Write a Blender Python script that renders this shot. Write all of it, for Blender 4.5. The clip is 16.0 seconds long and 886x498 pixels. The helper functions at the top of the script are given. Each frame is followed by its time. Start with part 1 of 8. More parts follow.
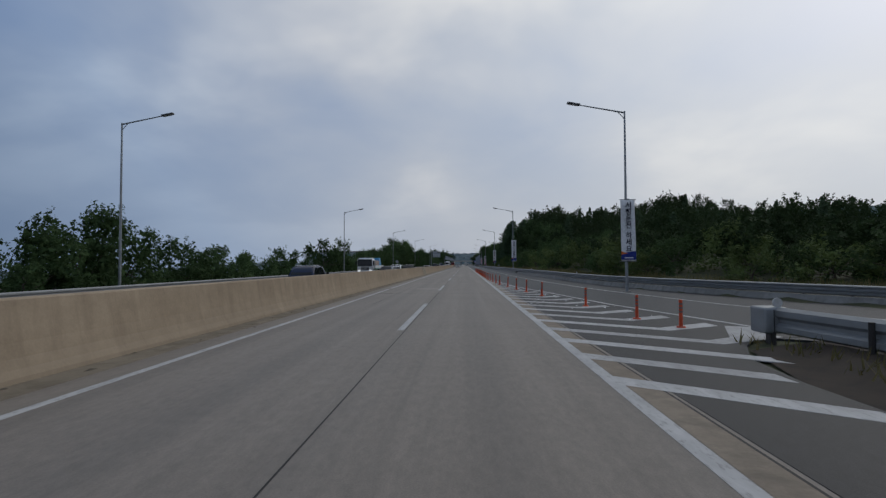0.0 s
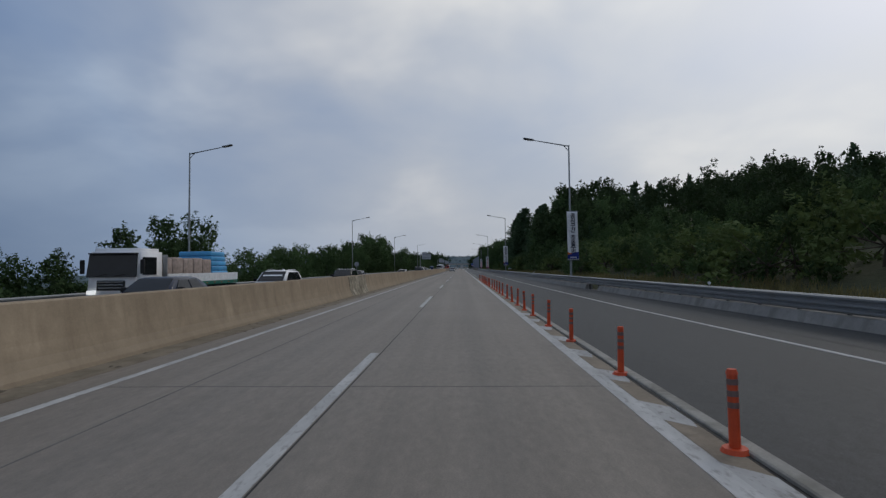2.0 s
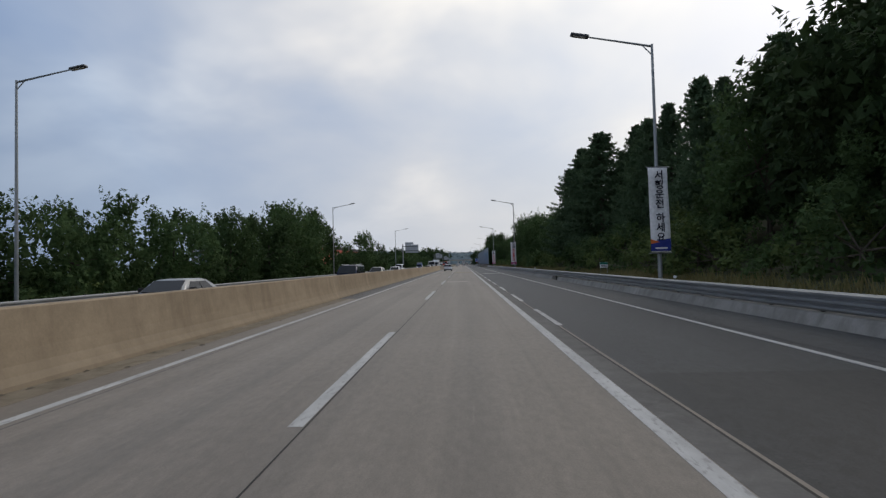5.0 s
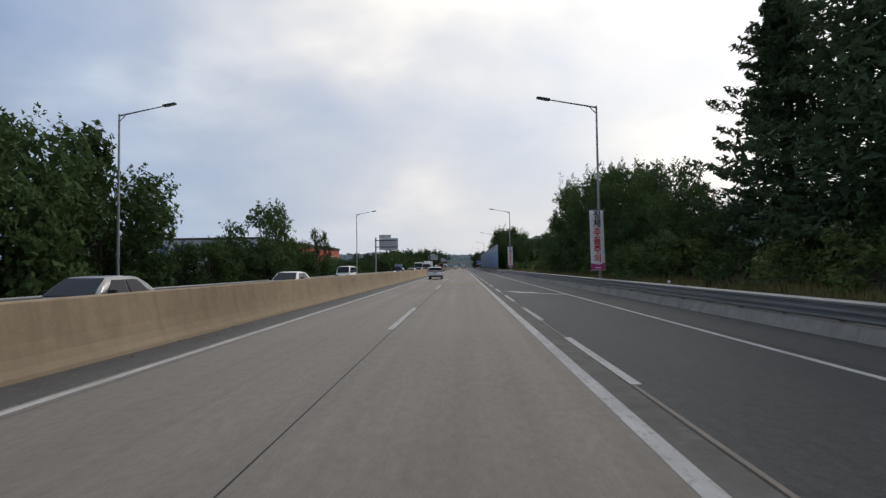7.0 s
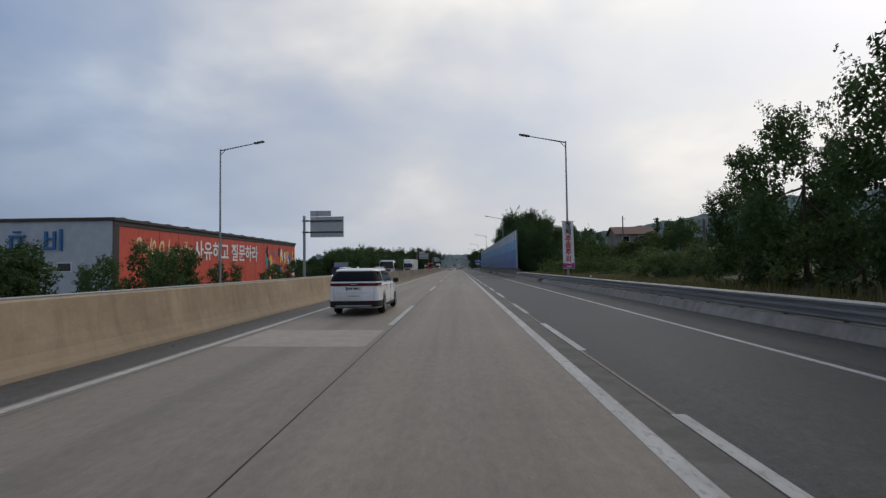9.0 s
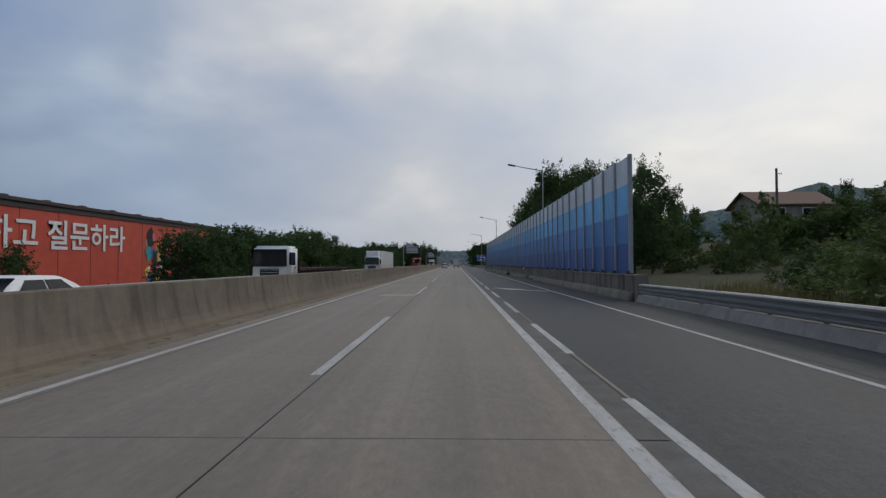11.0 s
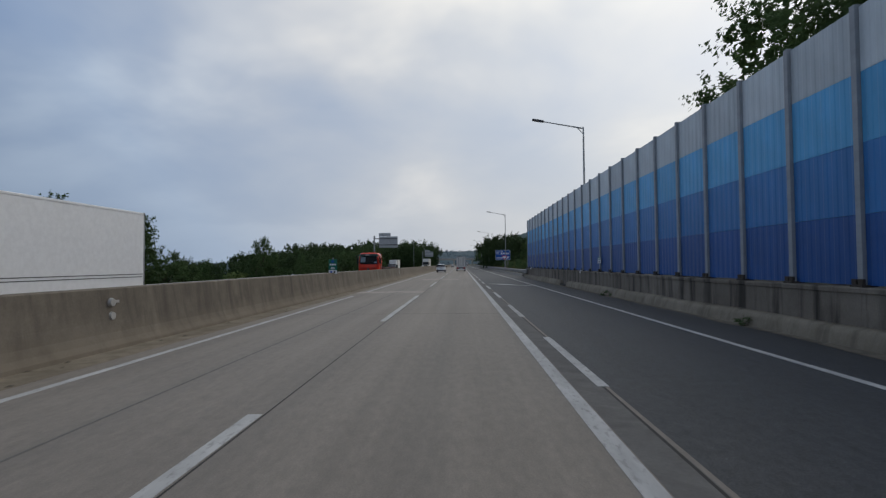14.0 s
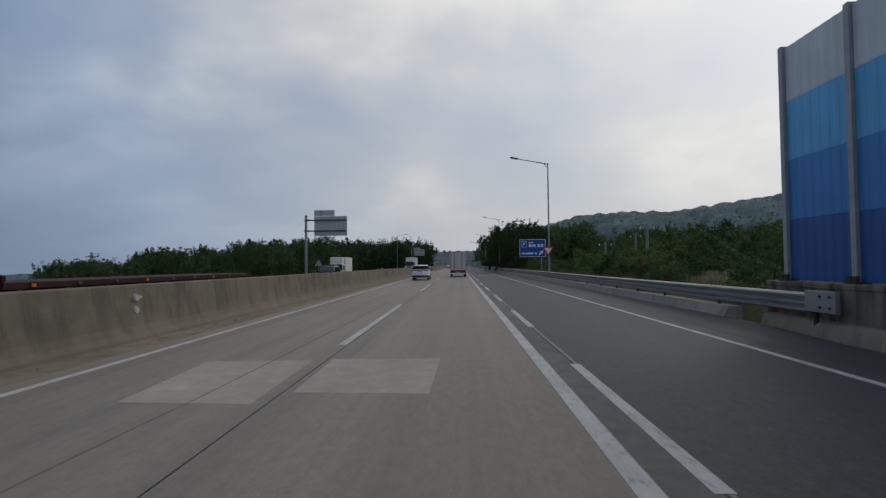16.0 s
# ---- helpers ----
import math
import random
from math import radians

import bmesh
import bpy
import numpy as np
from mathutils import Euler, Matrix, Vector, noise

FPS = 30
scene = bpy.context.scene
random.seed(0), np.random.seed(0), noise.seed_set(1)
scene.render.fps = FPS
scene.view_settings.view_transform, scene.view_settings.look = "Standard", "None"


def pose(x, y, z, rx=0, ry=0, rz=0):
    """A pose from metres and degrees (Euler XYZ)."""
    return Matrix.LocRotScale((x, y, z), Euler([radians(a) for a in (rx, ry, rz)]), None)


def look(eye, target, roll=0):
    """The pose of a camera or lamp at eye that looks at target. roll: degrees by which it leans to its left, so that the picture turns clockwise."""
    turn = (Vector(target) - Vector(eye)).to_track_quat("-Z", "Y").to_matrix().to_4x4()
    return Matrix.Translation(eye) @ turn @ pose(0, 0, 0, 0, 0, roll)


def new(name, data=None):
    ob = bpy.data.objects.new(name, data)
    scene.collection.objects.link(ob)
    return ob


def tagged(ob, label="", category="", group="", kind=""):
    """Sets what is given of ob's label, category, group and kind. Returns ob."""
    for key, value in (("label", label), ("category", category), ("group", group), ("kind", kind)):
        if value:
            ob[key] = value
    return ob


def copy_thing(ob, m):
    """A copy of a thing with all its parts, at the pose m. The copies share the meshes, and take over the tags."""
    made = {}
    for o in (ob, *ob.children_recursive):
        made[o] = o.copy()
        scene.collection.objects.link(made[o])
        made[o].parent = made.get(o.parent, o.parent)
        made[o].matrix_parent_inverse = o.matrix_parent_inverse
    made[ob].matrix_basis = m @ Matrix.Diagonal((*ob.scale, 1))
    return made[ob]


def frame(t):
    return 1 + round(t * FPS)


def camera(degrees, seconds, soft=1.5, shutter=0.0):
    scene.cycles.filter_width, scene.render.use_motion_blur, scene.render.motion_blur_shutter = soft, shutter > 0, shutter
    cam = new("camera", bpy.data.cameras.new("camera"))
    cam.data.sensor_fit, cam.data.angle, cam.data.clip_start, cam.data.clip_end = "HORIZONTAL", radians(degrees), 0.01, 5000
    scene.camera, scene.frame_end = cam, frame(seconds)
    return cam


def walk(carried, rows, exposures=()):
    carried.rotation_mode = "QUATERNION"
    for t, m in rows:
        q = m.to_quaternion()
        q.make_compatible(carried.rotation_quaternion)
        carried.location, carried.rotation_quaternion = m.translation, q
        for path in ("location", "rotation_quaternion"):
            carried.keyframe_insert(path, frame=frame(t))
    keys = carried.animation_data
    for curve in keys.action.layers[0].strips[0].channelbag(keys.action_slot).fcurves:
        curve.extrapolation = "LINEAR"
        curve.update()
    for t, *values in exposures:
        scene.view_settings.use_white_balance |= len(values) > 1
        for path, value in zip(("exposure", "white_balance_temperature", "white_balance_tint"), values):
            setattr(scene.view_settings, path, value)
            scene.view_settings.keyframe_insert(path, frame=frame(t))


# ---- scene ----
cam = camera(82.1, 16.0, soft=1.35)
PATH = [
    (0, (-0.101, -2.939, 1.81), (-0.187, -0.942, 1.869), -0.2),
    (0.5, (-0.155, 10.34, 1.814), (-0.242, 12.337, 1.877), -0.6),
    (1, (-0.132, 23.64, 1.821), (-0.216, 25.637, 1.884), -0.3),
    (1.5, (-0.065, 36.963, 1.795), (-0.143, 38.96, 1.86), -0.4),
    (2, (-0.046, 50.302, 1.785), (-0.116, 52.3, 1.857), -0.6),
    (2.5, (-0.008, 63.633, 1.778), (-0.074, 65.631, 1.85), -0.3),
    (3, (0.008, 76.934, 1.782), (-0.051, 78.931, 1.859), -0.2),
    (3.5, (0.031, 90.18, 1.785), (-0.025, 92.178, 1.854), -0.9),
    (6, (0.151, 156.102, 1.833), (0.067, 158.1, 1.891), -1.3),
    (6.5, (0.2, 169.349, 1.831), (0.119, 171.346, 1.896), -0.9),
    (7, (0.232, 182.544, 1.792), (0.156, 184.541, 1.861), -0.7),
    (7.5, (0.215, 195.673, 1.767), (0.142, 197.67, 1.836), -1.1),
    (8, (0.223, 208.765, 1.772), (0.157, 210.763, 1.841), -0.9),
    (8.5, (0.221, 221.828, 1.774), (0.158, 223.825, 1.844), -0.7),
    (9, (0.224, 234.864, 1.775), (0.166, 236.862, 1.845), -0.7),
    (9.5, (0.242, 247.862, 1.755), (0.192, 249.86, 1.827), -0.4),
    (9.7, (0.259, 253.048, 1.753), (0.215, 255.046, 1.829), -0.3),
    (12, (0.572, 312.543, 1.865), (0.515, 314.541, 1.908), -0.1),
    (12.5, (0.644, 325.486, 1.851), (0.579, 327.484, 1.897), -0.3),
    (13, (0.679, 338.438, 1.825), (0.61, 340.436, 1.882), -0.8),
    (13.5, (0.665, 351.385, 1.823), (0.594, 353.383, 1.882), -0.9),
    (14, (0.652, 364.327, 1.814), (0.581, 366.325, 1.873), -0.5),
    (14.5, (0.673, 377.251, 1.819), (0.607, 379.249, 1.875), -0.2),
    (15, (0.672, 390.196, 1.824), (0.61, 392.194, 1.878), -0.2),
    (15.5, (0.690, 403.167, 1.817), (0.631, 405.165, 1.875), -0.2),
    (16, (0.73, 416.156, 1.748), (0.667, 418.154, 1.81), -0.6),
]
EXPOSURES = [(0.0, -0.54, 6350, 10), (1.0, -0.62, 6350, 10), (2.5, -0.54, 6400, 10), (3.7, -0.38, 6500, 10), (6.0, 0.10, 7000, 11), (6.5, 0.12, 7000, 11), (7.5, -0.02, 7000, 11), (8.5, -0.18, 6850, 11), (9.0, -0.2, 6850, 11), (9.5, -0.34, 6800, 11), (9.7, -0.36, 6800, 11),
             (12.0, -0.36, 6700, 9), (12.5, -0.26, 6800, 9), (13.0, -0.05, 6700, 9), (13.5, -0.08, 6800, 9), (14.0, -0.24, 6700, 9), (14.5, -0.32, 6700, 9), (15.0, -0.38, 6720, 9), (15.5, -0.38, 6730, 9), (16.0, -0.41, 6750, 9)]
walk(cam, [(t, look(eye, target, roll)) for t, eye, target, roll in PATH], EXPOSURES)

# ---- world, sun, exposure ----
SUN_AZ, SUN_EL = radians(48), radians(38)      # right of the road's heading, above the horizon
world = bpy.data.worlds.new("overcast_sky")
scene.world = world
world.use_nodes = True
wn, wl = world.node_tree.nodes, world.node_tree.links
wn.clear()


def wnode(kind, **vals):
    n = wn.new(kind)
    for k, v in vals.items():
        n.inputs[k].default_value = v
    return n


def wmath(op, a, b=None):
    n = wn.new("ShaderNodeMath")
    n.operation = op
    for i, v in enumerate((a, b)):
        if v is None:
            continue
        if isinstance(v, (int, float)):
            n.inputs[i].default_value = v
        else:
            wl.new(v, n.inputs[i])
    return n.outputs[0]


def wramp(fac, stops):
    n = wn.new("ShaderNodeValToRGB")
    els = n.color_ramp.elements
    while len(els) < len(stops):
        els.new(0.5)
    for e, (p, c) in zip(els, stops):
        e.position, e.color = p, (*c, 1)
    wl.new(fac, n.inputs[0])
    return n.outputs[0]


def wmix(fac, a, b, blend="MIX"):
    n = wn.new("ShaderNodeMix")
    n.data_type, n.blend_type = "RGBA", blend
    for sock, v in ((n.inputs[0], fac), (n.inputs[6], a), (n.inputs[7], b)):
        if isinstance(v, (int, float)):
            sock.default_value = v
        elif isinstance(v, tuple):
            sock.default_value = (*v, 1)
        else:
            wl.new(v, sock)
    return n.outputs[2]


tc = wn.new("ShaderNodeTexCoord")
sep = wn.new("ShaderNodeSeparateXYZ")
wl.new(tc.outputs["Generated"], sep.inputs[0])
up = wmath("MAXIMUM", sep.outputs[2], 0.0)
deck = wmath("ADD", up, 0.34)
flat = wn.new("ShaderNodeCombineXYZ")
wl.new(wmath("DIVIDE", sep.outputs[0], deck), flat.inputs[0])
wl.new(wmath("DIVIDE", sep.outputs[1], deck), flat.inputs[1])
big = wnode("ShaderNodeTexNoise", Scale=0.7, Detail=2.0, Roughness=0.42, Distortion=0.25)
small = wnode("ShaderNodeTexNoise", Scale=1.9, Detail=4.0, Roughness=0.5, Distortion=0.2)
shift = wn.new("ShaderNodeMapping")
shift.inputs["Location"].default_value = (3.1, 1.7, 0.0)
wl.new(flat.outputs[0], shift.inputs[0])
wl.new(shift.outputs[0], big.inputs["Vector"])
wl.new(shift.outputs[0], small.inputs["Vector"])
cover = wmath("ADD", wmath("MULTIPLY", big.outputs[0], 0.6), wmath("MULTIPLY", small.outputs[0], 0.4))
sky = wn.new("ShaderNodeTexSky")
sky.sky_type, sky.sun_disc, sky.sun_elevation, sky.sun_rotation = "NISHITA", False, SUN_EL, SUN_AZ
sky.dust_density, sky.air_density = 3.0, 1.0
clear = wmix(1.0, sky.outputs[0], (0.062, 0.062, 0.066), "MULTIPLY")
veil = wmix(0.68, clear, (0.412, 0.515, 0.69))
cloud = wramp(cover, [(0.38, (0.53, 0.575, 0.645)), (0.51, (0.60, 0.625, 0.665)), (0.63, (0.80, 0.80, 0.80))])
fac = wramp(cover, [(0.38, (0.05,) * 3), (0.58, (0.95,) * 3)])
both = wmix(fac, veil, cloud)
# thicker haze low down, brighter deck round the hidden sun
low = wramp(up, [(0.0, (0.85,) * 3), (0.10, (0.6,) * 3), (0.34, (0.0,) * 3)])
both = wmix(low, both, (0.545, 0.57, 0.61))
sv = (math.sin(SUN_AZ) * math.cos(SUN_EL), math.cos(SUN_AZ) * math.cos(SUN_EL), math.sin(SUN_EL))
dot = wn.new("ShaderNodeVectorMath")
dot.operation = "DOT_PRODUCT"
wl.new(tc.outputs["Generated"], dot.inputs[0])
dot.inputs[1].default_value = sv
glow = wmath("POWER", wmath("MAXIMUM", dot.outputs["Value"], 0.0), 4.6)
glow = wmath("MULTIPLY", glow, wmath("ADD", wmath("MULTIPLY", cover, 1.1), 0.12))
both = wmix(glow, both, (0.53, 0.50, 0.445), "ADD")
# the deck is darkest and bluest at a right angle to the sun, and pale again opposite to it
around = wmath("MULTIPLY", wmath("ADD", dot.outputs["Value"], 1.0), 0.5)
side = wramp(around, [(0.1, (0.86, 0.90, 0.97)), (0.34, (0.80, 0.86, 0.96)), (0.5, (0.38, 0.49, 0.66)), (0.62, (0.58, 0.70, 0.88)), (0.78, (0.97, 0.98, 1.0)), (0.92, (1.04, 1.04, 1.03))])
both = wmix(1.0, both, side, "MULTIPLY")
back = wn.new("ShaderNodeBackground")
wl.new(both, back.inputs[0])
back.inputs[1].default_value = 1.2
wout = wn.new("ShaderNodeOutputWorld")
wl.new(back.outputs[0], wout.inputs[0])

sun_data = bpy.data.lights.new("sun", "SUN")
sun_data.energy, sun_data.angle, sun_data.color = 0.5, radians(16), (1.0, 0.93, 0.83)
sun = new("sun", sun_data)
sun.matrix_world = look((0, 0, 60), (-sv[0] * 10, -sv[1] * 10, 60 - sv[2] * 10))

# ---- materials ----


class Mat:
    """A node material: base colours mixed by noise at two scales, with bump."""

    def __init__(self, name, rough=0.8, metal=0.0):
        self.m = bpy.data.materials.new(name)
        self.m.use_nodes = True
        self.n, self.l = self.m.node_tree.nodes, self.m.node_tree.links
        self.b = self.n["Principled BSDF"]
        self.b.inputs["Roughness"].default_value = rough
        self.b.inputs["Metallic"].default_value = metal
        self.b.inputs["Specular IOR Level"].default_value = 0.3
        self.co = self.n.new("ShaderNodeTexCoord").outputs["Object"]

    def coords(self, scale):
        mp = self.n.new("ShaderNodeMapping")
        mp.inputs["Scale"].default_value = scale
        self.l.new(self.co, mp.inputs[0])
        return mp.outputs[0]

    def noise(self, scale, stretch=(1, 1, 1), detail=5.0, rough=0.6, distort=0.0):
        t = self.n.new("ShaderNodeTexNoise")
        t.inputs["Scale"].default_value, t.inputs["Detail"].default_value = scale, detail
        t.inputs["Roughness"].default_value, t.inputs["Distortion"].default_value = rough, distort
        self.l.new(self.coords(stretch), t.inputs["Vector"])
        return t.outputs[0]

    def ramp(self, fac, stops):
        t = self.n.new("ShaderNodeValToRGB")
        els = t.color_ramp.elements
        while len(els) < len(stops):
            els.new(0.5)
        for e, (p, c) in zip(els, stops):
            c = (c, c, c) if isinstance(c, (int, float)) else c
            e.position, e.color = p, (*c, 1)
        self.l.new(fac, t.inputs[0])
        return t.outputs[0]

    def mix(self, fac, a, b, blend="MIX"):
        t = self.n.new("ShaderNodeMix")
        t.data_type, t.blend_type = "RGBA", blend
        for sock, v in ((t.inputs[0], fac), (t.inputs[6], a), (t.inputs[7], b)):
            if isinstance(v, (int, float)):
                sock.default_value = v
            elif isinstance(v, tuple):
                sock.default_value = (*v, 1)
            else:
                self.l.new(v, sock)
        return t.outputs[2]

    def math(self, op, a, b):
        t = self.n.new("ShaderNodeMath")
        t.operation = op
        for i, v in enumerate((a, b)):
            if isinstance(v, (int, float)):
                t.inputs[i].default_value = v
            else:
                self.l.new(v, t.inputs[i])
        return t.outputs[0]

    def xyz(self):
        s = self.n.new("ShaderNodeSeparateXYZ")
        self.l.new(self.co, s.inputs[0])
        return s.outputs

    def rand(self):
        return self.n.new("ShaderNodeObjectInfo").outputs["Random"]

    def island(self):
        return self.n.new("ShaderNodeNewGeometry").outputs["Random Per Island"]

    def color(self, sock):
        if isinstance(sock, tuple):
            self.b.inputs["Base Color"].default_value = (*sock, 1)
        else:
            self.l.new(sock, self.b.inputs["Base Color"])
        return self

    def bump(self, fac, strength=0.3, dist=0.01):
        t = self.n.new("ShaderNodeBump")
        t.inputs["Strength"].default_value, t.inputs["Distance"].default_value = strength, dist
        self.l.new(fac, t.inputs["Height"])
        self.l.new(t.outputs[0], self.b.inputs["Normal"])
        return self


def simple(name, col, rough=0.6, metal=0.0, var=0.12, scale=6.0, dirt=0.0):
    """Plain paint or plastic, with slight mottling and dirt."""
    m = Mat(name, rough, metal)
    dark = tuple(c * (1 - var) for c in col)
    lite = tuple(min(1, c * (1 + var)) for c in col)
    c = m.ramp(m.noise(scale), [(0.35, dark), (0.65, lite)])
    if dirt:
        c = m.mix(m.ramp(m.noise(scale * 0.5, (1, 1, 0.3)), [(0.45, 0.0), (0.75, dirt)]), c, (0.09, 0.08, 0.07))
    m.color(c)
    return m.m


def road_concrete():
    m = Mat("road_concrete", 0.62)
    x, y, z = m.xyz()
    grain = m.noise(55, detail=3)
    blot = m.noise(0.35, (1, 0.25, 1), detail=4)
    streak = m.noise(1.6, (1, 0.02, 1), detail=4)
    c = m.ramp(blot, [(0.3, (0.196, 0.175, 0.152)), (0.7, (0.286, 0.257, 0.224))])
    c = m.mix(0.55, c, m.ramp(streak, [(0.3, (0.161, 0.145, 0.128)), (0.7, (0.302, 0.272, 0.239))]))
    c = m.mix(0.22, c, m.ramp(grain, [(0.3, (0.11, 0.104, 0.098)), (0.7, (0.34, 0.325, 0.31))]))
    # darker polished wheel paths down each lane
    wob = m.math("ADD", x, m.math("MULTIPLY", m.noise(0.05, detail=2), 0.5))
    wav = m.math("SINE", m.math("MULTIPLY", wob, 3.35), 0.0)
    c = m.mix(m.ramp(wav, [(0.1, 0.0), (1.0, 0.22)]), c, (0.13, 0.127, 0.122))
    cross = m.ramp(m.noise(0.22, (0.25, 1.6, 1), detail=3), [(0.35, 0.96), (0.65, 1.03)])
    c = m.mix(1.0, c, cross, "MULTIPLY")
    spots = m.ramp(m.noise(1.3, (1, 0.5, 1), detail=6), [(0.70, 0.0), (0.76, 0.6)])
    c = m.mix(spots, c, (0.10, 0.095, 0.09))
    fine = m.ramp(m.noise(9, (1, 0.4, 1), detail=8, rough=0.8), [(0.35, 0.84), (0.65, 1.13)])
    c = m.mix(1.0, c, fine, "MULTIPLY")
    # long faint tyre marks and thin drip lines
    tyre = m.ramp(m.noise(2.6, (1, 0.012, 1), detail=3, rough=0.5), [(0.60, 0.0), (0.72, 0.22)])
    c = m.mix(tyre, c, (0.11, 0.106, 0.10))
    pits = m.ramp(m.noise(5.5, (1, 0.7, 1), detail=2), [(0.76, 0.0), (0.79, 0.6)])
    c = m.mix(pits, c, (0.07, 0.066, 0.06))
    scars = m.ramp(m.noise(3.2, (1.0, 0.05, 1), detail=7, rough=0.7, distort=0.6), [(0.64, 0.0), (0.70, 0.3)])
    c = m.mix(scars, c, (0.34, 0.325, 0.30))
    c = m.mix(1.0, c, (0.85, 0.818, 0.777), "MULTIPLY")
    m.color(c).bump(grain, 0.25, 0.004)
    return m.m


def asphalt(name="asphalt", base=0.05, cool=1.0):
    m = Mat(name, 0.62)
    base *= 0.75
    grain = m.noise(70, detail=2)
    big = m.noise(0.5, (1, 0.2, 1), detail=5)
    c = m.ramp(big, [(0.3, (base * 0.82, base * 0.84, base * 0.9)), (0.7, (base * 1.25, base * 1.25, base * 1.28))])
    c = m.mix(0.45, c, m.ramp(grain, [(0.38, (base * 0.4,) * 3), (0.62, (base * 2.0, base * 2.0, base * 2.0))]))
    c = m.mix(m.ramp(m.noise(0.9, (1, 0.06, 1)), [(0.5, 0.0), (0.8, 0.25)]), c, (base * 2.4, base * 2.35, base * 2.3))
    coarse = m.ramp(m.noise(8, (1, 0.5, 1), detail=6, rough=0.85), [(0.34, 0.62), (0.66, 1.42)])
    c = m.mix(1.0, c, coarse, "MULTIPLY")
    pale = m.ramp(m.noise(24, (1, 0.8, 1), detail=2), [(0.66, 0.0), (0.74, 0.5)])
    c = m.mix(pale, c, (base * 2.6 + 0.03, base * 2.6 + 0.03, base * 2.6 + 0.03))
    c = m.mix(1.0, c, (2 - cool, 1.0, cool), "MULTIPLY")
    m.color(c).bump(grain, 0.6, 0.008)
    return m.m


def paint(name, base=0.47, wear=0.6, tint=(1, 1, 0.985)):
    m = Mat(name, 0.7)
    c = m.ramp(m.noise(3.0, (1, 0.3, 1), detail=6), [(0.35, tuple(base * 0.72 * t for t in tint)), (0.65, tuple(base * t for t in tint))])
    worn = m.ramp(m.noise(14, (1, 0.35, 1), detail=6), [(0.53, 0.0), (0.66, wear)])
    c = m.mix(worn, c, (0.2, 0.195, 0.185))
    m.color(c)
    return m.m


def barrier_concrete(name, lo, hi, stain, amount, dust=None):
    m = Mat(name, 0.9)
    c = m.ramp(m.noise(0.45, (1, 0.5, 1), detail=5), [(0.3, lo), (0.7, hi)])
    c = m.mix(0.16, c, m.ramp(m.noise(22, detail=4), [(0.3, tuple(v * 0.6 for v in lo)), (0.7, tuple(v * 1.2 for v in hi))]))
    c = m.mix(1.0, c, m.ramp(m.noise(2.4, detail=8, rough=0.7), [(0.3, 0.86), (0.7, 1.1)]), "MULTIPLY")
    drip = m.ramp(m.noise(1.9, (1, 1, 0.10), detail=6, distort=0.5), [(0.46, 0.0), (0.66, amount)])
    c = m.mix(drip, c, stain)
    pale = m.ramp(m.noise(0.8, (1, 1, 0.12), detail=4), [(0.62, 0.0), (0.74, 0.35)])
    c = m.mix(pale, c, tuple(min(1, v * 1.7) for v in hi))
    if dust:
        foot = m.math("ADD", m.xyz()[2], m.math("MULTIPLY", m.noise(0.7, (1, 1, 1), detail=5), 0.45))
        c = m.mix(m.ramp(foot, [(0.15, 0.7), (0.80, 0.0)]), c, dust)
    m.color(c).bump(m.noise(40), 0.25, 0.006)
    return m.m


def soil():
    m = Mat("verge_soil_and_grass", 0.95)
    c = m.ramp(m.noise(0.12, detail=6), [(0.35, (0.027, 0.038, 0.0145)), (0.6, (0.047, 0.053, 0.024)), (0.78, (0.10, 0.08, 0.048))])
    c = m.mix(0.4, c, m.ramp(m.noise(5, detail=5), [(0.3, (0.024, 0.029, 0.012)), (0.7, (0.088, 0.083, 0.043))]))
    m.color(c).bump(m.noise(3), 0.8, 0.1)
    return m.m


def leaves(name, a, b, c3, trans=0.22):
    m = Mat(name, 0.8)
    m.b.inputs["Specular IOR Level"].default_value = 0.12
    mid = [tuple((u + v) / 2 for u, v in zip(p, b)) for p in (a, c3)]
    c = m.ramp(m.island(), [(0.0, mid[0]), (0.55, b), (1.0, mid[1])])
    c = m.mix(0.45, c, m.ramp(m.noise(0.35, detail=3), [(0.3, a), (0.7, c3)]))
    tone = m.ramp(m.rand(), [(0.0, 0.72), (1.0, 1.2)])
    c = m.mix(1.0, c, tone, "MULTIPLY")
    m.color(c)
    t = m.n.new("ShaderNodeBsdfTranslucent")
    m.l.new(c, t.inputs[0])
    s = m.n.new("ShaderNodeMixShader")
    s.inputs[0].default_value = trans
    m.l.new(m.b.outputs[0], s.inputs[1])
    m.l.new(t.outputs[0], s.inputs[2])
    m.l.new(s.outputs[0], m.n["Material Output"].inputs[0])
    return m.m


def bark():
    m = Mat("bark", 0.9)
    c = m.ramp(m.noise(7, (1, 1, 0.2), detail=5), [(0.3, (0.035, 0.028, 0.02)), (0.7, (0.12, 0.10, 0.08))])
    m.color(c).bump(m.noise(12, (1, 1, 0.2)), 0.6, 0.02)
    return m.m


def steel(name, col, rough=0.45, metal=0.7):
    m = Mat(name, rough, metal)
    c = m.ramp(m.noise(3, (1, 0.3, 1), detail=6), [(0.3, tuple(v * 0.75 for v in col)), (0.7, col)])
    c = m.mix(m.ramp(m.noise(1.2, detail=6), [(0.6, 0.0), (0.8, 0.35)]), c, (0.16, 0.12, 0.09))
    m.color(c)
    return m.m


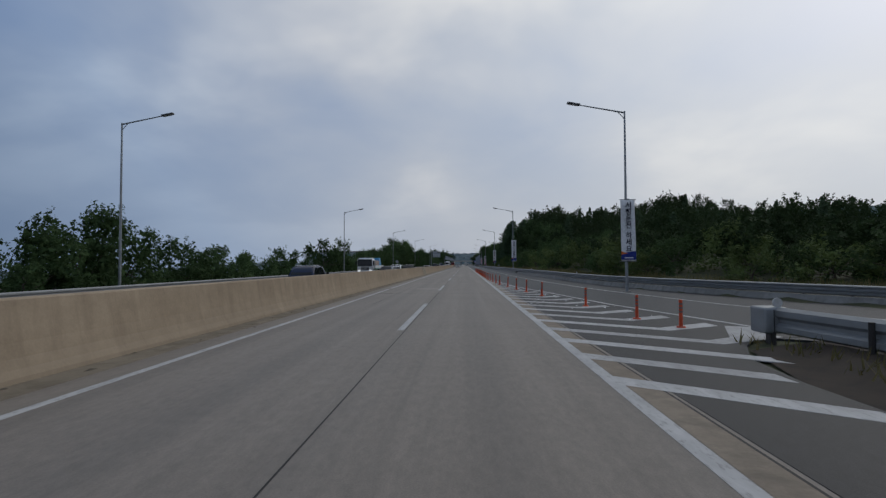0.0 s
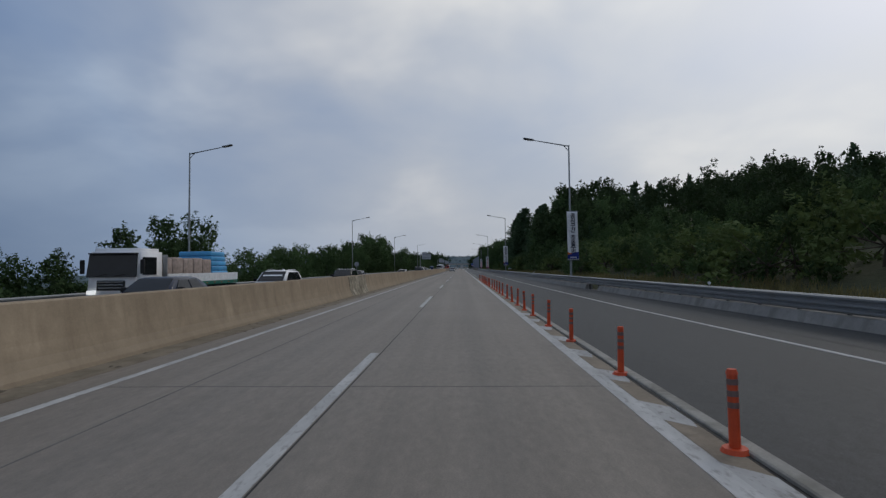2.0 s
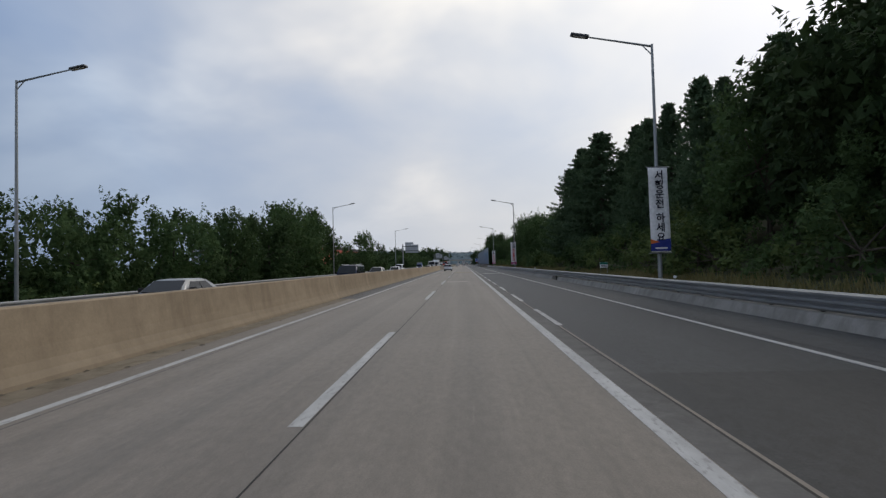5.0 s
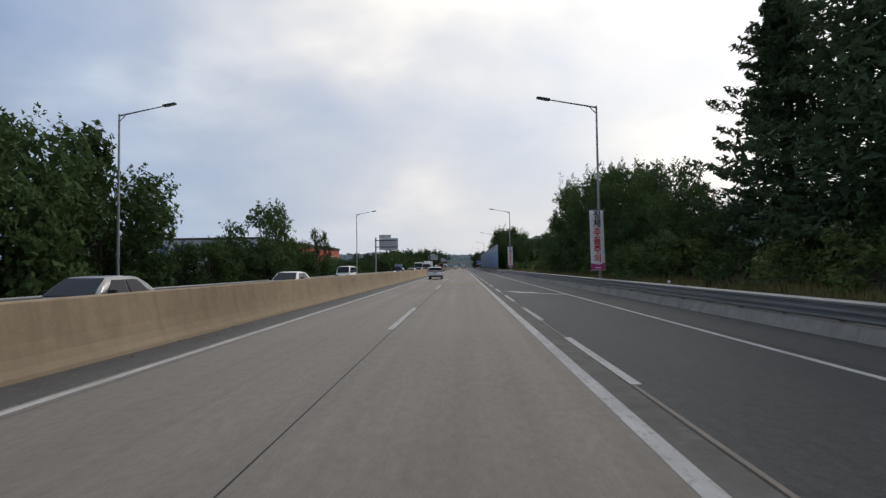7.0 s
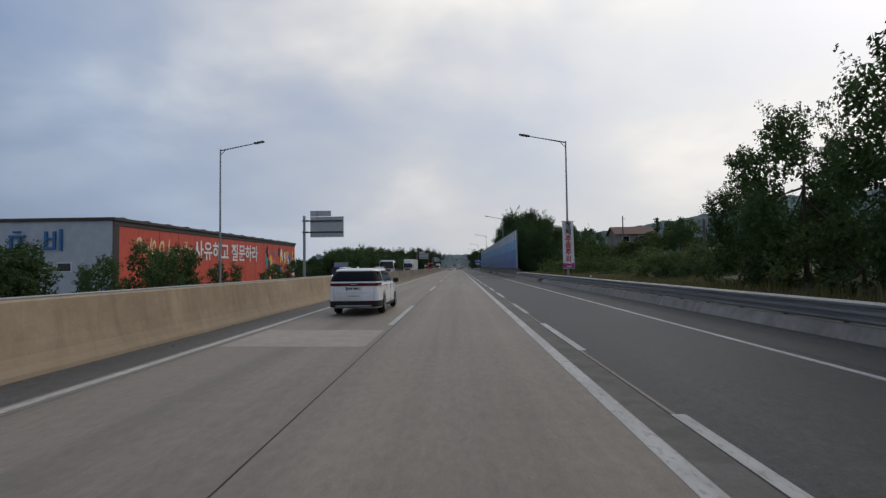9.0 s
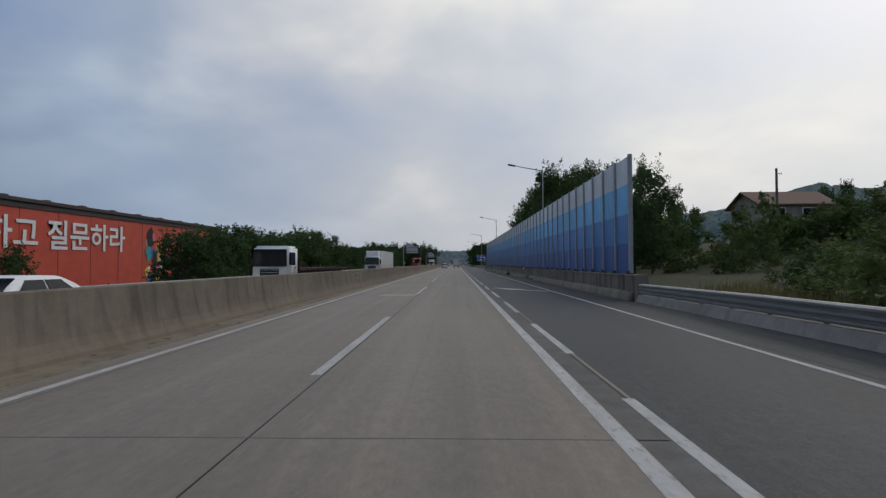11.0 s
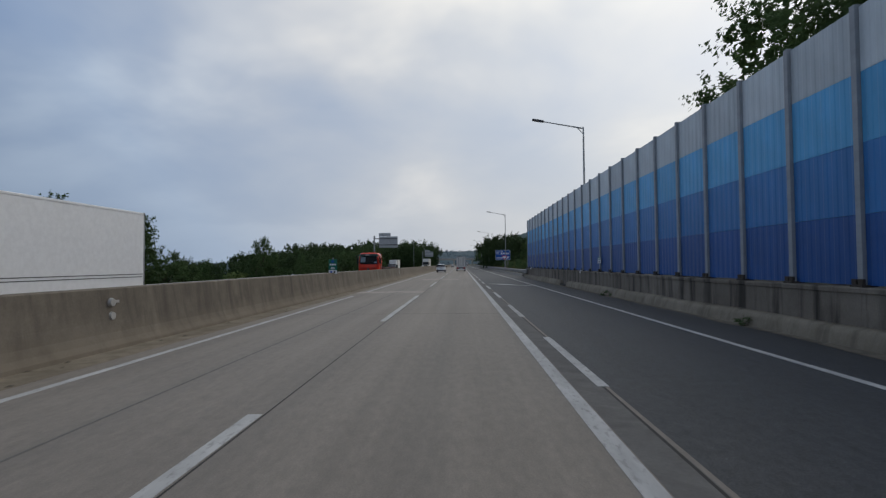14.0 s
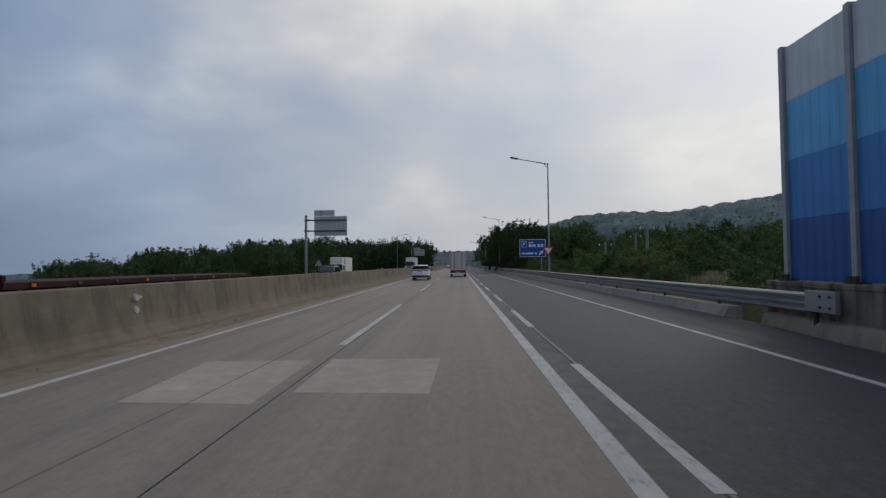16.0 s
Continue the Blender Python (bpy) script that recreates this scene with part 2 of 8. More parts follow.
def glass_dark(name="car_glass", col=(0.012, 0.014, 0.016)):
    m = Mat(name, 0.06)
    m.b.inputs["Specular IOR Level"].default_value = 0.28
    m.color(m.ramp(m.noise(2), [(0.3, col), (0.7, tuple(c * 1.4 for c in col))]))
    return m.m


def lamp_mat(name, col, power):
    m = Mat(name, 0.3)
    m.color(col)
    m.b.inputs["Emission Color"].default_value = (*col, 1)
    m.b.inputs["Emission Strength"].default_value = power
    return m.m


M_CONC = road_concrete()
M_ASPH = asphalt("asphalt", 0.034, 1.08)
M_ASPH_GREY = asphalt("worn_grey_asphalt", 0.050, 1.08)
M_ASPH_NEW = asphalt("dark_asphalt", 0.022, 1.03)
M_ASPH_OLD = asphalt("old_asphalt", 0.085)
M_WHITE = paint("road_paint_white")
M_WHITE_WORN = paint("road_paint_worn", 0.40, 0.9)
M_BARRIER = barrier_concrete("tan_barrier_concrete", (0.288, 0.226, 0.156), (0.388, 0.310, 0.220), (0.195, 0.15, 0.105), 0.42, (0.27, 0.22, 0.16))
M_BARRIER2 = barrier_concrete("grey_barrier_concrete", (0.135, 0.117, 0.095), (0.215, 0.188, 0.152), (0.068, 0.058, 0.048), 0.58, (0.20, 0.168, 0.126))
M_KERB = barrier_concrete("kerb_concrete", (0.20, 0.195, 0.182), (0.28, 0.272, 0.255), (0.12, 0.112, 0.10), 0.55)
M_LEDGE = barrier_concrete("ledge_concrete", (0.17, 0.152, 0.12), (0.25, 0.225, 0.182), (0.09, 0.078, 0.06), 0.6)
M_WALLBASE = barrier_concrete("wall_base_concrete", (0.118, 0.105, 0.089), (0.225, 0.203, 0.174), (0.030, 0.027, 0.024), 0.92)
M_PATCH = barrier_concrete("patch_concrete", (0.305, 0.272, 0.242), (0.37, 0.333, 0.298), (0.25, 0.222, 0.195), 0.35)
M_DIRT = barrier_concrete("dirty_shoulder", (0.16, 0.135, 0.10), (0.24, 0.205, 0.155), (0.10, 0.083, 0.06), 0.6)
M_SEAL = simple("joint_sealant", (0.022, 0.021, 0.02), 0.7)
M_SOIL = soil()
M_LEAF = leaves("broadleaf", (0.040, 0.073, 0.030), (0.065, 0.111, 0.042), (0.098, 0.150, 0.056), 0.3)
M_LEAF_L = leaves("light_broadleaf", (0.065, 0.097, 0.032), (0.099, 0.141, 0.047), (0.140, 0.183, 0.067), 0.3)
M_PINE = leaves("pine_needles", (0.050, 0.085, 0.046), (0.075, 0.122, 0.066), (0.105, 0.155, 0.085), 0.3)
M_GRASS = leaves("dry_grass", (0.075, 0.085, 0.03), (0.155, 0.14, 0.058), (0.25, 0.20, 0.095), 0.2)
M_WOOD = leaves("dark_wood_leaves", (0.022, 0.041, 0.017), (0.036, 0.062, 0.024), (0.056, 0.088, 0.033), 0.25)
# pale blue-green base colour carries the haze in front of the nearer hill
M_MIDLEAF = leaves("hill_leaves_haze_tint", (0.115, 0.165, 0.16), (0.125, 0.175, 0.168), (0.135, 0.185, 0.176), 0.45)
M_BARK = bark()
M_GALV = steel("galvanised_steel", (0.30, 0.315, 0.325), 0.5, 0.55)
M_POLE = steel("pole_steel", (0.30, 0.32, 0.33), 0.5)
M_DARKSTEEL = steel("dark_steel", (0.10, 0.105, 0.11), 0.5)
M_ORANGE = simple("orange_plastic", (0.56, 0.075, 0.024), 0.5, dirt=0.45)
M_DKBAND = simple("dirty_reflective_band", (0.16, 0.11, 0.10), 0.5)
M_BLACK = simple("black_rubber", (0.018, 0.018, 0.018), 0.75)
M_CLOTH = simple("banner_cloth", (0.70, 0.70, 0.70), 0.8, dirt=0.15)
M_INK = simple("black_ink", (0.015, 0.017, 0.03), 0.8)
M_RED = simple("red_ink", (0.55, 0.04, 0.045), 0.8)
M_NAVY = simple("navy_ink", (0.02, 0.035, 0.20), 0.8)
M_OCHRE = simple("orange_ink", (0.60, 0.14, 0.03), 0.8)
M_MAGENTA = simple("magenta_ink", (0.42, 0.06, 0.20), 0.8)
M_GLASS = glass_dark()
M_CARWHITE = simple("white_car_paint", (0.80, 0.81, 0.82), 0.22, var=0.04)
M_CARSILVER = simple("silver_car_paint", (0.34, 0.35, 0.36), 0.28, 0.5, var=0.05)
M_CARBLACK = simple("black_car_paint", (0.015, 0.016, 0.02), 0.2, var=0.05)
M_CARNAVY = simple("dark_blue_car_paint", (0.02, 0.03, 0.06), 0.22, var=0.05)
M_TRUCKRED = simple("red_truck_paint", (0.52, 0.030, 0.014), 0.24, var=0.08, dirt=0.05)
M_BLUETRUCK = simple("blue_truck_paint", (0.025, 0.10, 0.34), 0.4, var=0.08, dirt=0.2)
M_BOXWHITE = simple("white_box_panel", (0.66, 0.66, 0.64), 0.45, var=0.06, dirt=0.2)
M_TAILRED = simple("tail_lamp_red", (0.32, 0.012, 0.012), 0.2)
M_HEAD = lamp_mat("headlight_lens", (0.95, 0.95, 0.9), 0.9)
M_PLATE = simple("number_plate_white", (0.7, 0.72, 0.72), 0.4)
M_CHROME = steel("bright_alloy", (0.55, 0.56, 0.57), 0.25, 0.9)
M_SIGNBLUE = simple("sign_blue", (0.012, 0.085, 0.36), 0.4)
M_SIGNGREEN = simple("sign_green", (0.01, 0.14, 0.10), 0.4)
M_SIGNWHITE = simple("sign_white", (0.72, 0.74, 0.76), 0.4)
M_SIGNBACK = simple("sign_back_aluminium", (0.40, 0.42, 0.44), 0.5, 0.2, dirt=0.2)
M_SIGNRED = simple("sign_red", (0.55, 0.03, 0.03), 0.4)
M_FACADE_RED = simple("red_cladding", (0.52, 0.085, 0.055), 0.55, var=0.08, scale=0.6)
M_FACADE_GREY = simple("grey_cladding", (0.39, 0.43, 0.475), 0.55, var=0.08, scale=0.7)
M_FACADE_DARK = simple("dark_cladding", (0.05, 0.04, 0.04), 0.55)
M_CREAM = simple("cream_lettering", (0.70, 0.52, 0.30), 0.6)
M_LETTERBLUE = simple("blue_lettering", (0.03, 0.14, 0.33), 0.5)
M_WARM = simple("beige_render", (0.50, 0.46, 0.40), 0.8, var=0.1, scale=0.8)
M_ROOF = simple("brown_roof_tiles", (0.16, 0.10, 0.08), 0.8)


def panel_mat(name, col):
    """Powder-coated noise-wall sheet, streaked by rain."""
    m = Mat(name, 0.42)
    c = m.ramp(m.noise(0.9, (1, 1, 0.4), detail=5), [(0.3, tuple(v * 0.82 for v in col)), (0.7, tuple(v * 1.12 for v in col))])
    c = m.mix(m.ramp(m.noise(2.4, (1, 1, 0.08), detail=5), [(0.5, 0.0), (0.72, 0.3)]), c, tuple(v * 0.55 + 0.03 for v in col))
    tone = m.ramp(m.rand(), [(0.0, 0.88), (1.0, 1.08)])
    c = m.mix(1.0, c, tone, "MULTIPLY")
    m.color(c)
    return m.m


M_BAND = [panel_mat("deep_blue_panel", (0.016, 0.082, 0.28)), panel_mat("mid_blue_panel", (0.032, 0.18, 0.46)),
          panel_mat("sky_blue_panel", (0.085, 0.37, 0.68)), panel_mat("pale_grey_panel", (0.47, 0.54, 0.59))]


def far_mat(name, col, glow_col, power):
    """Distant woods with the day's haze painted in, as pale base colour and emission."""
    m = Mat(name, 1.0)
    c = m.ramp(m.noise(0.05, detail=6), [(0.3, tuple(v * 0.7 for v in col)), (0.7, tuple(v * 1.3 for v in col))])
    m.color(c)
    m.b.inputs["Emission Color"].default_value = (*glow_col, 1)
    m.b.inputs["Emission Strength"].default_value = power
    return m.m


# bluish emission stands in for the haze before the farthest hills
M_FAR = far_mat("far_woods_haze_glow", (0.034, 0.05, 0.05), (0.22, 0.33, 0.47), 0.14)
# haze put into the pale base colour, without glow
M_MID = far_mat("mid_woods_haze_tint", (0.12, 0.17, 0.168), (0.30, 0.37, 0.42), 0.0)

# ---- building helpers ----


def mesh_of(name, verts, faces, material=None, smooth=False):
    me = bpy.data.meshes.new(name)
    me.from_pydata([tuple(v) for v in verts], [], faces)
    if material:
        me.materials.append(material)
    if smooth:
        me.polygons.foreach_set("use_smooth", [True] * len(me.polygons))
    me.update()
    return me


def part(name, bm, material, parent=None, label="", smooth=False):
    """Links a bmesh (or a mesh) as one object, under a thing or a part."""
    if isinstance(bm, bpy.types.Mesh):
        me = bm
        if material and not me.materials:
            me.materials.append(material)
    else:
        me = bpy.data.meshes.new(name)
        bm.to_mesh(me)
        bm.free()
        me.materials.append(material)
        if smooth:
            me.polygons.foreach_set("use_smooth", [True] * len(me.polygons))
    ob = new(name, me)
    if parent:
        ob.parent = parent
    if label:
        ob["label"] = label
    return ob


def thing(name, at, label, category, group="", kind="", rz=0.0):
    e = new(name)
    e.empty_display_size = 0.3
    e.matrix_basis = pose(*at, 0, 0, rz)
    return tagged(e, label, category, group, kind)


def box(x0, x1, y0, y1, z0, z1, bevel=0.0, bm=None):
    b = bmesh.new()
    bmesh.ops.create_cube(b, size=1.0)
    for v in b.verts:
        v.co = Vector(((x0 + x1) / 2 + v.co.x * (x1 - x0), (y0 + y1) / 2 + v.co.y * (y1 - y0), (z0 + z1) / 2 + v.co.z * (z1 - z0)))
    if bevel:
        bmesh.ops.bevel(b, geom=b.edges[:], offset=bevel, segments=2, affect="EDGES", profile=0.5)
    if bm is None:
        return b
    return merge(bm, b)


def merge(bm, other):
    me = bpy.data.meshes.new("tmp")
    other.to_mesh(me)
    other.free()
    bm.from_mesh(me)
    bpy.data.meshes.remove(me)
    return bm


def tube(p0, p1, r0, r1=None, seg=10, bm=None):
    """A tapered round bar from p0 to p1."""
    r1 = r0 if r1 is None else r1
    p0, p1 = Vector(p0), Vector(p1)
    b = bmesh.new()
    bmesh.ops.create_cone(b, cap_ends=True, segments=seg, radius1=r0, radius2=r1, depth=(p1 - p0).length)
    q = (p1 - p0).to_track_quat("Z", "Y").to_matrix().to_4x4()
    bmesh.ops.transform(b, matrix=Matrix.Translation((p0 + p1) / 2) @ q, verts=b.verts[:])
    if bm is None:
        return b
    return merge(bm, b)


def sweep(profile, line, closed=True):
    """A profile in (offset, z) carried along a line of (x, y, z) points; offset is to the right of the line's run."""
    bm = bmesh.new()
    rings = []
    for i, p in enumerate(line):
        a, c = Vector(line[max(0, i - 1)]), Vector(line[min(len(line) - 1, i + 1)])
        d = (c - a).normalized()
        side = Vector((d.y, -d.x, 0)).normalized()
        rings.append([bm.verts.new(Vector(p) + side * o + Vector((0, 0, z))) for o, z in profile])
    k = len(profile)
    for r, s in zip(rings, rings[1:]):
        for j in range(k if closed else k - 1):
            bm.faces.new((r[j], r[(j + 1) % k], s[(j + 1) % k], s[j]))
    if closed:
        bm.faces.new(rings[0][::-1])
        bm.faces.new(rings[-1])
    bmesh.ops.recalc_face_normals(bm, faces=bm.faces[:])
    return bm


def strip(x0, x1, y0, y1, z0, z1, step=6.0):
    """A slab along the road."""
    n = max(1, int((y1 - y0) / step))
    return sweep([(x0, z0), (x1, z0), (x1, z1), (x0, z1)], [(0, y0 + (y1 - y0) * i / n, 0) for i in range(n + 1)])


def poly_slab(pts, z0, z1):
    """A flat slab with the outline pts in x, y."""
    bm = bmesh.new()
    lo = [bm.verts.new((x, y, z0)) for x, y in pts]
    hi = [bm.verts.new((x, y, z1)) for x, y in pts]
    bm.faces.new(hi)
    bm.faces.new(lo[::-1])
    n = len(pts)
    for i in range(n):
        bm.faces.new((lo[i], lo[(i + 1) % n], hi[(i + 1) % n], hi[i]))
    bmesh.ops.recalc_face_normals(bm, faces=bm.faces[:])
    return bm


def lerp(y, table):
    if y <= table[0][0]:
        return table[0][1]
    for (a, u), (b, v) in zip(table, table[1:]):
        if y <= b:
            return u + (v - u) * (y - a) / (b - a)
    return table[-1][1]


def smooth_step(a, b, v):
    t = min(1.0, max(0.0, (v - a) / (b - a)))
    return t * t * (3 - 2 * t)


# text as flat mesh lettering, upright in the x-z plane and facing the traffic (-y)
def lettering(name, words, size, at, material, parent, squeeze=1.0, rot=(90, 0, 0), depth=0.004):
    cu = bpy.data.curves.new(name, "FONT")
    cu.body, cu.size, cu.align_x, cu.align_y, cu.extrude = words, size, "CENTER", "CENTER", depth
    cu.resolution_u = 2
    cu.offset = size * 0.018
    tmp = bpy.data.objects.new(name, cu)
    scene.collection.objects.link(tmp)
    bpy.context.view_layer.update()
    me = bpy.data.meshes.new_from_object(tmp.evaluated_get(bpy.context.evaluated_depsgraph_get()))
    bpy.data.objects.remove(tmp)
    me.materials.clear()
    me.materials.append(material)
    ob = new(name, me)
    ob.parent = parent
    ob.matrix_basis = pose(*at, *rot) @ Matrix.Diagonal((squeeze, 1, 1, 1))
    return ob

# ---- ground ----
KERB = [(-14, 30), (11, 20), (22, 15.6), (31, 12.8), (39, 11.3), (48, 10.7), (60, 9.6), (78, 8.75), (92, 8.36), (101, 8.2), (140, 8.13), (300, 8.13), (311, 8.6), (420, 8.5), (428, 8.45), (446, 8.85), (480, 9.1), (1000, 9.6)]
# rise of the shoulder towards the kerb
LIFT = [(48, 0.03), (60, 0.15), (78, 0.205), (92, 0.215), (101, 0.21), (140, 0.18), (300, 0.18), (311, 0.05), (420, 0.04), (428, 0.15), (446, 0.10), (1000, 0.06)]


def kerb_x(y):
    return lerp(y, KERB)


def lift(y):
    return lerp(y, LIFT)


def ground_z(x, y):
    """Height of the land: level under the road, falling away on the far side, wooded hill on the near side."""
    z = -0.06
    if x < -20.5:
        z -= 3.6 * smooth_step(-20.5, -31, x) - 0.9 * smooth_step(150, 200, y) * smooth_step(270, 230, y) * smooth_step(-22, -30, x)
        z += 0.5 * noise.noise((x * 0.05, y * 0.05, 0.0)) * smooth_step(-22, -40, x) - 24 * smooth_step(-90, -420, x)
    k = kerb_x(y) + 1.2
    if x > k - 0.8:
        rise = smooth_step(k - 0.8, k - 0.2, x) * (0.38 + lift(y)) + smooth_step(k, k + 6, x) * 0.35
        hill = lerp(y, [(40, 0.0), (75, 2.0), (95, 4.5), (120, 7.0), (150, 10.5), (180, 14.0), (200, 15.0), (222, 5.0), (250, 1.0), (280, 0.0)])
        rise += hill * smooth_step(k + 5, k + 36, x) * (1.0 - 0.5 * smooth_step(k + 50, k + 110, x))
        rise += 1.6 * smooth_step(15, 45, y) * smooth_step(300, 190, y) * smooth_step(k + 2, k + 12, x)
        rise += lerp(y, [(262, 0), (292, 2.6), (340, 5.2), (380, 5.2), (428, 0)]) * smooth_step(15, 55, x) * (1.0 - smooth_step(80, 140, x))
        z += rise + 0.5 * noise.noise((x * 0.06, y * 0.06, 3.0)) * smooth_step(k + 1, k + 8, x)
    return z


def axis(stops):
    out = []
    for a, b, n in stops:
        out += [a + (b - a) * i / n for i in range(n)]
    return out + [stops[-1][1]]


gx = axis([(-1500, -200, 8), (-200, -60, 10), (-60, -18, 21), (-18, 6.5, 4), (6.5, 12, 16), (12, 40, 28), (40, 110, 24), (110, 400, 12), (400, 1500, 6)])
gy = axis([(-300, -40, 5), (-40, 330, 92), (330, 700, 40), (700, 3200, 12)])
gv = [(x, y, ground_z(x, y)) for y in gy for x in gx]
nx = len(gx)
gf = [(j * nx + i, j * nx + i + 1, (j + 1) * nx + i + 1, (j + 1) * nx + i) for j in range(len(gy) - 1) for i in range(nx - 1)]
tagged(new("ground", mesh_of("ground", gv, gf, M_SOIL, True)), "grassy earth verge and wooded land beside the motorway", "ground", kind="structure")

# ---- carriageways ----
Y0, Y1 = -60.0, 1000.0
L_LINE, M_JOINT, R_LINE, C_EDGE = -5.62, -1.75, 2.15, 2.78
tagged(part("road", strip(-7.0, C_EDGE, Y0, Y1, -0.25, 0.0), M_CONC), "worn grey concrete carriageway with dark wheel paths", "road", kind="structure")
tagged(part("road", strip(-18.7, -7.95, Y0, Y1, -0.25, 0.0), M_CONC), "grey concrete carriageway of the oncoming traffic", "road", kind="structure")
ramp = [(C_EDGE, Y0), (5.0, Y0), (5.0, 2.5), (5.02, 5.0), (5.3, 7.0), (6.1, 8.6), (7.0, 9.9), (9.2, 8.6), (13, 2.5), (22, -14), (30, -14), (20, 11), (16, 22)]
ramp += [(kerb_x(y), y) for y in (31, 39, 48, 60, 78, 101, 138)] + [(C_EDGE, 138)]
tagged(part("merge_lane", poly_slab(ramp, -0.25, -0.004), M_ASPH), "dark asphalt of the slip road", "road", kind="structure")
lane = [(C_EDGE, 138), (kerb_x(138), 138), (8.8, 429), (9.3, 446), (9.7, Y1), (C_EDGE, Y1)]
tagged(part("merge_lane", poly_slab(lane, -0.25, -0.004), M_ASPH_GREY), "worn grey asphalt merging lane", "road", kind="structure")


def surface(name, pts, material, label, z=0.004, category="marking", group=""):
    return tagged(part(name, poly_slab(pts, z - 0.02, z), material), label, category, group, "structure")


def rect(x0, x1, y0, y1):
    return [(x0, y0), (x1, y0), (x1, y1), (x0, y1)]


def ribbon(name, line, w, material, label, z=0.004, category="marking"):
    return tagged(part(name, sweep([(-w / 2, z - 0.02), (w / 2, z - 0.02), (w / 2, z), (-w / 2, z)], [(x, y, 0) for x, y in line]), material),
                  label, category, kind="structure")


def long_line(x, y0, y1, step=25.0):
    n = max(1, int((y1 - y0) / step))
    return [(x, y0 + (y1 - y0) * i / n) for i in range(n + 1)]


# dirty gutter along the median, in three stretches
surface("shoulder_strip", rect(-7.0, -6.30, Y0, 158), M_DIRT, "brown dirty gutter along the median barrier", 0.003, "gutter")
surface("shoulder_strip", rect(-7.0, -5.80, 158, 286), M_ASPH_OLD, "dark asphalt strip along the median barrier", 0.003, "gutter")
surface("shoulder_strip", rect(-7.0, -6.15, 286, Y1), M_DIRT, "brown dirty gutter along the median barrier", 0.003, "gutter")

# margin of the concrete beyond the edge line: tan beside the island, darker further on
M_MARGIN = barrier_concrete("tan_margin_concrete", (0.20, 0.165, 0.125), (0.28, 0.235, 0.18), (0.12, 0.10, 0.08), 0.5)
M_MARGIN2 = barrier_concrete("dark_margin_concrete", (0.11, 0.105, 0.10), (0.165, 0.158, 0.148), (0.08, 0.075, 0.07), 0.5)
surface("shoulder_strip", rect(2.28, 2.72, Y0, 130), M_MARGIN, "tan concrete margin beside the painted island", 0.002, "margin")
for ya, yb in ((50, 310), (424, 560)):
    ws_v = []
    ys_ = [ya + (yb - ya) * i / 52 for i in range(53)]
    for y in ys_:
        k, up = kerb_x(y), smooth_step(ya, ya + 7.0, y) if ya > 400 else 1.0
        ws_v += [(k - 1.15, y, 0.001), (k - 0.5, y, 0.35 * up * lift(y) + 0.002), (k + 0.06, y, up * lift(y) + 0.004), (k + 0.06, y, -0.1)]
    ws_f = [(4 * i + j, 4 * i + j + 1, 4 * i + j + 5, 4 * i + j + 4) for i in range(52) for j in range(3)]
    tagged(new("shoulder_strip", mesh_of("shoulder_strip", ws_v, ws_f, M_ASPH_GREY)), "worn asphalt shoulder rising to the kerb", "shoulder", kind="structure")
surface("shoulder_strip", rect(2.28, 2.72, 130, Y1), M_MARGIN2, "dark worn concrete margin of the carriageway", 0.002, "margin")
surface("island_asphalt", [(2.80, -30), (4.96, -30), (4.96, 2.5), (4.98, 5.0), (5.26, 7.0), (6.05, 8.6), (7.0, 9.7), (9.2, 10.0), (7.8, 12.3), (6.2, 20), (4.85, 30.5), (3.88, 37), (3.52, 42), (3.42, 44), (3.12, 48), (2.84, 51.8), (2.80, 51.8)], M_ASPH_NEW, "dark asphalt of the painted island", 0.0, "asphalt")

# joints
ribbon("joint", [(M_JOINT + 0.015 * math.sin(i * 1.7), Y0 + i * 8) for i in range(133)], 0.022, M_SEAL, "black sealed joint between the lanes", 0.002, "joint")
ribbon("joint", [(2.70 + 0.018 * math.sin(i * 2.1), Y0 + i * 4) for i in range(266)], 0.035, M_SEAL, "ragged dark joint between concrete and asphalt", 0.0025, "joint")
M_FAINT = simple("faint_crack_filler", (0.125, 0.119, 0.112), 0.8)
ribbon("joint", [(-4.28 + 0.02 * math.sin(i * 1.3), 20 + i * 6) for i in range(12)], 0.03, M_FAINT, "thin longitudinal crack in the concrete", 0.002, "joint")
ribbon("joint", [(-3.6 - 0.004 * (387 - y) + 0.015 * math.sin(y * 0.9), y) for y in range(362, 388, 4)] + [(-3.6, 388), (-3.56, 395), (-3.51, 401), (-3.46, 407)], 0.035, M_FAINT,
       "dark longitudinal crack in the concrete", 0.0028, "joint")
ribbon("joint", [(-3.12, 408.5), (-3.06, 412), (-2.95, 417), (-2.86, 421), (-2.78, 423), (-2.74, 426), (-2.68, 431), (-2.62, 440)], 0.026, M_FAINT, "thin longitudinal crack across a repaired patch", 0.0028, "joint")
ribbon("joint", long_line(-5.4, 90, 330), 0.03, M_FAINT, "thin joint beside the edge line", 0.002, "joint")
rng = random.Random(5)
for y in (28.4, 58.0, 130.0, 171.0, 224.0, 292.0, 336.0, 383.0, 455.0):
    ribbon("joint", [(-5.5 + i * 1.35, y + rng.uniform(-0.02, 0.02)) for i in range(7)], 0.025, M_FAINT, "faint transverse joint in the concrete", 0.002, "joint")

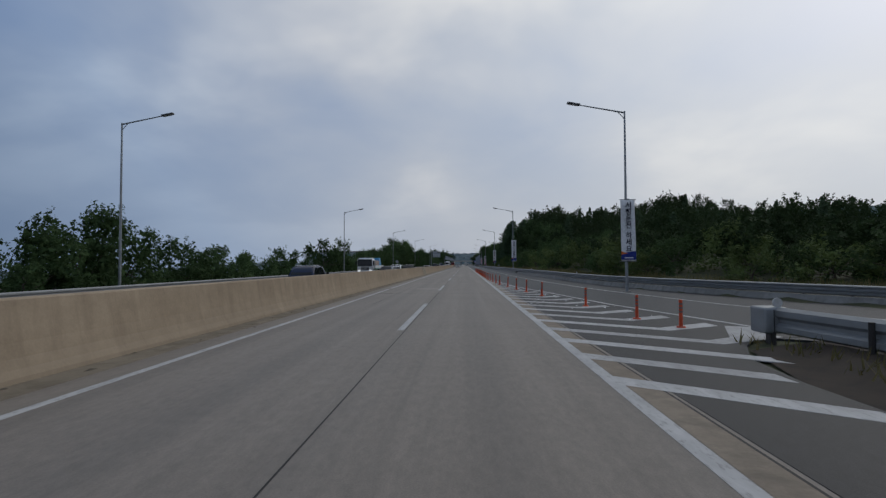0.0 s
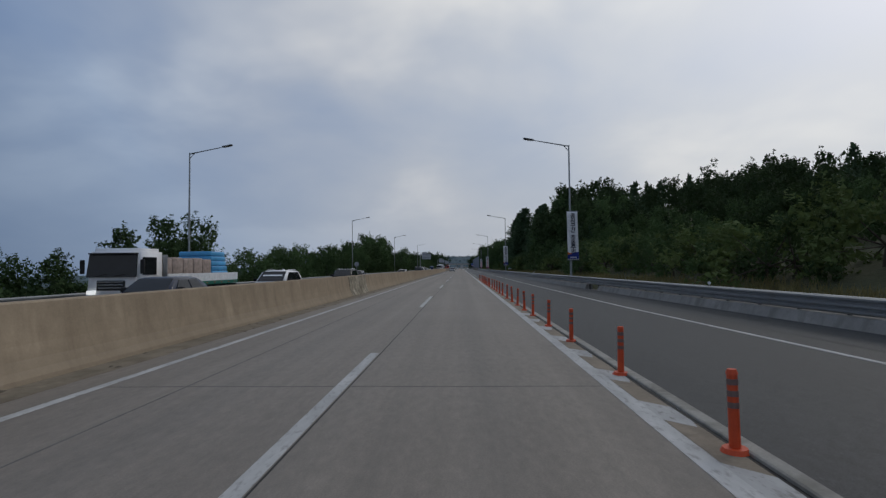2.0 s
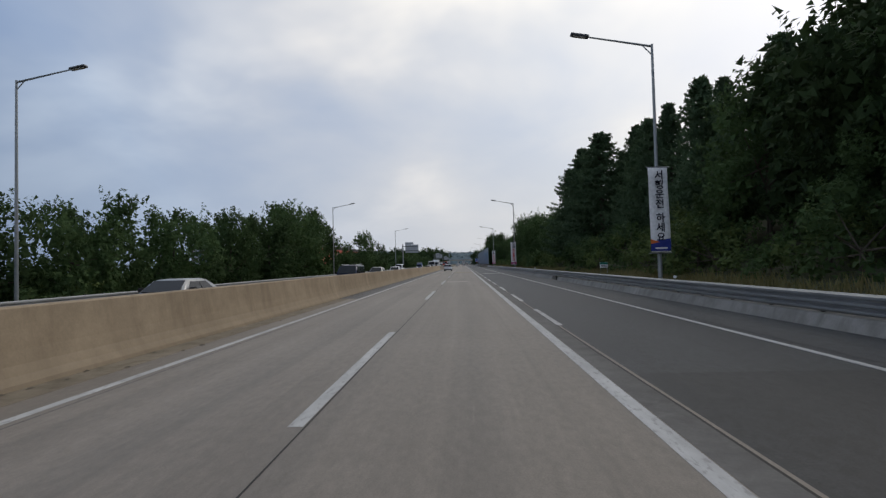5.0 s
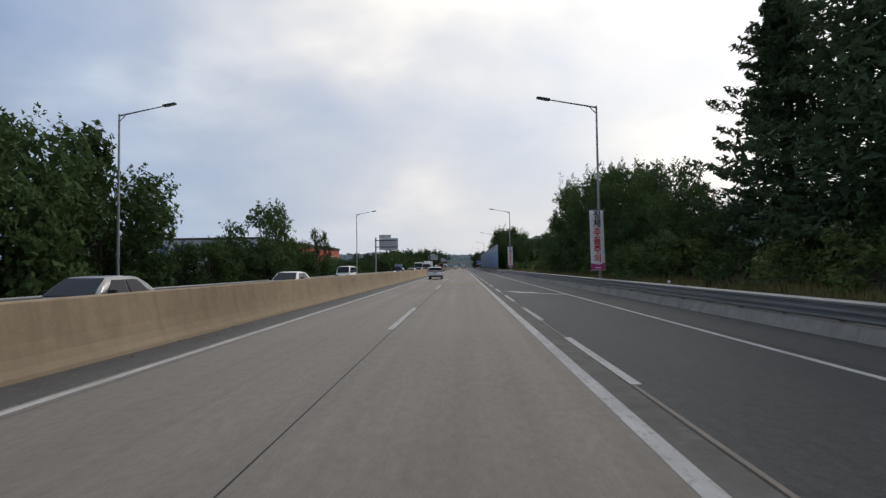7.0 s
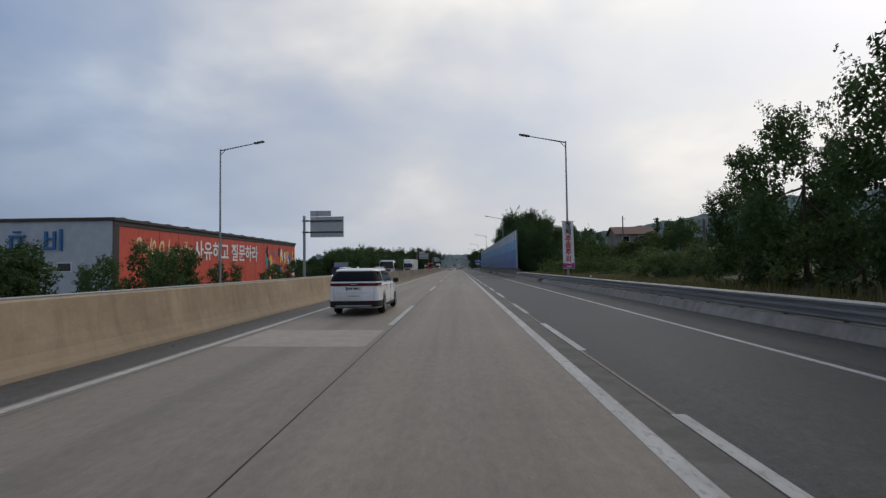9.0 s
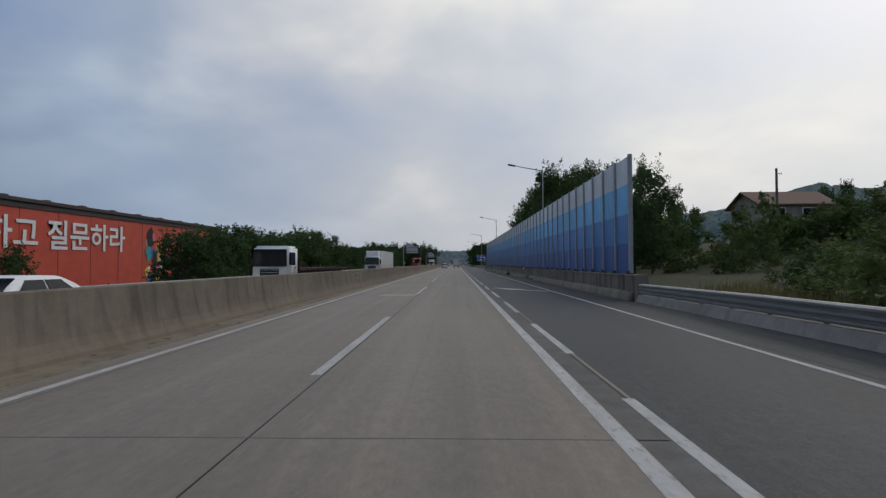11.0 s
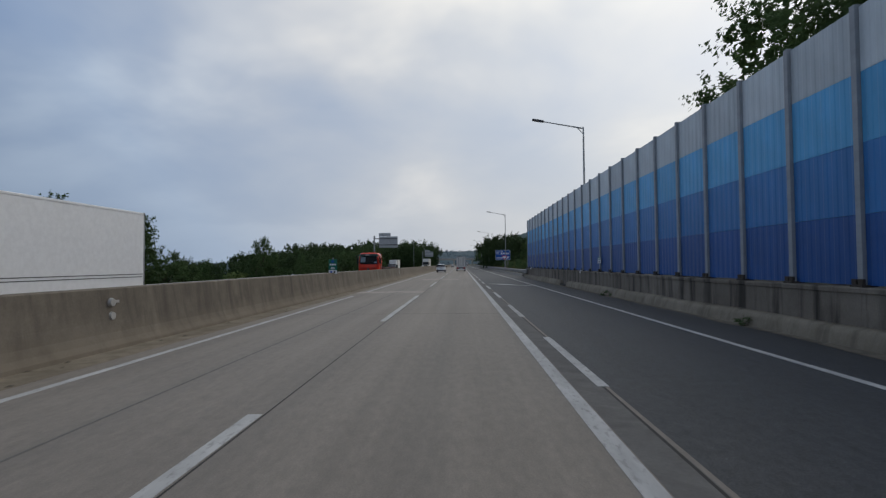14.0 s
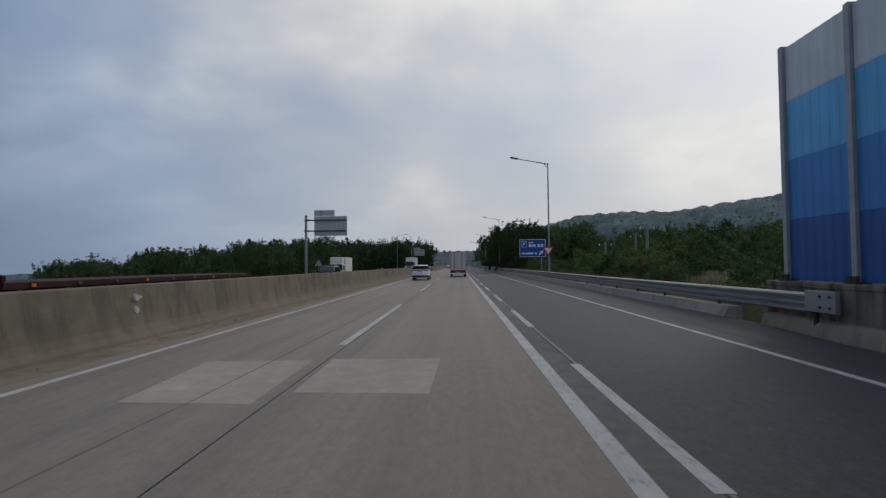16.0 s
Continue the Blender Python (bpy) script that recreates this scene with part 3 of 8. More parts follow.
# paler repair patches in the concrete
for pts in ([(-6.12, 396.5), (-1.80, 396.58), (-1.80, 398.48), (-6.12, 398.3)], [(-3.75, 422.7), (-1.95, 422.6), (-2.0, 425.6), (-3.95, 425.5)],
            [(-1.60, 423.2), (0.30, 423.1), (0.36, 425.7), (-1.66, 425.7)], [(-3.9, 315.0), (-1.93, 315.1), (-1.91, 317.0), (-3.9, 316.9)],
            [(-3.6, 33.6), (-1.9, 33.5), (-1.9, 34.6), (-3.6, 34.7)],
            [(-5.3, 246.5), (-1.9, 246.3), (-1.9, 249.3), (-5.3, 249.6)], [(-1.44, 179.98), (0.62, 179.9), (0.51, 182.25), (-1.58, 182.4)]):
    surface("road_patch", pts, M_PATCH, "pale repaired patch in the concrete road", 0.0022, "patch")
M_TANPATCH = barrier_concrete("tan_patch_concrete", (0.235, 0.20, 0.145), (0.30, 0.26, 0.195), (0.17, 0.145, 0.105), 0.5)
surface("road_patch", [(-1.68, 229.7), (1.95, 229.5), (1.96, 235.3), (-1.66, 235.5)], M_TANPATCH, "tan resurfaced patch across the lane", 0.0022, "patch")
M_OIL = simple("darker_patch", (0.10, 0.095, 0.088), 0.85, var=0.25, scale=2.0)

# painted lines
for y0, y1 in ((Y0, 33.6), (35.0, 263.0), (264.2, 393.6), (398.3, Y1)):
    ribbon("edge_line", long_line(L_LINE, y0, y1), 0.16, M_WHITE, "solid white edge line beside the median")
ribbon("edge_line", long_line(R_LINE, Y0, Y1), 0.22, M_WHITE, "solid white line between lane and merging lane")
EDGE = [(-14, 24.5), (6, 15.6), (20, 11.2), (30, 9.5), (36, 8.8), (50, 7.8), (73, 6.95), (98, 6.72), (121, 6.62), (430, 6.65), (1000, 6.65)]
ribbon("edge_line", [(lerp(y, EDGE), y) for y in [-14, -4, 6, 13, 20, 25, 30, 36, 43, 50, 60, 73, 86, 98, 121] + list(range(140, 1001, 20))], 0.15, M_WHITE,
       "solid white edge line of the slip road")
ribbon("edge_line", long_line(-18.0, Y0, Y1), 0.15, M_WHITE, "white edge line of the oncoming carriageway")
ribbon("edge_line", long_line(-8.9, Y0, Y1), 0.15, M_WHITE, "white edge line of the oncoming carriageway")
DASHES = [(-9.4, -1.5), (11.0, 20.3), (32.2, 39.8), (53.3, 61.0), (73.3, 81.7), (94.2, 101.6), (115.0, 123.4), (135.5, 143.5), (156.0, 164.0), (175.3, 184.8),
          (197.2, 204.9), (222.8, 231.0), (250.6, 258.3), (273.0, 281.5), (295.0, 304.0), (316.9, 325.9), (338.2, 348.9), (360.4, 370.5), (380.6, 393.7),
          (405.8, 416.5), (427.4, 438.8), (450.6, 461.5)] + [(473.0 + 22.3 * i, 484.0 + 22.3 * i) for i in range(20)]
for y0, y1 in DASHES:
    surface("lane_dash", rect(-1.965, -1.785, y0, y1), M_WHITE, "white dash between the two lanes", 0.004, "lane dash", "dashes between the lanes")
for i in range(12):
    surface("lane_dash", rect(-13.5, -13.35, 20 * i * 2, 20 * i * 2 + 8), M_WHITE, "white dash on the oncoming carriageway", 0.004, "lane dash", "oncoming lane dashes")
FAR_ENDS = [149.3, 158.6, 167.9, 177.2, 186.3, 195.3, 204.4, 213.6, 222.7, 231.9, 241.0, 250.6, 259.0, 269.0, 277.2, 285.2, 293.6, 302.0, 310.6, 319.1, 326.9, 335.0, 342.8, 350.5, 359.1, 367.9, 376.9, 386.7, 396.5, 406.1, 415.6, 425.1] + [435.4 + 9.9 * i for i in range(28)]
SHORT = [(y - 5.0, y) for y in FAR_ENDS]
for i, (y0, y1) in enumerate(SHORT):
    dx = 2.71 if y1 < 290 else 2.63
    surface("lane_dash", rect(dx, dx + 0.17, y0, y1), M_WHITE if i % 3 else M_WHITE_WORN, "short thick white dash edging the merging lane", 0.0065, "lane dash", "dashes of the merging lane")

# gore: solid boundary line and chevrons
# low worn kerb between the concrete and the slip lane, with a dark strip beside it
sk = [(2.70 + 0.008 * math.sin(i * 1.9), 50 + i * 1.6, 0.004 * math.sin(i * 2.7)) for i in range(50)]
tagged(part("separator_kerb", sweep([(-0.085, -0.1), (-0.08, 0.03), (-0.06, 0.042), (0.075, 0.045), (0.095, 0.03), (0.10, -0.1)], sk), barrier_concrete("separator_concrete", (0.25, 0.24, 0.215), (0.38, 0.365, 0.33), (0.12, 0.11, 0.09), 0.6)),
       "low pale concrete kerb strip beside the orange posts", "kerb", kind="structure")
ribbon("joint", [(2.592 + 0.012 * math.sin(i * 2.3), 50 + i * 1.6) for i in range(50)], 0.05, M_SEAL, "dark strip beside the low kerb", 0.0045, "joint")
GORE = [(9, 9.6), (12, 8.05), (20, 6.3), (30.5, 4.95), (37, 3.95), (42, 3.60), (44, 3.51), (46, 3.40), (48, 3.22), (51.7, 2.90), (68, 2.86), (120, 2.84), (147, 2.84)]
ribbon("edge_line", [(lerp(y, GORE), y) for y in (10, 12, 16, 20, 25, 30.5, 34, 37, 42, 44, 46, 48, 51.7)], 0.17, M_WHITE, "white boundary line of the painted island")
for i in range(21):
    y = 5.1 + i * 2.12
    far = lerp(y + 2, GORE) if y > 8 else 4.92
    w = far - 2.3
    if w < 0.7:
        continue
    ax = 2.3 + w * (0.62 if y > 8 else 1.0)
    ay = y - (ax - 2.3) * 0.72
    t = 0.31
    pts = [(2.24, y - t), (ax, ay - t * 1.1)]
    if y > 8:
        pts += [(far - 0.1, ay - t + (far - ax) * 0.55), (far - 0.1, ay + t * 1.5 + (far - ax) * 0.55), (ax - 0.05, ay + t * 0.9)]
    else:
        pts += [(ax, ay + t * 0.9)]
    pts += [(2.24, y + t)]
    surface("chevron", pts, M_WHITE_WORN if i % 2 else M_WHITE, "white chevron stripe of the painted island", 0.0035, "chevron", "chevrons of the island")


# worn ends of old stripes on the margin
for i in range(12):
    y, w = 45.6 + i * 2.15, 0.75 - 0.035 * i
    pts = [(2.24, y), (2.24 + 0.5 * w, y - 0.30), (2.30 + 0.55 * w, y + 0.1), (2.45 + 0.3 * w, y + 0.45), (2.24, y + 0.85)]
    surface("chevron", pts, M_WHITE_WORN, "worn stump of a white stripe on the concrete margin", 0.0035, "chevron", "chevrons of the island")


def merge_arrow(y):
    """Long slanted arrow that points the merging lane to the left."""
    tip = (3.1, y)
    pts = [tip, (5.28, y - 2.42), (4.86, y - 2.98), (6.5, y - 5.1), (6.28, y - 5.35), (4.55, y - 3.2), (4.16, y - 3.3)]
    surface("merge_arrow", pts, M_WHITE, "white slanted merge arrow on the asphalt", 0.0035, "arrow", "merge arrows")


for y in (219.15, 324.8, 410.9, 500.0):
    merge_arrow(y)
surface("road_patch", [(-4.75, 397.02), (-4.1, 396.99), (-3.3, 397.02), (-2.6, 397.16), (-3.3, 397.11), (-4.1, 397.10)], M_OIL, "thin dark scrape across a repaired patch", 0.0034, "patch")
surface("road_patch", [(1.42, 357.52), (1.70, 357.5), (1.74, 357.9), (1.44, 357.88)], M_OIL, "small dark stain on the concrete", 0.0024, "patch")
# asphalt repair and debris-like stains on the slip road
for x, y, a, b in ((7.6, 203, 0.5, 0.9), (7.9, 206, 0.4, 1.2)):
    pts = [(x + a * math.cos(k * 0.7) * rng.uniform(0.6, 1.0), y + b * math.sin(k * 0.7) * rng.uniform(0.6, 1.0)) for k in range(9)]
    surface("road_patch", pts, M_SEAL, "dark tar patch on the asphalt", -0.001, "patch")

# ---- median barrier ----
BP = [(-6.94, 0.0), (-6.96, 0.08), (-7.04, 0.20), (-7.11, 0.36), (-7.17, 0.60), (-7.22, 0.90), (-7.27, 1.27), (-7.30, 1.30), (-7.52, 1.30), (-7.55, 1.27), (-7.60, 0.90), (-7.71, 0.36), (-7.86, 0.08), (-7.88, 0.0)]


def barrier(y0, y1, material, top, label):
    prof = [(x, z * (top / 1.30) if z > 0.4 else z) for x, z in BP]
    n = int((y1 - y0) / 5)
    return tagged(part("median_barrier", sweep(prof, [(0, y0 + (y1 - y0) * i / n, 0) for i in range(n + 1)]), material), label, "barrier", kind="structure")


barrier(Y0, 288.6, M_BARRIER, 1.29, "tan stained concrete median barrier")
barrier(288.62, Y1, M_BARRIER2, 1.34, "dark weathered grey concrete median barrier")
# round marker lamps bolted to the barrier
M_MARKER = simple("marker_grey", (0.45, 0.44, 0.42), 0.4)
for y in (217.3, 325.7, 375.5, 428.4, 480.0):
    mk = thing("barrier_marker", (-7.2, y, 0.0), "round grey delineator bolted to the concrete barrier", "delineator", "barrier markers")
    for z in (0.72, 1.02):
        b = tube((-0.02, 0, z), (0.05, 0, z), 0.10, 0.085, 12)
        part("disc", b, M_MARKER, mk)
    part("stalk", box(-0.02, 0.02, 0.10, 0.24, 1.0, 1.06, 0.005), M_MARKER, mk)
M_SCRIB = simple("tar_scribble", (0.10, 0.085, 0.065), 0.8)
for y, z0, z1 in ((47.2, 0.75, 0.95), (48.2, 0.40, 0.62), (71.5, 0.42, 0.60), (109.0, 0.5, 0.75)):
    b = sweep([(-7.16 - (z0 - 0.4) * 0.12 + 0.012, z0), (-7.17 - (z0 - 0.4) * 0.12, z0), (-7.17 - (z1 - 0.4) * 0.12, z1), (-7.16 - (z1 - 0.4) * 0.12 + 0.012, z1)], [(0, y, 0), (0, y + 0.06, 0)])
    tagged(part("stain_mark", b, M_SCRIB), "dark scrape mark on the barrier", "scrape", kind="structure")
# a length of old pale render, flaking and mouldy
def flaking():
    m = Mat("flaking_pale_render", 0.95)
    c = m.ramp(m.noise(1.4, detail=6, rough=0.65), [(0.32, (0.13, 0.115, 0.085)), (0.5, (0.30, 0.265, 0.20)), (0.66, (0.46, 0.42, 0.34))])
    c = m.mix(m.ramp(m.noise(3.5, (1, 1, 0.5), detail=6, rough=0.7), [(0.5, 0.0), (0.62, 0.75)]), c, (0.075, 0.065, 0.05))
    m.color(c).bump(m.noise(6, detail=6), 0.6, 0.03)
    return m.m


ring = [(-6.925, 0.0), (-6.945, 0.08), (-7.025, 0.20), (-7.095, 0.36), (-7.155, 0.60), (-7.205, 0.90), (-7.255, 1.255), (-7.35, 1.255), (-7.35, 0.0)]
line = [(0.004 * math.sin(k * 2.3), 82.6 + k * 0.475, 0) for k in range(13)]
tagged(part("old_render", sweep(ring, line), flaking()), "pale flaking render on a length of the median barrier", "render", kind="structure")
# grit and scraps along the foot of the barrier
gv, gf2 = [], []
for k in range(420):
    x, y, a = -6.9 + 0.75 * rng.random() ** 1.6, rng.uniform(-4, 470), rng.uniform(0, 3.1)
    r, b = rng.uniform(0.02, 0.09), len(gv)
    for q in range(4):
        gv.append((x + r * math.cos(a + q * 1.57) * (1 if q % 2 else 0.4), y + r * 1.6 * math.sin(a + q * 1.57), 0.006))
    gv.append((x, y, 0.006 + r * 0.35))
    gf2 += [(b, b + 1, b + 4), (b + 1, b + 2, b + 4), (b + 2, b + 3, b + 4), (b + 3, b, b + 4)]
tagged(new("grit", mesh_of("grit", gv, gf2, M_SCRIB)), "dark grit and scraps along the foot of the barrier", "debris", kind="stuff")

# pale scraps scattered over the painted island
sv_, sf_ = [], []
for k in range(70):
    y = rng.uniform(13, 40)
    x = 2.9 + (lerp(y, [(13, 4.4), (20, 3.0), (30, 1.8), (40, 0.5)])) * rng.random()
    a, r, b = rng.uniform(0, 3.1), rng.uniform(0.02, 0.07), len(sv_)
    for q in range(4):
        sv_.append((x + r * math.cos(a + q * 1.57) * (1 if q % 2 else 0.35), y + r * 1.3 * math.sin(a + q * 1.57), 0.012))
    sv_.append((x, y, 0.012 + r * 0.3))
    sf_ += [(b, b + 1, b + 4), (b + 1, b + 2, b + 4), (b + 2, b + 3, b + 4), (b + 3, b, b + 4)]
tagged(new("scraps", mesh_of("scraps", sv_, sf_, M_SIGNWHITE)), "pale scraps of litter and stone on the painted island", "debris", kind="stuff")

# ---- kerb, guard rails ----
kl = [(kerb_x(y), y, lift(y)) for y in [-14, -6, 2, 11, 16, 22, 27, 31, 35, 39, 44, 48, 54, 60, 69, 78, 90, 101, 120, 140] + list(range(160, 311, 10))]
KP = [(0.0, -0.3), (0.0, 0.0), (0.02, 0.04), (0.13, 0.28), (0.17, 0.30), (0.50, 0.305), (0.53, 0.28), (0.53, -0.3)]


def clip_line(line, y0, y1):
    mid = [p for p in line if y0 < p[1] < y1]
    return [(kerb_x(y0), y0, lift(y0))] + mid + [(kerb_x(y1), y1, lift(y1))]


GAPS = [(83.2, 86.0), (174.0, 176.6), (284.0, 286.5)]
for y0, y1 in zip([-14] + [g[1] for g in GAPS], [g[0] for g in GAPS] + [310]):
    tagged(part("kerb", sweep(KP, clip_line(kl, y0, y1)), M_KERB), "pale concrete kerb under the guard rail", "kerb", kind="structure")
for y0, y1 in GAPS:
    ch = sweep([(0.02, -0.08), (0.9, -0.02), (0.9, -0.10), (0.02, -0.14)], [(kerb_x(y0), y0, lift(y0)), (kerb_x(y1), y1, lift(y1))])
    tagged(part("drain_channel", ch, M_WALLBASE), "dark drain channel through the kerb", "drain", kind="structure")
kl2 = [(kerb_x(y), y, lift(y)) for y in [428] + list(range(437, 1000, 10))]
tagged(part("kerb", sweep(KP, [(kerb_x(431.5), 431.5, lift(431.5))] + kl2[1:]), M_KERB), "pale concrete kerb under the guard rail", "kerb", kind="structure")
THRIE = [(0.0, 0.335), (0.03, 0.35), (0.11, 0.385), (0.115, 0.43), (0.018, 0.47), (0.018, 0.50), (0.11, 0.535), (0.115, 0.595), (0.018, 0.635), (0.018, 0.665), (0.11, 0.70), (0.115, 0.752), (0.06, 0.79), (0.0, 0.80)]


def beam(profile, side):
    a = [(-side * o, z) for o, z in profile]
    return a + [(o + side * 0.012, z) for o, z in reversed(a)]


# posts coloured near-black to stand in for the shade below the rail
M_POST = steel("under_rail_shade_post", (0.045, 0.042, 0.04), 0.7, 0.2)


def guard_rail(name, line, side, label, post_step=2.0, profile=THRIE, z=0.0, group=""):
    """Corrugated rail along a line with posts behind it; side +1: traffic is to the left of the line."""
    g = thing(name, (0, 0, 0), label, "guard rail", group)
    pts = [Vector(p) for p in line]
    part("rail", sweep([(o, h + z) for o, h in beam(profile, side)], [tuple(p) for p in pts]), M_GALV, g)
    post = None
    for a, b in zip(pts, pts[1:]):
        n = max(1, round((b - a).length / post_step))
        for i in range(n):
            p = a + (b - a) * (i / n)
            if post is None:
                post = tube((side * 0.10, 0, -0.3 + z), (side * 0.10, 0, 0.74 + z), 0.055, seg=8)
                me = bpy.data.meshes.new("post")
                post.to_mesh(me)
                post.free()
                me.materials.append(M_POST)
                post = me
            o = new("post", post)
            o.parent, o.location = g, p
    return g


rail = [(x + 0.26, y, z) for x, y, z in kl]
guard_rail("guard_rail", rail, 1, "galvanised three-wave steel guard rail beside the slip road", 2.0)
guard_rail("guard_rail", [(x + 0.26, y, z + 0.08) for x, y, z in kl2[:30]], 1, "galvanised steel guard rail beyond the noise wall", 4.0)
guard_rail("guard_rail", [(-19.1, -40 + i * 10, 0) for i in range(60)], -1, "galvanised steel guard rail of the oncoming carriageway", 4.0,
           [(0.0, 0.36), (0.07, 0.41), (0.07, 0.46), (0.0, 0.50), (0.0, 0.53), (0.07, 0.58), (0.07, 0.64), (0.0, 0.69)])
guard_rail("guard_rail", [(7.0, 9.0, 0), (7.25, 6.5, 0), (7.7, 3.5, 0), (8.4, -1, 0), (9.6, -7, 0), (11.5, -14, 0)], -1, "galvanised guard rail at the nose of the slip road", 2.0,
           [(0.0, 0.22), (0.08, 0.27), (0.08, 0.38), (0.0, 0.45), (0.0, 0.53), (0.08, 0.60), (0.08, 0.73), (0.0, 0.80)])
nose = thing("rail_terminal", (7.0, 9.3, 0), "grey steel end box of the guard rail", "guard rail end")
part("body", box(-0.32, 0.22, -0.35, 0.25, 0.2, 0.80, 0.05), M_GALV, nose)
part("post", box(-0.08, 0.08, -0.12, 0.04, -0.3, 0.2, 0.01), M_DARKSTEEL, nose)
part("reflector", tube((0.05, -0.2, 0.9), (0.05, -0.24, 0.9), 0.11, seg=16), M_MARKER, nose, "round grey reflector disc")
part("reflector_stem", tube((0.05, -0.2, 0.78), (0.05, -0.2, 0.9), 0.015), M_GALV, nose)
stop = thing("rail_terminal", (kerb_x(428) + 0.24, 428.0, lift(428) + 0.06), "flat grey steel end shoe of the guard rail", "guard rail end")
part("plate", box(-0.10, 0.02, -0.9, 0.05, 0.40, 0.88, 0.02), M_GALV, stop)
for z in (0.52, 0.76):
    for y in (-0.75, -0.45):
        part("bolt", tube((-0.13, y, z), (-0.09, y, z), 0.03, seg=8), M_DARKSTEEL, stop)
# bare earth behind the nose
M_EARTH = barrier_concrete("bare_earth", (0.022, 0.016, 0.011), (0.042, 0.03, 0.021), (0.012, 0.010, 0.008), 0.7)
eg = []
for j in range(13):
    for i in range(13):
        x, y = 4.35 + i * 0.75, -10 + j * 1.5
        lim = 4.98 if y < 5 else 4.98 + (y - 5) * 0.27
        x = lim + 0.05 + i * 0.62 + 0.05 * j * (0.2 if y < 3 else 0.0)
        eg.append((x, min(y, 9.2 - max(0, x - 7.0) * 0.9), -0.02 + 0.22 * smooth_step(0.2, 1.6, x - lim) + 0.12 * noise.noise((x * 1.3, y * 1.3, 1.0)) * min(1, (x - lim) * 2)))
ef = [(j * 13 + i, j * 13 + i + 1, (j + 1) * 13 + i + 1, (j + 1) * 13 + i) for j in range(12) for i in range(12)]
surface("chevron", [(6.05, 9.15), (6.75, 9.55), (8.3, 11.75), (7.35, 12.1)], M_WHITE_WORN, "broad white end block of the painted island", 0.0038, "chevron", "chevrons of the island")
tagged(new("earth_bank", mesh_of("earth_bank", eg, ef, M_EARTH, True)), "bare brown earth behind the nose of the slip road", "earth", kind="structure")

# ---- noise wall ----
WX, WY0, WY1, WZ0, WZ1 = 9.17, 312.36, 429.45, 1.28, 7.22
tagged(part("wall_base", sweep([(-0.23, -0.2), (-0.21, 1.12), (-0.235, 1.13), (-0.235, 1.22), (-0.21, 1.25), (0.30, 1.25), (0.34, -0.2)], [(WX, WY0 - 1.5 + (WY1 - WY0 + 2.1) * i / 30, 0) for i in range(31)]), M_WALLBASE),
       "stained concrete footing wall under the noise barrier", "wall", kind="structure")
# ledge at its foot, broken by two drain gaps, with silt washed out over the asphalt
LEDGE = [(-0.50, -0.1), (-0.49, 0.0), (-0.43, 0.25), (-0.38, 0.36), (-0.20, 0.44), (-0.20, -0.1)]
for y0, y1 in ((WY0 - 1, 345.0), (347.6, 404.0), (406.4, WY1 + 0.5)):
    n = max(2, int((y1 - y0) / 2))
    tagged(part("kerb", sweep(LEDGE, [(WX + 0.012 * math.sin(k * 2.2), y0 + (y1 - y0) * k / n, 0.014 * math.sin(k * 1.7) + 0.01 * math.sin(k * 0.6)) for k in range(n + 1)]), M_LEDGE, None, "", True),
           "dirty low concrete ledge at the foot of the noise wall", "kerb", kind="structure")
# near-black low block across each gap of the ledge
for y0, y1 in ((345.0, 347.6), (404.0, 406.4)):
    tagged(part("drain_channel", box(WX - 0.46, WX - 0.2, y0, y1, -0.1, 0.16, 0.02), M_SEAL), "dark low block in the drain gap of the ledge", "drain", kind="structure")
M_SILT = barrier_concrete("road_silt", (0.12, 0.106, 0.084), (0.175, 0.155, 0.124), (0.065, 0.06, 0.052), 0.6)
silt_rng = random.Random(12)
edge_pts = [(WX - 0.62 - silt_rng.uniform(0.0, 0.30) * (0.4 + 0.6 * math.sin(k * 0.7) ** 2), WY0 + k * 1.3) for k in range(92)]
silt_v = [p for x, y in edge_pts for p in ((x, y, 0.003), (WX - 0.44, y, 0.02))]
tagged(new("silt", mesh_of("silt", silt_v, [(2 * k, 2 * k + 1, 2 * k + 3, 2 * k + 2) for k in range(91)], M_SILT)), "brown silt washed along the foot of the ledge", "silt", kind="stuff")
for y in (350.5, 399.8, 424.8):
    dp = thing("drain_pipe", (WX - 0.24, y, 1.24), "short white plastic drain pipe hooked over the footing wall", "pipe")
    part("elbow", tube((0.06, 0, 0.05), (-0.08, 0, 0.03), 0.035, 0.035, 8), M_SIGNWHITE, dp)
    part("spout", tube((-0.07, 0, 0.045), (-0.08, 0, -0.16), 0.035, 0.033, 8), M_SIGNWHITE, dp)
wall = thing("noise_wall", (WX, WY0, 0), "tall noise barrier of ribbed blue and pale panels between steel posts", "noise wall")
NP = 52
STEP = (WY1 - WY0) / NP
BANDS = [(0.0, 0.255), (0.255, 0.51), (0.51, 0.765), (0.765, 1.0)]


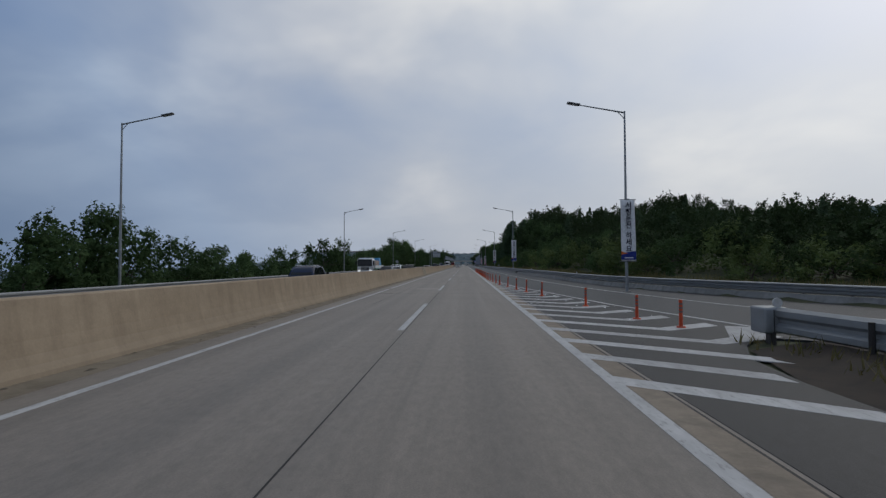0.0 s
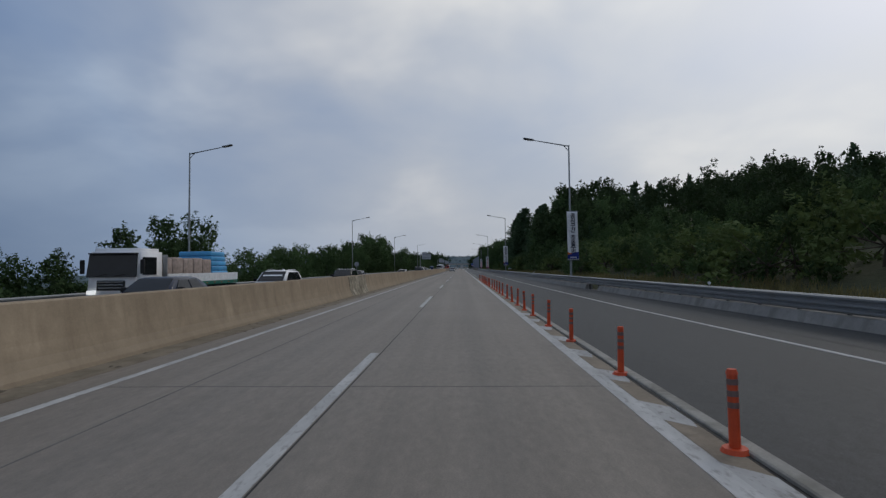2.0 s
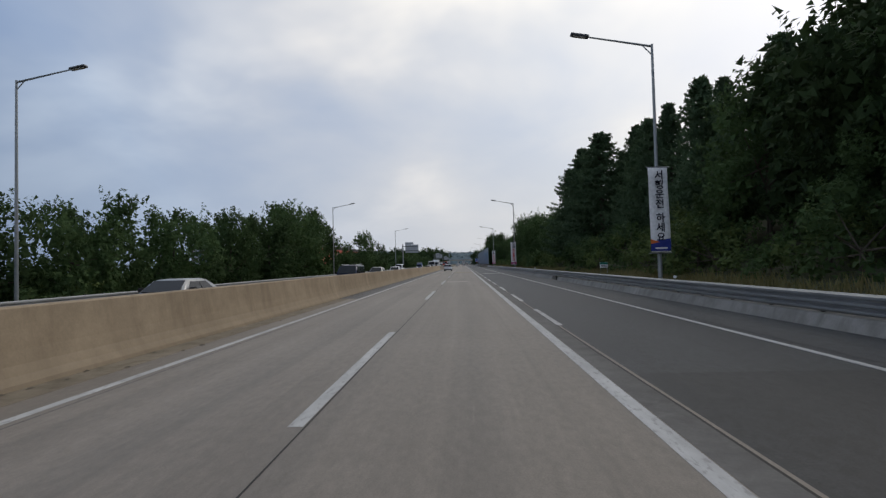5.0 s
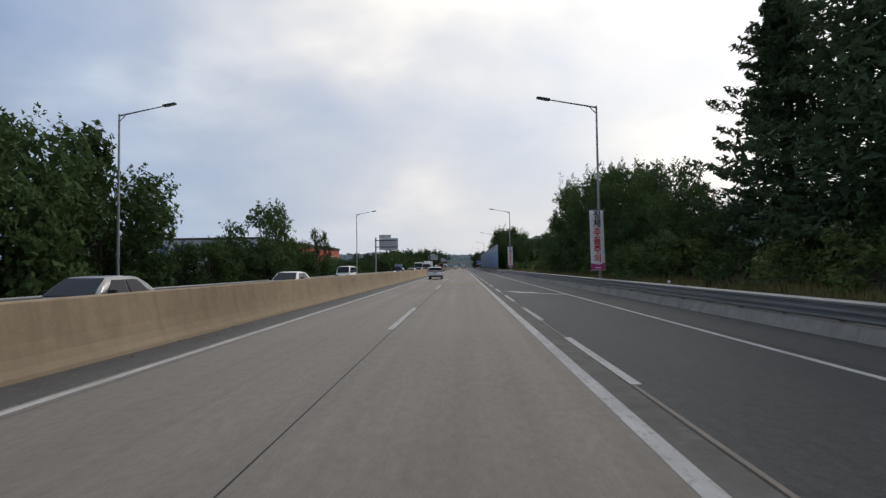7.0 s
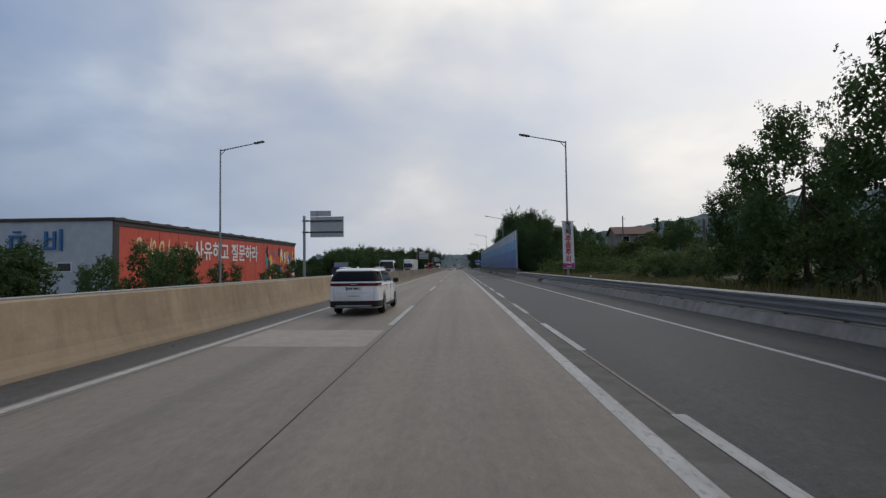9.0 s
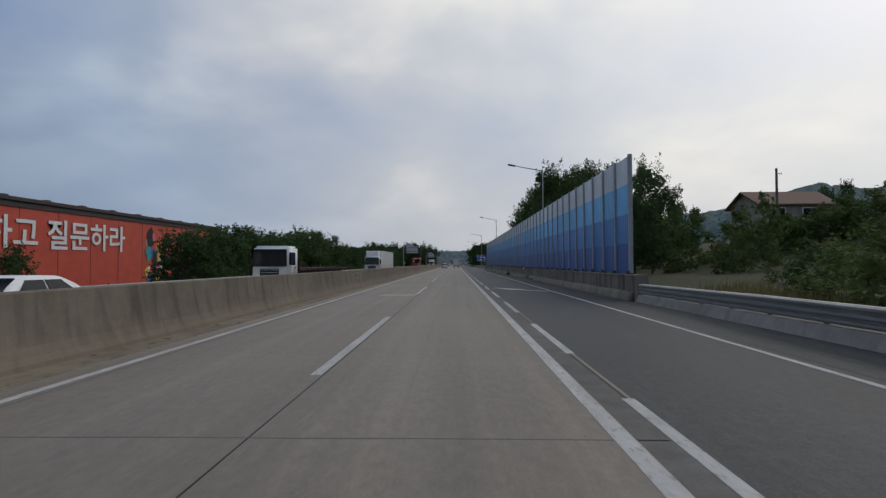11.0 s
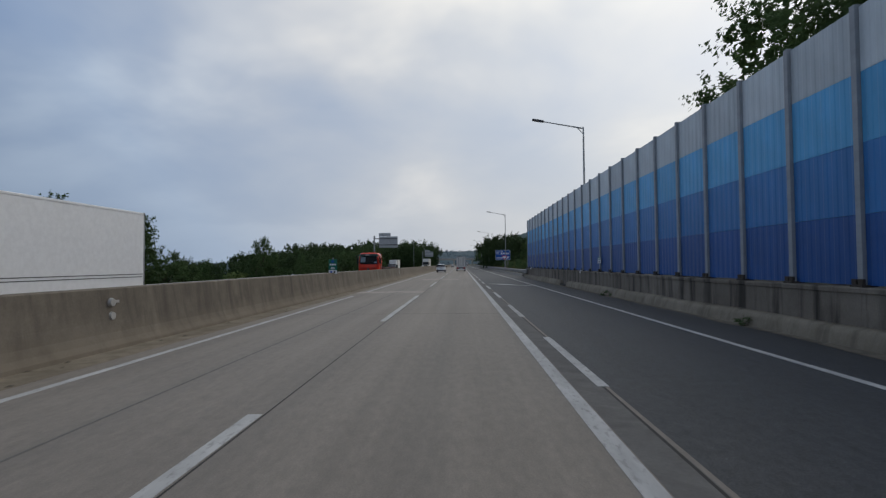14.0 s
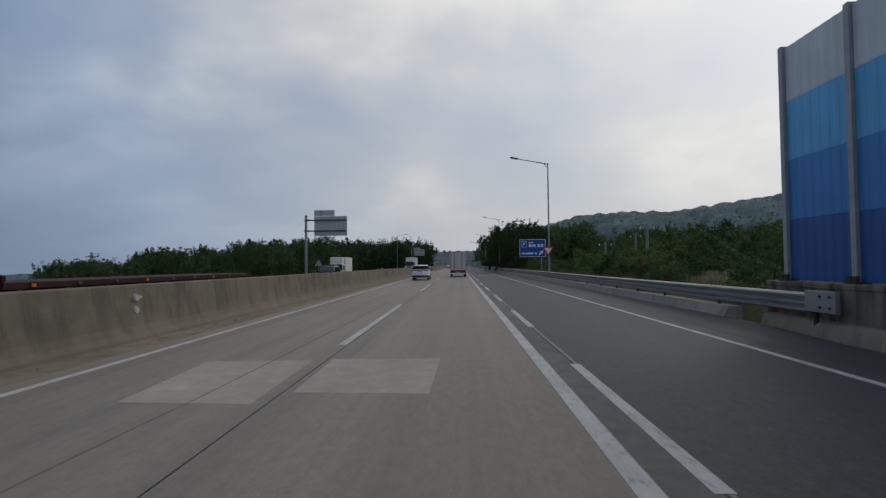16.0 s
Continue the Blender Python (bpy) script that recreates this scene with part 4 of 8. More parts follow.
def ribbed(h, w):
    """Three cassette rows one above another, each pressed into shallow vertical ribs, over a closed back tray."""
    vs, fs, n = [], [], 14
    for r in range(3):
        z0, z1 = h * r / 3 + 0.004, h * (r + 1) / 3 - 0.004
        b = len(vs)
        for i in range(n):
            y0, y1 = w * i / n, w * (i + 1) / n
            d = 0.006 if i % 2 else 0.016
            for y in (y0 + 0.018, y1 - 0.018):
                vs += [(-d, y, z0), (-d, y, z1)]
        fs += [(b + 2 * i, b + 2 * i + 2, b + 2 * i + 3, b + 2 * i + 1) for i in range(2 * n - 1)]
    b = len(vs)
    vs += [(0.06, 0.004, 0.004), (0.06, w - 0.004, 0.004), (0.06, w - 0.004, h - 0.004), (0.06, 0.004, h - 0.004),
           (0.004, 0.004, 0.004), (0.004, w - 0.004, 0.004), (0.004, w - 0.004, h - 0.004), (0.004, 0.004, h - 0.004)]
    fs += [(b, b + 3, b + 2, b + 1), (b + 4, b + 5, b + 1, b), (b + 7, b + 3, b + 2, b + 6), (b + 4, b, b + 3, b + 7), (b + 5, b + 6, b + 2, b + 1), (b + 4, b + 7, b + 6, b + 5)]
    return vs, fs


H = WZ1 - WZ0
panels = []
for (a, b), mt in zip(BANDS, M_BAND):
    vs, fs = ribbed((b - a) * H, STEP - 0.14)
    panels.append(mesh_of("panel", vs, fs, mt))
pb = box(-0.09, 0.11, -0.075, 0.075, WZ0 - 0.02, WZ1 + 0.06, 0.008)
post_me = bpy.data.meshes.new("post")
pb.to_mesh(post_me)
pb.free()
post_me.materials.append(steel("noise_wall_post", (0.30, 0.335, 0.37), 0.55, 0.1))
fb = box(-0.19, 0.15, -0.17, 0.17, WZ0 - 0.03, WZ0 + 0.02, 0.008)
for sy in (-1, 1):
    merge(fb, box(-0.16, -0.095, *sorted((sy * 0.02, sy * 0.16)), WZ0 + 0.02, WZ0 + 0.14, 0.01))
foot_me = bpy.data.meshes.new("foot_plate")
fb.to_mesh(foot_me)
fb.free()
foot_me.materials.append(steel("rusted_foot", (0.06, 0.052, 0.045), 0.8, 0.1))
for i in range(NP + 1):
    o = new("post", post_me)
    o.parent, o.location = wall, (0, i * STEP, 0)
    foot = new("foot_plate", foot_me)
    foot.parent = o
    if i < NP:
        for (a, b), me in zip(BANDS, panels):
            o = new("panel", me)
            o.parent, o.location = wall, (0, i * STEP + 0.07, WZ0 + a * H)
# small grey box and notice on the wall
notice = thing("notice", (WX - 0.13, 395.5, 1.96), "small green and white notice fixed to a wall post", "notice")
bd = part("board", box(-0.03, 0.0, -0.30, 0.30, -0.18, 0.18, 0.006), M_SIGNWHITE, notice)
part("band", box(-0.036, -0.03, -0.29, 0.29, 0.02, 0.17), M_SIGNGREEN, bd, "green upper band")
part("bar", box(-0.038, -0.03, -0.10, 0.10, -0.13, -0.03), M_INK, bd, "dark unreadable characters")
for k in range(3):
    part("bar", box(-0.040, -0.036, -0.20 + 0.15 * k, -0.10 + 0.15 * k, 0.06, 0.13), M_SIGNWHITE, bd, "pale unreadable characters")
part("bracket", box(0.0, 0.06, -0.04, 0.04, -0.10, 0.10), M_DARKSTEEL, notice)

# ---- street lamps ----


def street_lamp(x, y, side, z=0.0, label="tall grey steel street lamp with a single slanting arm"):
    """side -1: the arm reaches to the left."""
    p = thing("street_lamp", (x, y, z), label, "street lamp", "street lamps")
    part("base_plate", box(-0.22, 0.22, -0.22, 0.22, -0.35, 0.05, 0.02), M_KERB, p)
    part("pole", tube((0, 0, 0), (0, 0, 11.6), 0.10, 0.055, 12), M_POLE, p)
    b = tube((0, 0, 11.5), (side * 2.9, 0, 12.05), 0.055, 0.035, 8)
    merge(b, tube((0, 0, 11.1), (side * 0.45, 0, 11.58), 0.03, 0.03, 6))
    part("arm", b, M_POLE, p)
    h = box(-0.42, 0.42, -0.15, 0.15, -0.05, 0.07, 0.04)
    bmesh.ops.transform(h, matrix=Matrix.Translation((side * 3.25, 0, 12.12)) @ Matrix.Rotation(-side * 0.18, 4, "Y"), verts=h.verts[:])
    head = part("lamp_head", h, M_DARKSTEEL, p)
    d = box(-0.3, 0.3, -0.1, 0.1, -0.075, -0.05, 0.01)
    bmesh.ops.transform(d, matrix=Matrix.Translation((side * 3.25, 0, 12.12)) @ Matrix.Rotation(-side * 0.18, 4, "Y"), verts=d.verts[:])
    part("diffuser", d, M_MARKER, head)
    return p


R_LAMPS = [(10.2, 30.0), (8.8, 91.6), (8.95, 153.0), (8.62, 214.0), (8.87, 275.1), (9.6, 340.2), (9.55, 401.1), (9.5, 466.0), (9.6, 528.0), (9.7, 590.0), (9.8, 652.0)]
L_LAMPS = [(-23.9, 31.2), (-22.9, 92.3), (-22.4, 154.5), (-21.4, 213.7), (-19.3, 276.1), (-20.2, 588.0), (-20.2, 650.0)]
lamp_r = street_lamp(*R_LAMPS[0], -1)
for x, y in R_LAMPS[1:]:
    copy_thing(lamp_r, pose(x, y, 0))
lamp_l = street_lamp(*L_LAMPS[0], 1, 0.1)
for x, y in L_LAMPS[1:]:
    copy_thing(lamp_l, pose(x, y, 0.1))


def banner(x, y, z0, z1, w, words, style, label):
    """Cloth banner tied to a lamp pole, its face to the traffic."""
    b = thing("banner", (x, y - 0.16, 0), label, "banner", "roadside banners")
    n, vs, fs = 12, [], []
    for i in range(n + 1):
        t = i / n
        for k in range(5):
            u = k / 4 - 0.5
            vs.append((u * w * (1 - 0.03 * math.sin(t * 3.1)) + 0.05 * (t - 0.5), 0.035 * math.sin(t * 5 + u * 3), z1 + (z0 - z1) * t))
    for i in range(n):
        for k in range(4):
            fs.append((i * 5 + k, i * 5 + k + 1, i * 5 + k + 6, i * 5 + k + 5))
    cloth = part("cloth", mesh_of("cloth", vs, fs, M_CLOTH, True), M_CLOTH, b)
    m = cloth.modifiers.new("thickness", "SOLIDIFY")
    m.thickness = 0.004
    for z in (z1 + 0.03, z0 - 0.03):
        part("rod", tube((-w / 2 - 0.06, 0.03, z), (w / 2 + 0.06, 0.03, z), 0.022, seg=8), M_POLE, b)
        part("clamp", box(-0.10, 0.10, 0.02, 0.26, z - 0.05, z + 0.05, 0.01), M_DARKSTEEL, b)
    h = z1 - z0
    if style == "blue":
        size = 0.44
        pitch = 0.385 if len(words) > 7 else 0.43
        zs = [z1 - 0.36 - k * pitch - (0.20 if k >= 4 else 0.0) for k in range(len(words))]
        for ch, z in zip(words, zs):
            lettering("letter", ch, size, (0.02, -0.05, z), M_INK, cloth)
        vsw = [(-w / 2, -0.045, z0 + 0.48), (w / 2, -0.045, z0 + 0.62), (w / 2, -0.045, z0 + 0.06), (-w / 2, -0.045, z0 + 0.06)]
        part("stripe", mesh_of("stripe", vsw, [(3, 2, 1, 0)], M_NAVY), M_NAVY, cloth, "navy foot stripe")
        vsw = [(-w / 2, -0.047, z0 + 0.60), (-0.05, -0.047, z0 + 0.46), (-w / 2, -0.047, z0 + 0.38)]
        part("stripe", mesh_of("stripe", vsw, [(2, 1, 0)], M_OCHRE), M_OCHRE, cloth, "orange foot stripe")
        part("bar", mesh_of("bar", [(-0.25, -0.05, z0 + 0.22), (0.28, -0.05, z0 + 0.22), (0.28, -0.05, z0 + 0.15), (-0.25, -0.05, z0 + 0.15)], [(3, 2, 1, 0)], M_CLOTH), M_CLOTH, cloth)
    else:
        step = (h - 0.45) / len(words)
        for i, ch in enumerate(words):
            lettering("letter", ch, 0.54, (0.0, -0.05, z1 - step * (i + 0.5) - 0.02), M_INK if i < 2 else M_RED, cloth, 0.95)
        vsw = [(-w / 2, -0.045, z0 + 0.42), (0.1, -0.045, z0 + 0.34), (w / 2, -0.045, z0 + 0.46), (w / 2, -0.045, z0 + 0.03), (-w / 2, -0.045, z0 + 0.03)]
        part("stripe", mesh_of("stripe", vsw, [(4, 3, 2, 1, 0)], M_MAGENTA), M_MAGENTA, cloth, "purple foot stripe")
        part("bar", mesh_of("bar", [(-0.15, -0.05, z0 + 0.18), (0.2, -0.05, z0 + 0.18), (0.2, -0.05, z0 + 0.11), (-0.15, -0.05, z0 + 0.11)], [(3, 2, 1, 0)], M_CLOTH), M_CLOTH, cloth)
    return b


banner(10.28, 30.0, 1.98, 5.85, 0.92, "서행운전하세요", "blue", "white cloth banner with black lettering on a lamp pole")
banner(8.95, 91.6, 2.30, 6.15, 0.88, "공사구간추돌주의", "blue", "white cloth banner with black lettering on a lamp pole")
banner(8.95, 153.0, 2.1, 5.9, 0.88, "서행운전하세요", "blue", "white cloth banner with black lettering on a lamp pole")
banner(8.45, 214.0, 1.46, 5.09, 0.86, "정체추돌주의", "red", "white cloth banner with black and red lettering on a lamp pole")
banner(8.88, 275.1, 1.54, 5.20, 0.88, "정체추돌주의", "red", "white cloth banner with black and red lettering on a lamp pole")

# ---- flexible delineator posts ----


def delineator(x, y, tilt):
    d = thing("delineator_post", (x, y, 0), "dirty orange flexible delineator post with dark bands", "delineator", "orange delineator posts")
    d.matrix_basis = pose(x, y, 0, tilt[0], tilt[1], 0)
    b = tube((0, 0, 0.0), (0, 0, 0.045), 0.135, 0.11, 14)
    part("foot", b, M_ORANGE, d)
    part("tube", tube((0, 0, 0.03), (0, 0, 0.74), 0.052, 0.047, 12), M_ORANGE, d)
    part("cap", tube((0, 0, 0.74), (0, 0, 0.785), 0.056, 0.040, 12), M_ORANGE, d)
    for z in (0.42, 0.53, 0.64):
        part("band", tube((0, 0, z), (0, 0, z + 0.055), 0.0535, 0.0525, 12), M_DKBAND, d, "dark worn reflective band")
    return d


DEL = [(5.96, 11.7), (5.47, 13.9), (5.0, 18.9), (4.2, 25.9), (3.8, 29.8), (3.5, 33.1), (3.22, 37.0), (2.90, 41.55), (2.82, 45.4), (2.73, 48.85), (2.62, 52.2), (2.54, 55.3), (2.55, 58.8), (2.54, 62.5), (2.54, 65.6), (2.54, 68.9)]
DEL += [(2.52, y) for y in (71.2, 73.8, 76.2, 79.0, 82.1, 84.5, 87.2, 89.8, 92.6)] + [(2.46, 95.4 + 2.53 * i) for i in range(6)] + [(2.50, 111.2), (2.46, 114.4), (2.42, 117.8)]
first = delineator(*DEL[0], (0, 0))
rng = random.Random(11)
for x, y in DEL[1:]:
    copy_thing(first, pose(x, y, 0, rng.uniform(-2, 2), rng.uniform(-3, 3), rng.uniform(0, 360)))

# small white reflector posts on the guard rail
def rail_marker(x, y, z=0.80):
    r = thing("rail_reflector", (x, y, z), "small round white reflector on top of the guard rail", "reflector", "rail reflectors")
    part("stem", tube((0, 0, -0.01), (0, 0, 0.06), 0.012, seg=6), M_GALV, r)
    part("disc", tube((0, 0.012, 0.11), (0, -0.012, 0.11), 0.06, seg=14), M_SIGNWHITE, r)
    return r


mk0 = rail_marker(kerb_x(70) + 0.24, 70, 0.80 + lift(70))
for y in (48, 110, 150, 189, 203, 240, 266.4):
    copy_thing(mk0, pose(kerb_x(y) + 0.24, y, 0.80 + lift(y)))

# ---- signs ----


def sign_back(y, xp, x0, x1, z0, z1, zt):
    """Large direction sign for the oncoming side, seen from behind."""
    s = thing("road_sign", (xp, y, -0.1), "grey back of a large motorway direction sign on a steel post", "road sign", "direction signs seen from behind")
    part("post", tube((0, 0, -0.5), (0, 0, z1 + 0.1), 0.19, 0.17, 14), M_POLE, s)
    part("cap", tube((0, 0, z1 + 0.1), (0, 0, z1 + 0.16), 0.2, 0.12, 14), M_POLE, s)
    a0, a1 = x0 - xp, x1 - xp
    pn = part("panel", box(a0, a1, 0.04, 0.09, z0, z1, 0.01), M_SIGNBACK, s, "aluminium sign panel, back side")
    for i in range(1, 6):
        x = a0 + (a1 - a0) * i / 6
        part("rib", box(x - 0.02, x + 0.02, 0.0, 0.04, z0 + 0.05, z1 - 0.05), M_SIGNBACK, pn)
    pt = part("panel", box(a0, a0 + (a1 - a0) * 0.62, 0.04, 0.09, z1 + 0.05, zt, 0.01), M_SIGNBACK, s, "small upper sign panel, back side")
    part("rib", box(a0 + 0.9, a0 + 0.96, 0.0, 0.04, z1 - 0.3, zt - 0.05), M_DARKSTEEL, pt)
    for z in (z0 + (z1 - z0) * 0.25, z0 + (z1 - z0) * 0.8):
        part("arm", tube((-0.25, -0.09, z), (a1 - 0.1, -0.09, z), 0.085, 0.085, 10), M_DARKSTEEL, s)
        part("flange", tube((0.35, -0.09, z), (0.45, -0.09, z), 0.15, 0.15, 12), M_DARKSTEEL, s)
    return s


sign_back(302.0, -20.2, -19.4, -14.93, 6.0, 8.75, 9.55)
sign_back(484.0, -19.85, -18.75, -14.3, 5.9, 8.55, 9.38)
sign_back(640.0, -20.2, -19.0, -14.5, 6.0, 8.7, 9.5)
bs = thing("road_sign", (10.35, 483.0, 0), "blue rest-area sign with a white P on a steel post", "road sign")
part("post", tube((1.15, 0.1, -0.4), (1.15, 0.1, 4.9), 0.09, 0.09, 10), M_POLE, bs)
for z in (3.1, 4.4):
    part("bracket", box(-1.5, 1.6, 0.03, 0.10, z - 0.04, z + 0.04), M_POLE, bs)
pn = part("panel", box(-1.7, 1.7, -0.03, 0.03, 2.66, 4.95, 0.01), M_SIGNWHITE, bs)
part("face", box(-1.64, 1.64, -0.045, -0.03, 2.72, 4.89), M_SIGNBLUE, pn, "blue sign face")
part("p_frame", box(-1.45, -0.80, -0.06, -0.045, 3.95, 4.70), M_SIGNWHITE, pn)
part("p_field", box(-1.41, -0.84, -0.07, -0.06, 3.99, 4.66), M_SIGNBLUE, pn)
lettering("letter", "P", 0.62, (-1.12, -0.075, 4.31), M_SIGNWHITE, pn)
for x0, x1, z0, z1 in ((-0.5, -0.28, 4.45, 4.62), (-0.2, 0.02, 4.45, 4.62), (-0.5, -0.12, 3.95, 4.30), (0.0, 0.38, 3.95, 4.30), (0.62, 0.95, 3.95, 4.30), (1.05, 1.35, 3.95, 4.30), (-1.45, -0.95, 3.0, 3.22), (-0.85, 0.1, 3.0, 3.22), (0.3, 0.55, 2.98, 3.24)):
    part("bar", box(x0, x1, -0.055, -0.045, z0, z1), M_SIGNWHITE, pn, "white unreadable lettering")
ar = bmesh.new()
av = [ar.verts.new(p) for p in ((0.75, -0.055, 2.95), (0.88, -0.055, 2.84), (1.15, -0.055, 3.11), (1.28, -0.055, 2.98), (1.38, -0.055, 3.46), (0.90, -0.055, 3.36), (1.03, -0.055, 3.23))]
ar.faces.new(av)
part("arrow", ar, M_SIGNWHITE, pn)
ys = thing("yield_sign", (9.15, 464.5, 0), "red and white triangular give-way sign on a lamp pole", "road sign")
tri_v = [(-0.55, -0.02, 3.35), (0.55, -0.02, 3.35), (0.0, -0.02, 2.4)]
tri_i = [(-0.36, -0.028, 3.23), (0.36, -0.028, 3.23), (0.0, -0.028, 2.62)]
tm = mesh_of("plate", tri_v + [(x, 0.02, z) for x, y, z in tri_v], [(2, 1, 0), (3, 4, 5), (0, 1, 4, 3), (1, 2, 5, 4), (2, 0, 3, 5)], M_SIGNRED)
pl = part("plate", tm, M_SIGNRED, ys)
part("face", mesh_of("face", tri_i, [(2, 1, 0)], M_SIGNWHITE), M_SIGNWHITE, pl)
part("post", tube((0, 0.06, -0.3), (0, 0.06, 3.3), 0.035, seg=8), M_POLE, ys)
rs = thing("road_sign", (-20.6, 150.0, -0.2), "round grey sign seen from behind on a thin post", "road sign")
part("post", tube((0, 0, -0.3), (0, 0, 3.0), 0.045, seg=8), M_POLE, rs)
part("plate", tube((0, -0.02, 2.75), (0, 0.02, 2.75), 0.45, seg=24), M_SIGNBACK, rs)
ts = thing("road_sign", (-20.4, 492.0, -0.2), "small grey triangular sign seen from behind", "road sign")
part("post", tube((0, 0, -0.3), (0, 0, 2.6), 0.045, seg=8), M_POLE, ts)
part("plate", tube((0, -0.02, 2.3), (0, 0.02, 2.3), 0.6, seg=3), M_SIGNBACK, ts)
gs = thing("road_sign", (-7.36, 395.85, 1.04), "small green and white distance marker standing on the median barrier", "road sign")
part("post", tube((0.0, 0.05, -0.02), (0.0, 0.05, 1.24), 0.035, seg=8), M_POLE, gs)
gp = part("panel", box(-0.26, 0.26, -0.02, 0.02, 0.46, 1.12, 0.01), M_SIGNGREEN, gs)
part("shield", box(-0.08, 0.08, -0.03, -0.02, 0.92, 1.06, 0.005), M_SIGNBLUE, gp, "blue route shield")
for k in range(3):
    part("bar", box(-0.19 + 0.14 * k, -0.09 + 0.14 * k, -0.028, -0.02, 0.75, 0.85), M_SIGNWHITE, gp, "white unreadable characters")
lettering("number", "46", 0.24, (0.0, -0.03, 0.57), M_SIGNWHITE, gp, 1.0, (90, 0, 0), 0.004)
gq = part("lower_panel", box(-0.26, 0.26, -0.02, 0.02, 0.22, 0.45, 0.01), M_SIGNWHITE, gs, "pale lower plate")
part("bar", box(-0.17, -0.03, -0.028, -0.02, 0.29, 0.39), M_SIGNBLUE, gq, "blue unreadable mark")
part("bar", box(0.06, 0.16, -0.028, -0.02, 0.28, 0.40), M_INK, gq, "dark unreadable character")
part("clamp", box(-0.09, 0.09, 0.0, 0.09, -0.03, 0.02, 0.005), M_GALV, gs)
vr = thing("verge_reflector", (-18.5, 421.55, -0.06), "small square white reflector on a post beyond the oncoming lanes", "reflector")
part("post", tube((0, 0.02, -0.2), (0, 0.02, 0.72), 0.025, seg=6), M_GALV, vr)
part("face", box(-0.13, 0.13, -0.01, 0.01, 0.69, 0.86, 0.006), M_SIGNWHITE, vr)

# ---- hall with red front ----
hall = thing("hall_building", (-52.0, 310.4, -3.6), "long red-clad hall with white lettering and a grey gable", "building")
HL, HH = 85.9, 13.0
part("body", box(-46, 0, 0, HL, 0, HH, 0.0), M_FACADE_RED, hall)
part("end_wall", box(-46, 0.05, -0.12, 0.0, 0, HH), M_FACADE_GREY, hall, "pale grey clad gable wall")
part("corner_panel", box(0.0, 0.10, -0.12, 1.3, 0, HH), M_FACADE_DARK, hall, "dark corner cladding")
part("roof", box(-46.4, 0.4, -0.4, HL + 0.4, HH, HH + 0.5, 0.05), M_FACADE_DARK, hall)
part("fascia", box(0.0, 0.14, 0.0, HL, HH - 0.7, HH), M_FACADE_DARK, hall, "dark band under the roof edge")
for i in range(13):
    part("roof_vent", box(-0.6, 0.2, 2 + i * 6.3, 2.8 + i * 6.3, HH + 0.5, HH + 0.68, 0.05), M_FACADE_DARK, hall)
for i in range(1, 14):
    part("panel_joint", box(0.0, 0.02, i * 6.0, i * 6.0 + 0.06, 0, HH - 0.7), M_FACADE_DARK, hall)
lettering("letters", "사유하고 질문하라", 4.2, (0.12, 39.4, 9.0), M_SIGNWHITE, hall, 1.0, (90, 0, 90), 0.02)
def logo_stroke(y0, y1, z0, z1, lean, round_):
    """A slanted ring or bar of the painted logo, standing a little proud of the cladding."""
    bm = bmesh.new()
    n, cy, cz, ry, rz_ = 14, (y0 + y1) / 2, (z0 + z1) / 2, (y1 - y0) / 2, (z1 - z0) / 2
    if round_:
        rings = []
        for f_ in (1.0, 0.55):
            rings.append([(cy + ry * f_ * math.cos(a) + lean * rz_ * f_ * math.sin(a), cz + rz_ * f_ * math.sin(a)) for a in (2 * math.pi * k / n for k in range(n))])
        vo = [[bm.verts.new((0.06, y, z)) for y, z in r] for r in rings]
        for k in range(n - (3 if round_ == 2 else 0)):
            bm.faces.new((vo[0][k], vo[0][(k + 1) % n], vo[1][(k + 1) % n], vo[1][k]))
    else:
        bm.faces.new([bm.verts.new((0.06, y + lean * (z - cz), z)) for y, z in ((y0, z0), (y1, z0), (y1, z1), (y0, z1))])
    return bm


for y0, w, h, kind in ((5.4, 2.3, 2.9, 2), (7.9, 0.35, 1.7, 0), (8.4, 1.2, 1.7, 2), (9.9, 0.4, 2.9, 0), (10.4, 1.4, 2.6, 1), (12.8, 1.9, 2.6, 1), (15.9, 0.4, 2.9, 0), (16.3, 1.4, 1.7, 1), (17.9, 1.4, 1.8, 1),
                       (19.6, 0.35, 1.8, 0), (20.2, 1.3, 1.8, 1), (21.8, 0.35, 2.8, 0), (22.5, 0.35, 2.8, 0), (23.1, 1.3, 1.8, 1), (24.6, 0.5, 1.8, 0)):
    part("logo_stroke", logo_stroke(0.9 * y0 + 0.3, 0.9 * y0 + 0.3 + w * 0.84, 8.0, 8.0 + h, 0.18, kind), M_CREAM, hall, "cream painted logo shape")
M_ART = [simple("mural_" + n, c, 0.6) for n, c in (("yellow", (0.7, 0.42, 0.06)), ("black", (0.02, 0.02, 0.025)), ("white", (0.72, 0.70, 0.66)), ("teal", (0.03, 0.30, 0.34)), ("pink", (0.62, 0.16, 0.22)), ("blue", (0.05, 0.12, 0.36)))]
rng = random.Random(21)
